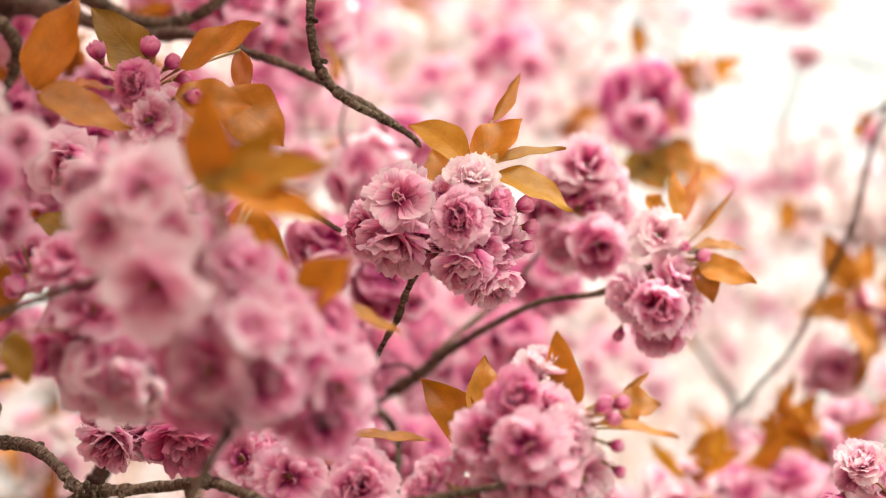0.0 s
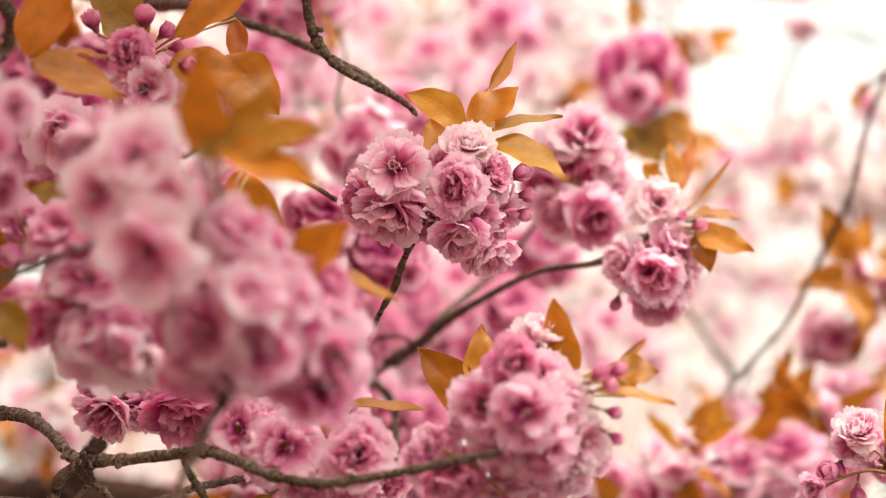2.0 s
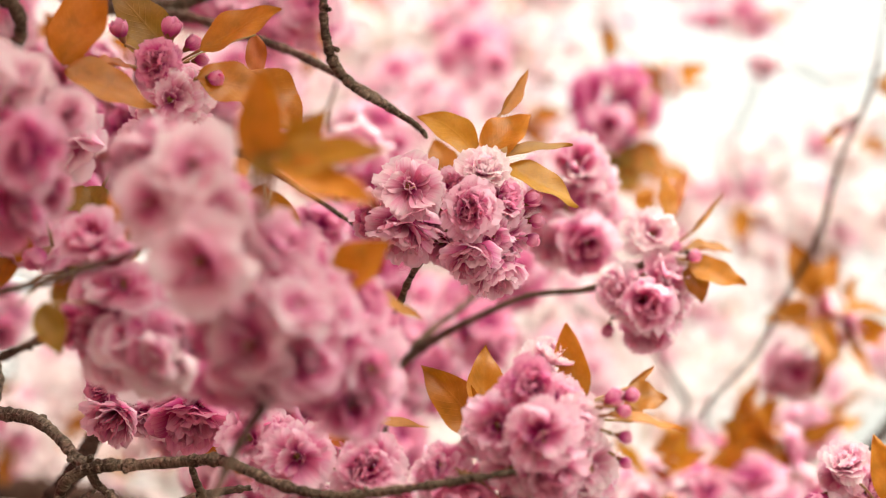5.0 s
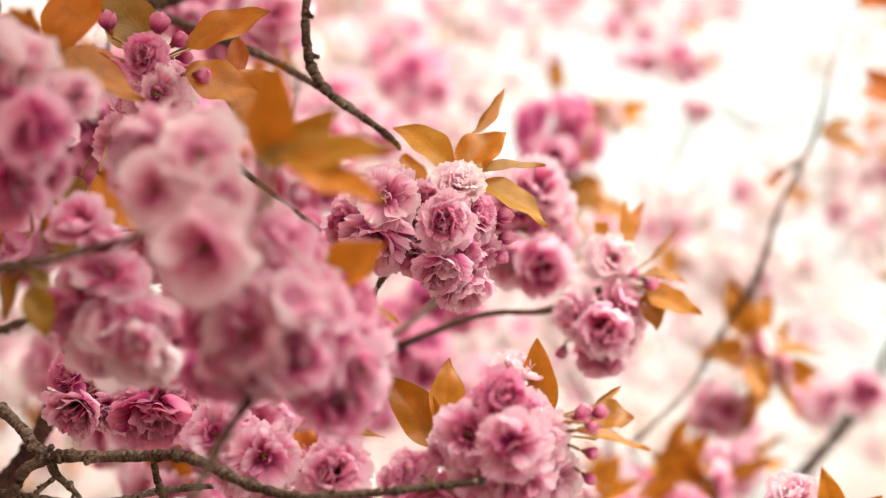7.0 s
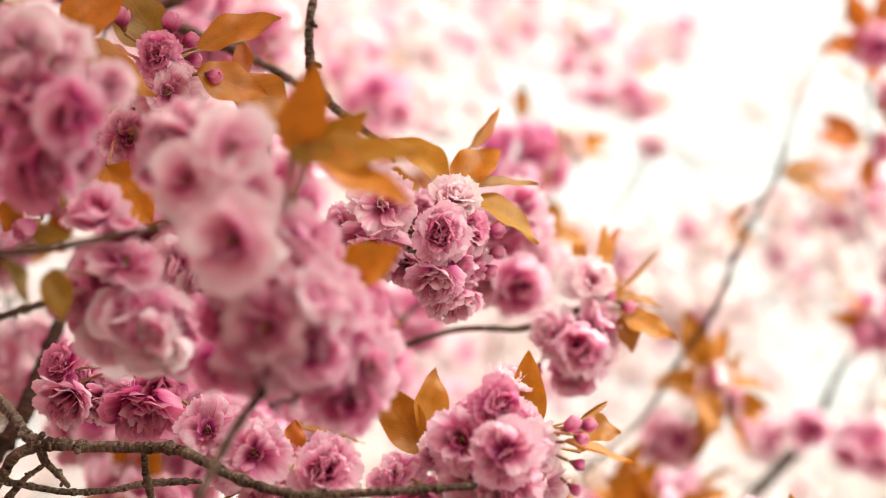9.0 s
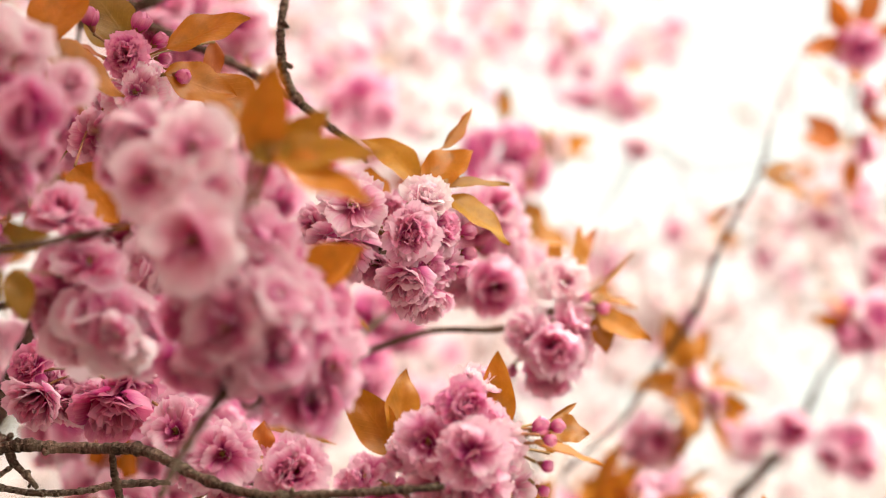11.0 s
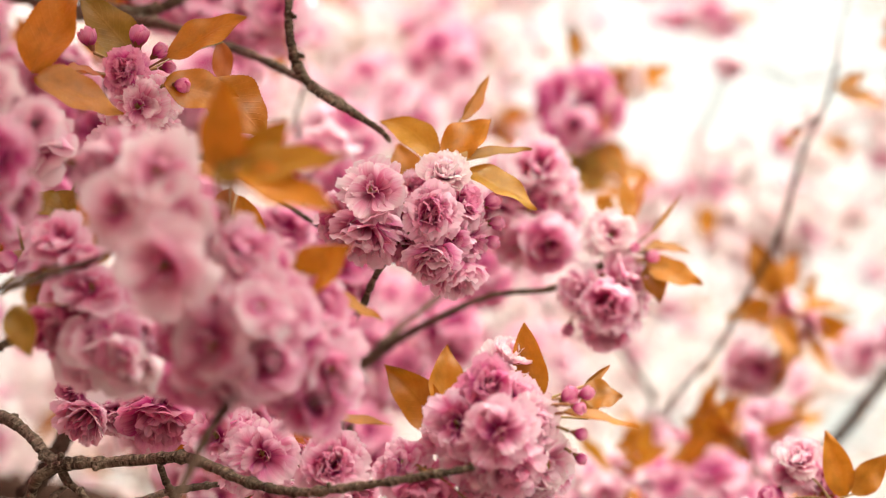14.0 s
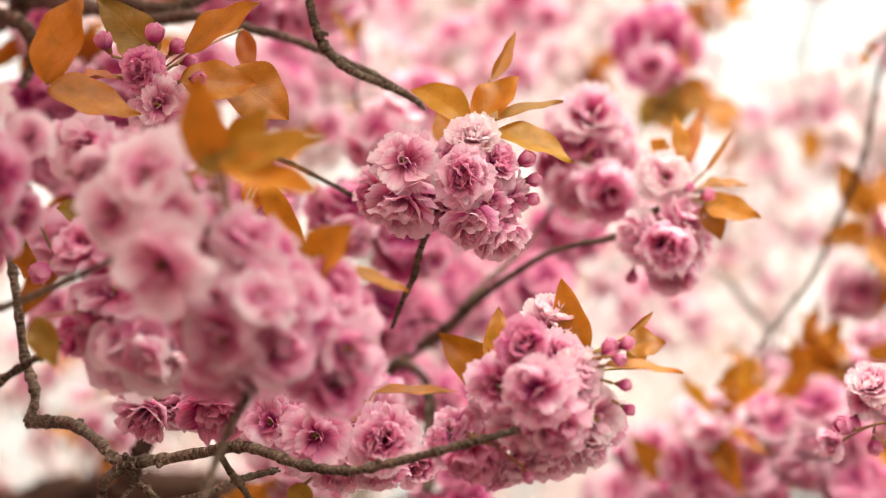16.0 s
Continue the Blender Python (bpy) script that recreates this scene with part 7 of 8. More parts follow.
twig(((0.42, 2.65, 2.53), (0.34, 2.63, 2.56), (0.33, 2.60, 2.53), (0.26, 2.56, 2.56)))
twig(((0.75, 3.18, 2.68), (0.80, 3.20, 2.69), (0.84, 3.23, 2.71), (0.92, 3.25, 2.72)))
twig(((0.93, 3.08, 2.58), (0.98, 3.07, 2.59), (1.06, 3.07, 2.58), (1.12, 3.04, 2.56)))
twig(((1.12, 3.04, 2.56), (1.18, 3.03, 2.52), (1.25, 3.00, 2.49), (1.28, 2.99, 2.47)))
twig(((0.71, 2.41, 2.25), (0.74, 2.45, 2.30), (0.76, 2.51, 2.34), (0.76, 2.55, 2.38)))
twig(((0.76, 2.55, 2.38), (0.78, 2.54, 2.39), (0.77, 2.52, 2.43), (0.79, 2.50, 2.45)))
twig(((0.79, 2.50, 2.45), (0.80, 2.50, 2.48), (0.84, 2.54, 2.51), (0.88, 2.55, 2.54)))
twig(((0.88, 2.55, 2.54), (0.88, 2.52, 2.57), (0.89, 2.50, 2.60), (0.87, 2.48, 2.61)))
twig(((0.88, 2.55, 2.54), (0.95, 2.57, 2.49), (0.97, 2.55, 2.46), (1.03, 2.57, 2.41)))
twig(((1.03, 2.57, 2.41), (1.04, 2.56, 2.39), (1.04, 2.54, 2.35), (1.03, 2.53, 2.33)))
twig(((1.03, 2.53, 2.33), (1.04, 2.51, 2.30), (1.04, 2.48, 2.25), (1.06, 2.46, 2.23)))
twig(((0.87, 2.48, 2.61), (0.93, 2.43, 2.61), (0.99, 2.40, 2.63), (1.04, 2.37, 2.61)))
twig(((1.04, 2.37, 2.61), (1.01, 2.32, 2.62), (1.01, 2.31, 2.61), (0.99, 2.27, 2.60)))
twig(((0.99, 2.27, 2.60), (0.99, 2.26, 2.62), (0.99, 2.24, 2.65), (0.99, 2.23, 2.67)))
twig(((1.04, 2.37, 2.61), (1.10, 2.36, 2.59), (1.14, 2.37, 2.57), (1.17, 2.38, 2.57)))
twig(((1.17, 2.38, 2.57), (1.17, 2.32, 2.58), (1.20, 2.29, 2.54), (1.20, 2.24, 2.54)))
twig(((1.17, 2.38, 2.57), (1.18, 2.37, 2.62), (1.16, 2.36, 2.71), (1.16, 2.34, 2.75)))
twig(((1.16, 2.34, 2.75), (1.16, 2.38, 2.78), (1.15, 2.41, 2.78), (1.16, 2.45, 2.78)))
twig(((1.20, 2.24, 2.54), (1.19, 2.26, 2.48), (1.17, 2.30, 2.42), (1.16, 2.31, 2.37)))
twig(((0.73, 3.25, 2.54), (0.72, 3.28, 2.57), (0.68, 3.34, 2.64), (0.66, 3.39, 2.67)))
twig(((0.66, 3.39, 2.67), (0.65, 3.45, 2.67), (0.63, 3.50, 2.66), (0.63, 3.58, 2.67)))
twig(((0.71, 3.03, 2.47), (0.66, 3.00, 2.52), (0.64, 2.99, 2.60), (0.59, 2.96, 2.62)))
twig(((0.66, 3.15, 2.50), (0.62, 3.17, 2.57), (0.57, 3.18, 2.60), (0.50, 3.20, 2.63)))
twig(((0.50, 3.20, 2.63), (0.48, 3.21, 2.65), (0.44, 3.23, 2.65), (0.41, 3.23, 2.66)))
twig(((0.41, 3.23, 2.66), (0.40, 3.20, 2.64), (0.38, 3.17, 2.62), (0.38, 3.14, 2.59)))
twig(((0.38, 3.14, 2.59), (0.36, 3.12, 2.57), (0.33, 3.10, 2.55), (0.31, 3.09, 2.53)))
twig(((0.31, 3.09, 2.53), (0.33, 3.07, 2.51), (0.35, 3.02, 2.50), (0.36, 3.01, 2.49)))
twig(((0.38, 3.14, 2.59), (0.35, 3.19, 2.58), (0.30, 3.22, 2.58), (0.29, 3.25, 2.58)))
twig(((0.29, 3.25, 2.58), (0.26, 3.25, 2.62), (0.24, 3.28, 2.65), (0.22, 3.28, 2.70)))
twig(((0.22, 3.28, 2.70), (0.21, 3.30, 2.69), (0.16, 3.32, 2.70), (0.13, 3.34, 2.68)))
twig(((0.41, 3.23, 2.66), (0.45, 3.21, 2.70), (0.46, 3.19, 2.76), (0.49, 3.18, 2.79)))
twig(((0.13, 3.34, 2.68), (0.14, 3.42, 2.67), (0.17, 3.46, 2.64), (0.19, 3.50, 2.66)))
twig(((0.19, 3.50, 2.66), (0.15, 3.52, 2.63), (0.13, 3.53, 2.60), (0.10, 3.54, 2.58)))
twig(((0.10, 3.54, 2.58), (0.08, 3.55, 2.58), (0.06, 3.56, 2.59), (0.04, 3.58, 2.60)))
twig(((0.29, 3.25, 2.58), (0.31, 3.27, 2.51), (0.29, 3.26, 2.43), (0.30, 3.26, 2.39)))
twig(((0.30, 3.26, 2.39), (0.29, 3.33, 2.40), (0.28, 3.40, 2.43), (0.25, 3.44, 2.41)))
twig(((0.50, 3.20, 2.63), (0.51, 3.23, 2.59), (0.47, 3.28, 2.54), (0.48, 3.34, 2.49)))
twig(((0.22, 3.28, 2.70), (0.19, 3.25, 2.78), (0.18, 3.22, 2.84), (0.17, 3.21, 2.89)))
twig(((0.87, 2.48, 2.61), (0.89, 2.52, 2.65), (0.87, 2.55, 2.77), (0.88, 2.58, 2.80)))
twig(((0.17, 3.21, 2.89), (0.16, 3.30, 2.92), (0.12, 3.37, 2.93), (0.11, 3.42, 2.93)))
twig(((1.12, 3.04, 2.56), (1.14, 3.09, 2.62), (1.18, 3.16, 2.66), (1.23, 3.19, 2.69)))
twig(((1.23, 3.19, 2.69), (1.27, 3.21, 2.76), (1.30, 3.27, 2.80), (1.30, 3.28, 2.87)))
twig(((0.58, 2.96, 2.35), (0.64, 3.00, 2.29), (0.69, 3.04, 2.24), (0.73, 3.02, 2.19)))
twig(((0.73, 3.02, 2.19), (0.74, 2.96, 2.16), (0.78, 2.91, 2.13), (0.77, 2.87, 2.12)))
twig(((0.77, 2.87, 2.12), (0.77, 2.86, 2.11), (0.78, 2.86, 2.10), (0.79, 2.85, 2.10)))
twig(((0.77, 2.87, 2.12), (0.74, 2.85, 2.11), (0.70, 2.82, 2.10), (0.67, 2.80, 2.08)))
twig(((0.67, 2.80, 2.08), (0.63, 2.75, 2.11), (0.64, 2.69, 2.13), (0.61, 2.65, 2.15)))
twig(((0.57, 3.12, 2.36), (0.60, 3.17, 2.33), (0.64, 3.26, 2.28), (0.66, 3.31, 2.27)))
twig(((1.30, 3.28, 2.87), (1.35, 3.20, 2.84), (1.40, 3.19, 2.78), (1.45, 3.14, 2.76)))
twig(((1.23, 3.19, 2.69), (1.23, 3.28, 2.69), (1.20, 3.36, 2.66), (1.22, 3.42, 2.65)))
twig(((1.22, 3.42, 2.65), (1.26, 3.47, 2.68), (1.32, 3.49, 2.72), (1.37, 3.53, 2.74)))
twig(((1.37, 3.53, 2.74), (1.39, 3.59, 2.72), (1.41, 3.66, 2.74), (1.44, 3.71, 2.71)))
twig(((1.22, 3.42, 2.65), (1.17, 3.48, 2.61), (1.10, 3.50, 2.55), (1.07, 3.52, 2.53)))
twig(((1.07, 3.52, 2.53), (1.08, 3.55, 2.52), (1.09, 3.58, 2.52), (1.10, 3.59, 2.52)))
twig(((0.11, 3.42, 2.93), (0.05, 3.43, 2.98), (-0.02, 3.43, 3.00), (-0.07, 3.42, 3.08)))
twig(((-0.07, 3.42, 3.08), (-0.06, 3.47, 3.06), (-0.08, 3.55, 3.05), (-0.09, 3.60, 3.06)))
twig(((-0.09, 3.60, 3.06), (-0.11, 3.62, 3.09), (-0.15, 3.66, 3.14), (-0.15, 3.70, 3.17)))
twig(((-0.09, 3.60, 3.06), (-0.06, 3.65, 3.05), (-0.03, 3.69, 3.01), (-0.01, 3.74, 3.00)))
twig(((-0.01, 3.74, 3.00), (0.08, 3.73, 3.03), (0.13, 3.73, 3.05), (0.19, 3.72, 3.06)))
twig(((0.19, 3.72, 3.06), (0.25, 3.75, 3.07), (0.30, 3.80, 3.12), (0.37, 3.82, 3.13)))
twig(((-0.15, 3.70, 3.17), (-0.11, 3.68, 3.23), (-0.09, 3.67, 3.29), (-0.08, 3.64, 3.38)))
twig(((-0.08, 3.64, 3.38), (-0.05, 3.63, 3.39), (-0.04, 3.61, 3.39), (-0.01, 3.61, 3.39)))
twig(((-0.15, 3.70, 3.17), (-0.24, 3.71, 3.20), (-0.28, 3.72, 3.27), (-0.31, 3.77, 3.32)))
twig(((-0.31, 3.77, 3.32), (-0.31, 3.71, 3.36), (-0.35, 3.65, 3.39), (-0.36, 3.57, 3.41)))
twig(((-0.01, 3.61, 3.39), (0.07, 3.54, 3.37), (0.10, 3.52, 3.34), (0.17, 3.48, 3.31)))
twig(((0.17, 3.48, 3.31), (0.17, 3.47, 3.35), (0.18, 3.46, 3.36), (0.18, 3.44, 3.39)))
twig(((1.44, 3.71, 2.71), (1.50, 3.69, 2.67), (1.61, 3.71, 2.63), (1.65, 3.70, 2.60)))
twig(((1.10, 3.59, 2.52), (1.04, 3.64, 2.57), (0.98, 3.65, 2.62), (0.97, 3.72, 2.67)))
twig(((0.97, 3.72, 2.67), (0.97, 3.77, 2.65), (0.98, 3.79, 2.65), (1.00, 3.82, 2.62)))
twig(((0.97, 3.72, 2.67), (0.99, 3.74, 2.73), (1.04, 3.75, 2.78), (1.05, 3.76, 2.83)))
twig(((1.05, 3.76, 2.83), (1.05, 3.72, 2.85), (1.04, 3.70, 2.85), (1.04, 3.65, 2.86)))
twig(((1.04, 3.65, 2.86), (1.06, 3.65, 2.84), (1.07, 3.65, 2.82), (1.08, 3.65, 2.80)))
twig(((1.05, 3.76, 2.83), (1.08, 3.78, 2.85), (1.12, 3.80, 2.85), (1.15, 3.83, 2.85)))
twig(((1.15, 3.83, 2.85), (1.19, 3.85, 2.85), (1.21, 3.94, 2.84), (1.23, 3.97, 2.85)))
twig(((1.23, 3.97, 2.85), (1.26, 3.98, 2.86), (1.28, 3.99, 2.88), (1.30, 4.00, 2.88)))
twig(((1.30, 4.00, 2.88), (1.34, 3.97, 2.88), (1.36, 3.94, 2.86), (1.39, 3.92, 2.83)))
twig(((1.30, 4.00, 2.88), (1.28, 4.00, 2.93), (1.26, 3.98, 2.99), (1.25, 3.97, 3.03)))
twig(((1.39, 3.92, 2.83), (1.45, 3.88, 2.88), (1.54, 3.85, 2.91), (1.57, 3.81, 2.93)))
twig(((1.57, 3.81, 2.93), (1.60, 3.74, 2.95), (1.62, 3.71, 3.01), (1.61, 3.64, 3.04)))
twig(((0.17, 3.21, 2.89), (0.12, 3.18, 2.92), (0.06, 3.15, 3.02), (-0.00, 3.16, 3.05)))
twig(((-0.00, 3.16, 3.05), (0.03, 3.13, 3.08), (0.08, 3.09, 3.07), (0.09, 3.06, 3.07)))
twig(((-0.00, 3.16, 3.05), (-0.03, 3.12, 3.08), (-0.03, 3.08, 3.10), (-0.06, 3.05, 3.12)))
twig(((-0.06, 3.05, 3.12), (-0.03, 3.00, 3.15), (0.01, 2.97, 3.19), (0.01, 2.94, 3.21)))
twig(((0.01, 2.94, 3.21), (0.01, 2.97, 3.24), (0.01, 3.02, 3.26), (-0.01, 3.04, 3.27)))
twig(((0.01, 2.94, 3.21), (-0.02, 2.90, 3.18), (-0.04, 2.86, 3.18), (-0.05, 2.84, 3.15)))
twig(((-0.05, 2.84, 3.15), (0.02, 2.82, 3.17), (0.04, 2.82, 3.15), (0.10, 2.81, 3.17)))
twig(((0.10, 2.81, 3.17), (0.11, 2.75, 3.19), (0.16, 2.68, 3.20), (0.19, 2.64, 3.23)))
twig(((-0.05, 2.84, 3.15), (-0.08, 2.76, 3.14), (-0.13, 2.71, 3.14), (-0.14, 2.65, 3.12)))
twig(((-0.14, 2.65, 3.12), (-0.15, 2.65, 3.13), (-0.18, 2.64, 3.13), (-0.19, 2.65, 3.14)))
twig(((-0.19, 2.65, 3.14), (-0.23, 2.64, 3.07), (-0.33, 2.58, 3.07), (-0.37, 2.56, 3.06)))
twig(((-0.06, 3.05, 3.12), (-0.11, 3.03, 3.06), (-0.16, 2.98, 2.99), (-0.20, 2.99, 2.96)))
twig(((-0.20, 2.99, 2.96), (-0.20, 2.99, 2.93), (-0.19, 2.99, 2.91), (-0.18, 2.98, 2.89)))
twig(((0.19, 2.64, 3.23), (0.23, 2.60, 3.17), (0.27, 2.62, 3.11), (0.28, 2.56, 3.04)))
twig(((0.28, 2.56, 3.04), (0.32, 2.51, 3.04), (0.34, 2.47, 3.06), (0.34, 2.42, 3.04)))
twig(((0.28, 2.56, 3.04), (0.28, 2.61, 3.02), (0.25, 2.64, 2.96), (0.25, 2.65, 2.92)))
twig(((-0.06, 3.05, 3.12), (-0.11, 3.09, 3.17), (-0.20, 3.12, 3.18), (-0.23, 3.16, 3.22)))
twig(((-0.23, 3.16, 3.22), (-0.22, 3.18, 3.25), (-0.22, 3.19, 3.26), (-0.22, 3.21, 3.29)))
twig(((-0.22, 3.21, 3.29), (-0.23, 3.21, 3.29), (-0.24, 3.22, 3.30), (-0.26, 3.22, 3.30)))
twig(((-0.23, 3.16, 3.22), (-0.28, 3.14, 3.22), (-0.29, 3.11, 3.20), (-0.31, 3.08, 3.21)))
twig(((-0.31, 3.08, 3.21), (-0.30, 3.06, 3.25), (-0.28, 3.02, 3.27), (-0.28, 2.98, 3.29)))
twig(((-0.28, 2.98, 3.29), (-0.32, 2.97, 3.25), (-0.35, 2.90, 3.20), (-0.40, 2.87, 3.17)))
twig(((0.09, 3.06, 3.07), (0.09, 3.08, 3.14), (0.20, 3.16, 3.15), (0.21, 3.21, 3.19)))
twig(((0.21, 3.21, 3.19), (0.25, 3.16, 3.25), (0.25, 3.13, 3.24), (0.29, 3.11, 3.31)))
twig(((0.29, 3.11, 3.31), (0.32, 3.15, 3.38), (0.31, 3.20, 3.40), (0.33, 3.23, 3.44)))
twig(((0.28, 2.56, 3.04), (0.35, 2.62, 3.12), (0.44, 2.60, 3.13), (0.48, 2.62, 3.15)))
twig(((0.48, 2.62, 3.15), (0.49, 2.63, 3.22), (0.47, 2.61, 3.29), (0.46, 2.62, 3.34)))
twig(((0.46, 2.62, 3.34), (0.56, 2.58, 3.34), (0.63, 2.55, 3.33), (0.68, 2.55, 3.33)))
twig(((0.68, 2.55, 3.33), (0.67, 2.61, 3.31), (0.69, 2.68, 3.33), (0.71, 2.74, 3.33)))
twig(((0.71, 2.74, 3.33), (0.69, 2.73, 3.30), (0.67, 2.76, 3.24), (0.66, 2.78, 3.21)))
twig(((0.66, 2.78, 3.21), (0.67, 2.82, 3.23), (0.67, 2.90, 3.26), (0.68, 2.94, 3.29)))
twig(((0.71, 2.74, 3.33), (0.76, 2.74, 3.37), (0.82, 2.74, 3.41), (0.84, 2.74, 3.46)))
twig(((0.68, 2.94, 3.29), (0.63, 2.91, 3.30), (0.57, 2.91, 3.32), (0.52, 2.85, 3.33)))
twig(((0.66, 2.78, 3.21), (0.71, 2.72, 3.20), (0.74, 2.66, 3.14), (0.77, 2.62, 3.14)))
twig(((0.59, 1.02, 2.04), (0.57, 1.11, 2.02), (0.53, 1.19, 2.06), (0.52, 1.25, 2.05)))
twig(((0.47, 1.45, 2.38), (0.45, 1.37, 2.43), (0.46, 1.29, 2.45), (0.46, 1.23, 2.49)))
twig(((0.46, 1.23, 2.49), (0.43, 1.22, 2.42), (0.41, 1.21, 2.36), (0.42, 1.20, 2.29)))
twig(((0.97, 3.72, 2.67), (0.94, 3.66, 2.69), (0.92, 3.56, 2.76), (0.87, 3.51, 2.75)))
twig(((0.46, 2.73, 2.43), (0.39, 2.69, 2.37), (0.32, 2.66, 2.33), (0.27, 2.64, 2.30)))
twig(((-0.08, 3.64, 3.38), (-0.06, 3.73, 3.37), (-0.03, 3.82, 3.31), (-0.00, 3.86, 3.30)))
twig(((-0.31, 3.08, 3.21), (-0.37, 3.08, 3.15), (-0.42, 3.10, 3.09), (-0.43, 3.14, 3.00)))
twig(((0.58, 1.81, 2.35), (0.62, 1.81, 2.24), (0.60, 1.77, 2.18), (0.61, 1.73, 2.11)))
twig(((0.71, 2.41, 2.25), (0.67, 2.37, 2.14), (0.67, 2.39, 2.09), (0.69, 2.32, 2.01)))
twig(((1.30, 3.28, 2.87), (1.36, 3.27, 2.90), (1.46, 3.32, 2.90), (1.55, 3.32, 2.93)))
twig(((0.04, 3.58, 2.60), (-0.04, 3.55, 2.54), (-0.14, 3.48, 2.51), (-0.17, 3.47, 2.49)))
twig(((0.46, 1.23, 2.49), (0.54, 1.19, 2.45), (0.63, 1.14, 2.45), (0.69, 1.12, 2.39)))
twig(((0.69, 1.12, 2.39), (0.70, 1.12, 2.40), (0.71, 1.12, 2.41), (0.71, 1.11, 2.42)))
twig(((0.71, 1.11, 2.42), (0.72, 1.07, 2.39), (0.73, 1.05, 2.38), (0.73, 1.01, 2.38)))
twig(((0.73, 1.01, 2.38), (0.74, 1.02, 2.35), (0.74, 1.02, 2.31), (0.75, 1.03, 2.29)))
twig(((1.00, 3.82, 2.62), (0.92, 3.84, 2.70), (0.86, 3.87, 2.70), (0.77, 3.90, 2.74)))
twig(((0.25, 2.65, 2.92), (0.30, 2.78, 2.93), (0.29, 2.81, 2.93), (0.31, 2.92, 2.94)))
twig(((0.31, 2.92, 2.94), (0.34, 2.92, 3.01), (0.35, 2.95, 3.05), (0.40, 2.96, 3.09)))
twig(((0.19, 1.73, 2.66), (0.14, 1.83, 2.66), (0.05, 1.86, 2.72), (0.00, 1.92, 2.74)))
twig(((0.00, 1.92, 2.74), (0.05, 1.97, 2.80), (0.08, 2.03, 2.85), (0.14, 2.10, 2.86)))
twig(((-0.18, 2.98, 2.89), (-0.10, 2.93, 2.82), (-0.10, 2.83, 2.76), (-0.04, 2.79, 2.74)))
twig(((-0.04, 2.79, 2.74), (-0.09, 2.80, 2.68), (-0.14, 2.75, 2.60), (-0.17, 2.75, 2.57)))
twig(((-0.17, 2.75, 2.57), (-0.15, 2.67, 2.54), (-0.17, 2.63, 2.48), (-0.15, 2.60, 2.47)))
twig(((-0.04, 2.79, 2.74), (-0.01, 2.70, 2.81), (-0.04, 2.59, 2.79), (-0.01, 2.54, 2.79)))
twig(((-0.17, 2.75, 2.57), (-0.13, 2.78, 2.45), (-0.09, 2.84, 2.42), (-0.09, 2.86, 2.34)))
twig(((-0.26, 3.22, 3.30), (-0.32, 3.30, 3.24), (-0.35, 3.36, 3.22), (-0.39, 3.42, 3.15)))
twig(((0.18, 3.44, 3.39), (0.27, 3.45, 3.41), (0.38, 3.48, 3.38), (0.46, 3.50, 3.38)))
twig(((-0.28, 0.78, 2.33), (-0.33, 0.83, 2.38), (-0.37, 0.91, 2.40), (-0.47, 0.96, 2.45)))
twig(((-0.48, 1.06, 2.00), (-0.51, 1.17, 1.97), (-0.52, 1.26, 1.98), (-0.49, 1.37, 2.01)))
twig(((-0.49, 1.37, 2.01), (-0.53, 1.36, 2.03), (-0.60, 1.37, 2.02), (-0.63, 1.37, 2.02)))
twig(((-0.63, 1.37, 2.02), (-0.63, 1.39, 2.05), (-0.65, 1.40, 2.08), (-0.63, 1.42, 2.12)))
twig(((-0.63, 1.42, 2.12), (-0.62, 1.42, 2.12), (-0.61, 1.42, 2.12), (-0.60, 1.42, 2.12)))
twig(((-0.60, 1.42, 2.12), (-0.55, 1.45, 2.12), (-0.52, 1.54, 2.11), (-0.46, 1.59, 2.12)))
twig(((-0.46, 1.59, 2.12), (-0.45, 1.59, 2.15), (-0.45, 1.59, 2.19), (-0.45, 1.59, 2.21)))
twig(((-0.45, 1.59, 2.21), (-0.42, 1.62, 2.20), (-0.40, 1.64, 2.19), (-0.39, 1.68, 2.17)))
twig(((-0.39, 1.68, 2.17), (-0.40, 1.69, 2.12), (-0.38, 1.66, 2.08), (-0.38, 1.66, 2.04)))
twig(((-0.46, 1.59, 2.12), (-0.48, 1.63, 2.07), (-0.51, 1.67, 2.05), (-0.53, 1.65, 2.01)))
twig(((-0.46, 1.59, 2.12), (-0.41, 1.57, 2.09), (-0.34, 1.55, 2.10), (-0.31, 1.53, 2.11)))
twig(((-0.53, 1.65, 2.01), (-0.55, 1.68, 2.02), (-0.59, 1.74, 2.04), (-0.63, 1.77, 2.06)))
twig(((-0.63, 1.77, 2.06), (-0.62, 1.79, 2.06), (-0.61, 1.83, 2.08), (-0.61, 1.84, 2.08)))
twig(((-0.61, 1.84, 2.08), (-0.57, 1.88, 2.10), (-0.56, 1.95, 2.12), (-0.52, 1.97, 2.14)))
twig(((-0.52, 1.97, 2.14), (-0.50, 1.93, 2.15), (-0.47, 1.89, 2.19), (-0.47, 1.86, 2.22)))
twig(((-0.52, 1.97, 2.14), (-0.55, 1.98, 2.18), (-0.60, 2.02, 2.21), (-0.62, 2.03, 2.24)))
twig(((-0.52, 1.97, 2.14), (-0.53, 2.04, 2.15), (-0.53, 2.09, 2.15), (-0.51, 2.14, 2.15)))
twig(((-0.51, 2.14, 2.15), (-0.47, 2.14, 2.14), (-0.45, 2.16, 2.13), (-0.43, 2.16, 2.12)))
twig(((-0.43, 2.16, 2.12), (-0.42, 2.18, 2.12), (-0.41, 2.19, 2.12), (-0.39, 2.20, 2.12)))
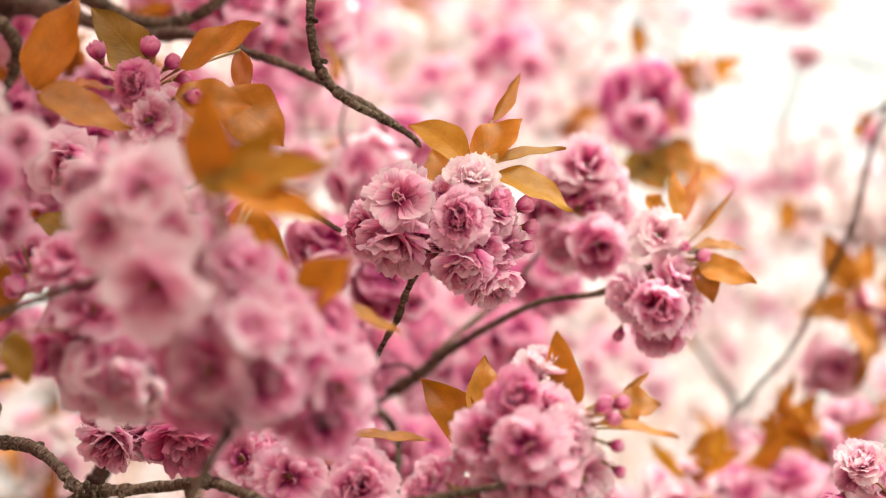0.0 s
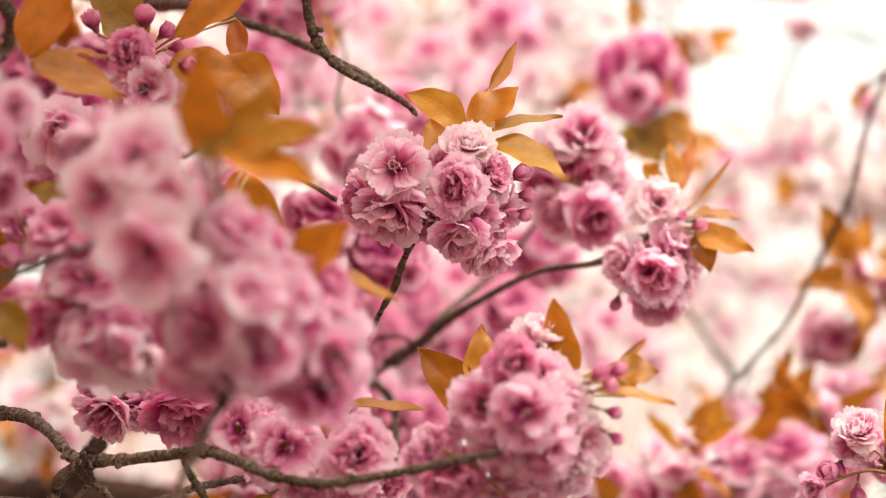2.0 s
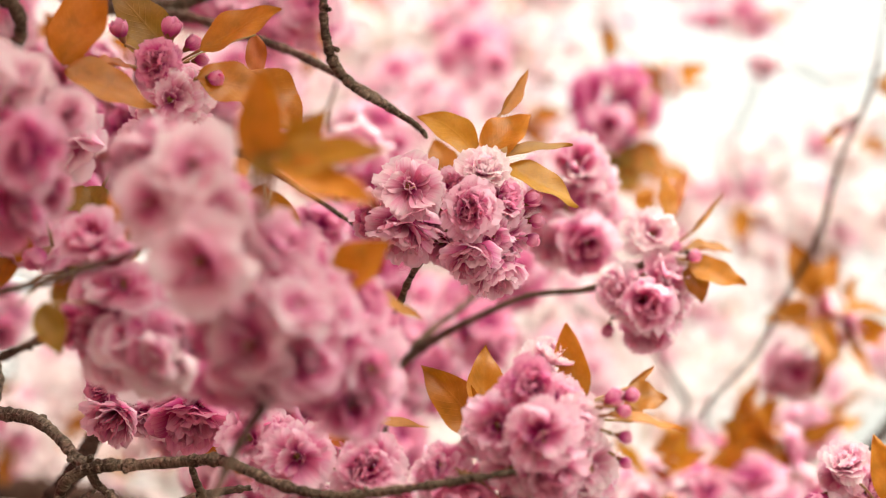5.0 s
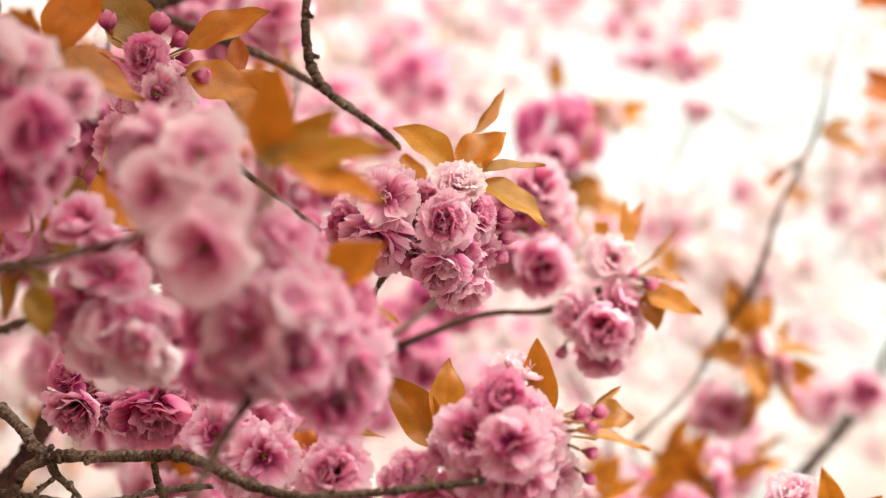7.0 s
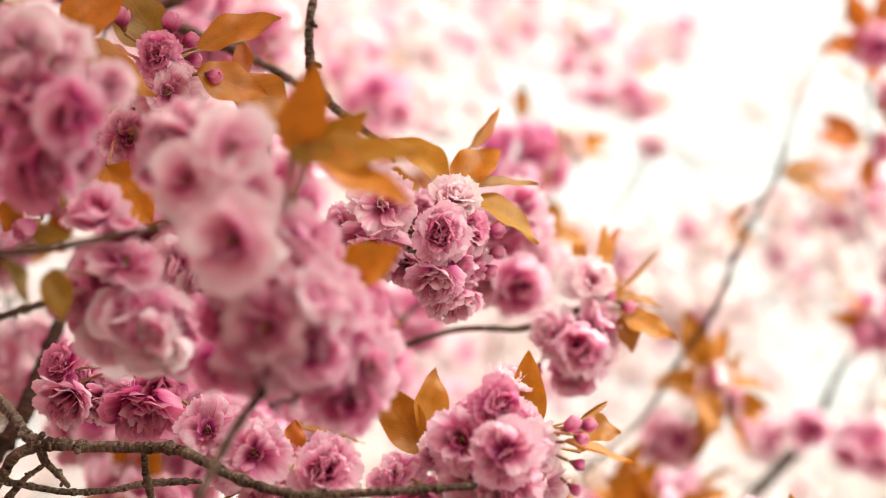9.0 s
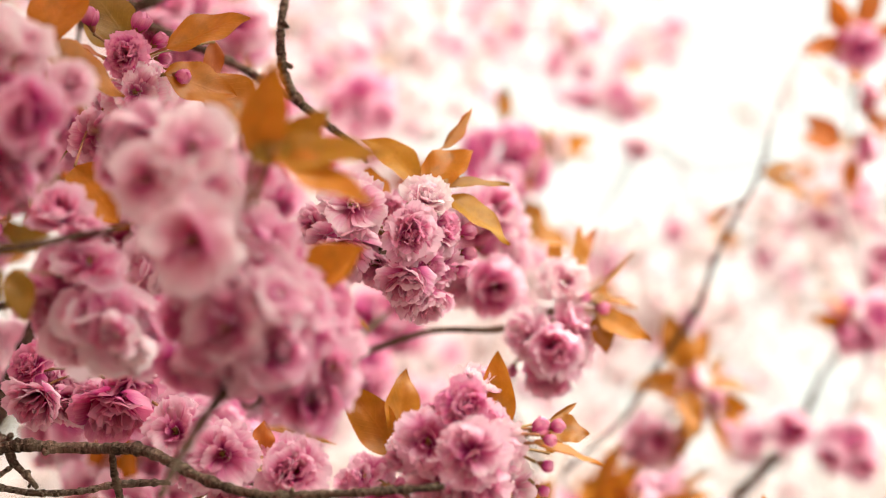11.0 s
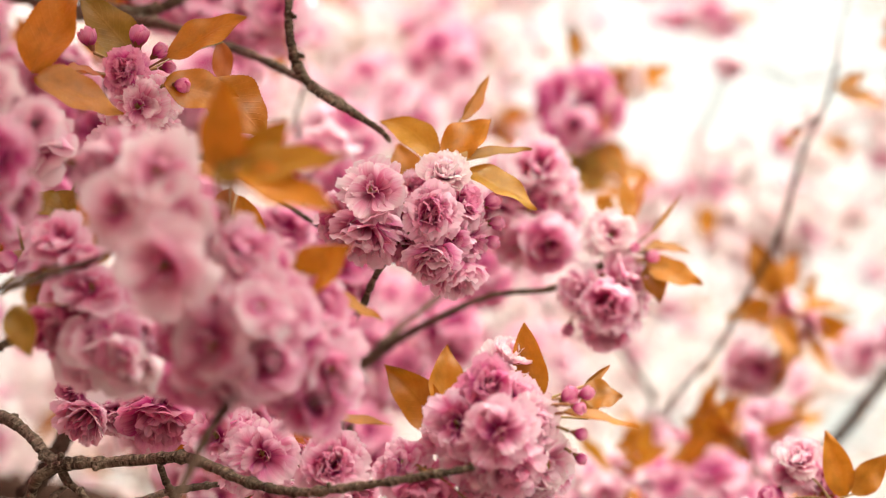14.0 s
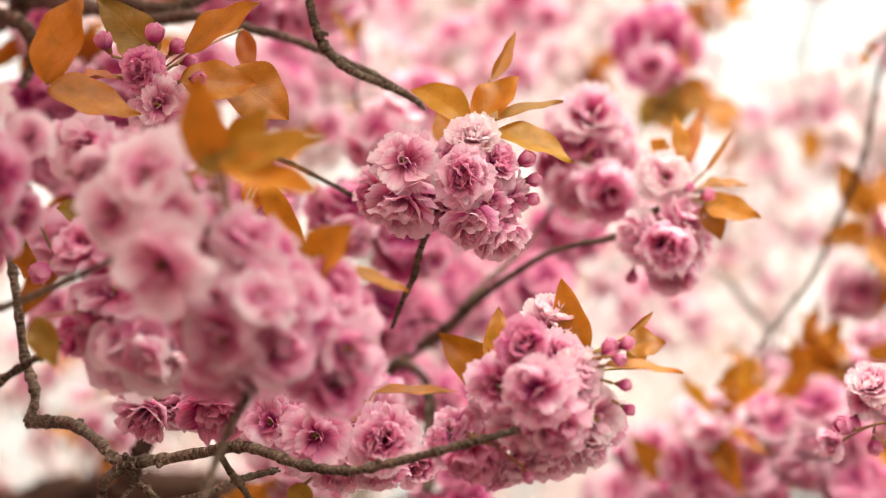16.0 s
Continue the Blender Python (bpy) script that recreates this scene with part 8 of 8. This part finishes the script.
twig(((-0.39, 2.20, 2.12), (-0.39, 2.20, 2.13), (-0.38, 2.19, 2.15), (-0.38, 2.19, 2.16)))
twig(((-0.38, 2.19, 2.16), (-0.38, 2.19, 2.18), (-0.38, 2.19, 2.21), (-0.38, 2.19, 2.23)))
twig(((-0.51, 2.14, 2.15), (-0.54, 2.16, 2.11), (-0.56, 2.17, 2.09), (-0.60, 2.16, 2.04)))
twig(((-0.60, 2.16, 2.04), (-0.61, 2.14, 2.03), (-0.62, 2.12, 2.02), (-0.64, 2.09, 2.00)))
twig(((-0.38, 2.19, 2.23), (-0.36, 2.18, 2.28), (-0.35, 2.17, 2.34), (-0.34, 2.15, 2.37)))
twig(((-0.60, 2.16, 2.04), (-0.63, 2.21, 2.07), (-0.67, 2.25, 2.07), (-0.69, 2.29, 2.07)))
twig(((-0.43, 2.16, 2.12), (-0.42, 2.11, 2.09), (-0.40, 2.06, 2.07), (-0.39, 2.04, 2.01)))
twig(((-0.31, 1.53, 2.11), (-0.33, 1.47, 2.12), (-0.31, 1.41, 2.13), (-0.31, 1.35, 2.15)))
twig(((-0.51, 2.14, 2.15), (-0.52, 2.21, 2.14), (-0.51, 2.28, 2.16), (-0.53, 2.33, 2.17)))
twig(((-0.61, 1.84, 2.08), (-0.68, 1.84, 2.12), (-0.73, 1.86, 2.12), (-0.78, 1.84, 2.18)))
twig(((-0.62, 2.03, 2.24), (-0.70, 2.10, 2.23), (-0.70, 2.16, 2.30), (-0.74, 2.23, 2.31)))
twig(((-0.53, 2.33, 2.17), (-0.47, 2.40, 2.24), (-0.40, 2.42, 2.29), (-0.37, 2.45, 2.32)))
twig(((-0.38, 2.19, 2.23), (-0.29, 2.22, 2.23), (-0.25, 2.28, 2.22), (-0.16, 2.31, 2.28)))
twig(((-0.16, 2.31, 2.28), (-0.13, 2.30, 2.30), (-0.10, 2.30, 2.31), (-0.08, 2.30, 2.32)))
twig(((-0.37, 2.45, 2.32), (-0.49, 2.51, 2.30), (-0.55, 2.57, 2.26), (-0.58, 2.60, 2.23)))
twig(((-0.58, 2.60, 2.23), (-0.62, 2.58, 2.22), (-0.66, 2.59, 2.19), (-0.70, 2.58, 2.19)))
twig(((-0.58, 2.60, 2.23), (-0.59, 2.68, 2.24), (-0.61, 2.71, 2.23), (-0.64, 2.77, 2.23)))
twig(((-0.64, 2.77, 2.23), (-0.60, 2.80, 2.23), (-0.56, 2.83, 2.18), (-0.53, 2.86, 2.15)))
twig(((1.16, 2.45, 2.78), (1.19, 2.56, 2.80), (1.25, 2.65, 2.75), (1.30, 2.74, 2.77)))
twig(((0.68, 2.94, 3.29), (0.77, 2.99, 3.37), (0.87, 3.06, 3.34), (0.93, 3.12, 3.40)))
twig(((0.93, 3.12, 3.40), (0.93, 3.13, 3.40), (0.93, 3.13, 3.39), (0.93, 3.14, 3.39)))
twig(((1.10, 3.59, 2.52), (1.13, 3.63, 2.35), (1.04, 3.59, 2.28), (1.03, 3.68, 2.15)))
twig(((1.30, 4.00, 2.88), (1.39, 4.16, 3.01), (1.41, 4.23, 3.04), (1.49, 4.31, 3.07)))
twig(((1.49, 4.31, 3.07), (1.57, 4.27, 3.16), (1.62, 4.28, 3.22), (1.66, 4.22, 3.28)))
twig(((1.66, 4.22, 3.28), (1.68, 4.22, 3.31), (1.70, 4.23, 3.35), (1.73, 4.24, 3.37)))
twig(((1.73, 4.24, 3.37), (1.76, 4.21, 3.38), (1.79, 4.15, 3.38), (1.80, 4.13, 3.38)))
twig(((1.73, 4.24, 3.37), (1.79, 4.28, 3.42), (1.78, 4.35, 3.52), (1.83, 4.43, 3.59)))
twig(((1.83, 4.43, 3.59), (1.84, 4.47, 3.65), (1.87, 4.48, 3.74), (1.89, 4.52, 3.83)))
twig(((1.49, 4.31, 3.07), (1.47, 4.31, 3.18), (1.39, 4.32, 3.29), (1.36, 4.30, 3.36)))
twig(((1.49, 4.31, 3.07), (1.54, 4.35, 3.02), (1.61, 4.49, 2.93), (1.63, 4.56, 2.86)))
twig(((1.63, 4.56, 2.86), (1.67, 4.55, 2.84), (1.71, 4.54, 2.83), (1.75, 4.52, 2.83)))
twig(((1.75, 4.52, 2.83), (1.73, 4.51, 2.78), (1.73, 4.44, 2.67), (1.73, 4.41, 2.66)))
twig(((1.73, 4.41, 2.66), (1.79, 4.35, 2.70), (1.87, 4.28, 2.72), (2.00, 4.25, 2.69)))
twig(((1.61, 3.64, 3.04), (1.58, 3.66, 3.22), (1.51, 3.64, 3.35), (1.47, 3.65, 3.45)))
twig(((0.99, 2.23, 2.67), (0.92, 2.16, 2.83), (0.75, 2.13, 2.99), (0.71, 2.11, 2.99)))

# ---- the tree that carries the branches, beyond the crown's edge ----
tree = new("cherry_tree", tube("trunk", [(-1.15, 1.25, -0.05, 0.15), (-1.12, 1.2, 0.5, 0.12), (-1.05, 1.1, 1.1, 0.105), (-1.0, 1.0, 1.55, 0.1)], BARK, 20, 14, 0.25))
tagged(tree, "old cherry tree trunk with dark ringed bark", "tree")
for pts in ([(-1.02, 1.02, 1.5, 0.06), (-0.9, 0.75, 1.72, 0.04), (-0.75, 0.4, 1.76, 0.022), (-0.52, 0.1, 1.79, 0.009)],
            [(-1.02, 1.02, 1.5, 0.06), (-0.9, 0.8, 1.95, 0.045), (-0.6, 0.45, 2.2, 0.03), (-0.4, 0.25, 2.2, 0.014)]
            ):
    part("limb", tube("limb", pts, BARK, 14, 12, 0.25), tree)


def tufts(centres, rng, petals=PETAL_MID, size=1.0, leafy=1.0):
    """Blossom and leaf tufts at the given places, in one mesh."""
    verts, uvs, faces, mats = [], [], [], []
    for c in centres:
        for k in range(5):
            n = rng.normal(0, 1, 3)
            a = np.cross(n, rng.normal(0, 1, 3))
            a /= np.linalg.norm(a)
            b = np.cross(n, a)
            b /= np.linalg.norm(b)
            o, r = c + rng.normal(0, 0.035, 3), rng.uniform(0.03, 0.055) * size
            s = len(verts)
            verts += [o - a * r, o + b * r * 0.8, o + a * r, o - b * r * 0.8]
            uvs += [(0.5, 0.1), (0.1, 0.6), (0.5, 1.0), (0.9, 0.6)]
            faces.append((s, s + 1, s + 2, s + 3))
            mats.append(0 if k < 4 or rng.uniform() > leafy else 1)
    return mesh_from("crown", verts, faces, uvs, [petals, LEAF_AMBER], mats)


# the first tree's crown, unseen and added as shade: over the branches and out to its far side
rng = np.random.default_rng(77)
places = []
while len(places) < 3600:
    px, py = rng.uniform(-3.1, 0.4), rng.uniform(-2.0, 2.9)
    over = max(2.0 + 0.43 * (py + 1.4), 2.25)
    edge = -0.45 - 0.25 * (py + 1.33)
    low = over if px > edge else 1.35
    pz = rng.uniform(low, over + 0.9)
    reach = ((px + 1.3) / 1.75) ** 2 + ((py - 0.4) / 2.45) ** 2 + ((pz - 2.2) / 1.25) ** 2
    if reach + 0.5 * noise.noise(Vector((px, py, pz)) * 1.3) < 1 and noise.noise(Vector((px, py, pz)) * 2.2) > -0.15:
        places.append(np.array([px, py, pz]))
tagged(part("crown", tufts(places, rng), tree), "dense pink blossom with young amber leaves, for shade or backdrop", kind="stuff")


def shade_or_backdrop_tree(at, height, spread, seed, petals=PETAL_MID, count=2600, size=1.0, gaps=-1.0):
    """A cherry tree in full bloom: an unseen one for shade, or the backdrop."""
    rng = np.random.default_rng(seed)
    x, y = at
    fork = height * 0.36
    t = new("cherry_tree", tube("trunk", [(x, y, -0.05, 0.19), (x + 0.03, y, 0.4, 0.14), (x - 0.04, y + 0.03, fork * 0.7, 0.12), (x, y, fork, 0.11)], BARK, 16, 8, 0.3, seed))
    tagged(t, "cherry tree in full pink bloom, put there for shade or as backdrop", "tree", "cherry trees")
    for k in range(7):
        a = 0.9 * k + rng.uniform(-0.2, 0.2)
        out = spread * rng.uniform(0.55, 0.85)
        tip = (x + out * math.cos(a), y + out * math.sin(a), height * rng.uniform(0.6, 0.9))
        mid = (x + out * 0.4 * math.cos(a + 0.2), y + out * 0.4 * math.sin(a + 0.2), (fork + tip[2]) * 0.5 + 0.1)
        part("limb", tube("limb", [(x, y, fork - 0.05, 0.07), (*mid, 0.045), (*tip, 0.012)], BARK, 10, 8, 0.3, seed + k), t)
    places = []
    for _ in range(count):
        way = rng.normal(0, 1, 3)
        way /= np.linalg.norm(way)
        rad = rng.uniform(0.55, 1.0) ** 0.5
        lump = 1 + 0.28 * noise.noise(Vector(way) * 2.3 + Vector((seed, 0, 0)))
        spot = np.array([x, y, height * 0.68]) + way * rad * lump * np.array([spread, spread, height * 0.36])
        if noise.noise(Vector(spot) * 3.0 + Vector((0, 0, seed))) > gaps:
            places.append(spot)
    crown = part("crown", tufts(places, rng, petals, size, 1.0 if petals is PETAL_MID else 0.35), t)
    tagged(crown, "dense pink blossom with young amber leaves, for shade or backdrop", kind="stuff")


# unseen trees behind and to the left, added to keep skylight off the blossom
shade_or_backdrop_tree((-1.9, -4.6), 4.6, 2.1, 1)
shade_or_backdrop_tree((1.6, -5.4), 5.0, 2.2, 2)
shade_or_backdrop_tree((-4.6, -1.6), 4.8, 2.2, 3)
shade_or_backdrop_tree((-5.2, 2.6), 4.6, 2.0, 4)
# the row of trees that closes the view, glare put into their pale petals
shade_or_backdrop_tree((-1.0, 6.4), 4.7, 1.9, 5, PETAL_GLARE, 9000, 0.8, 0.14)
shade_or_backdrop_tree((4.1, 6.4), 4.4, 1.5, 6, PETAL_GLARE, 5200, 0.8, 0.14)
shade_or_backdrop_tree((2.1, 9.2), 3.5, 1.9, 7, PETAL_GLARE, 4000, 0.85, 0.14)
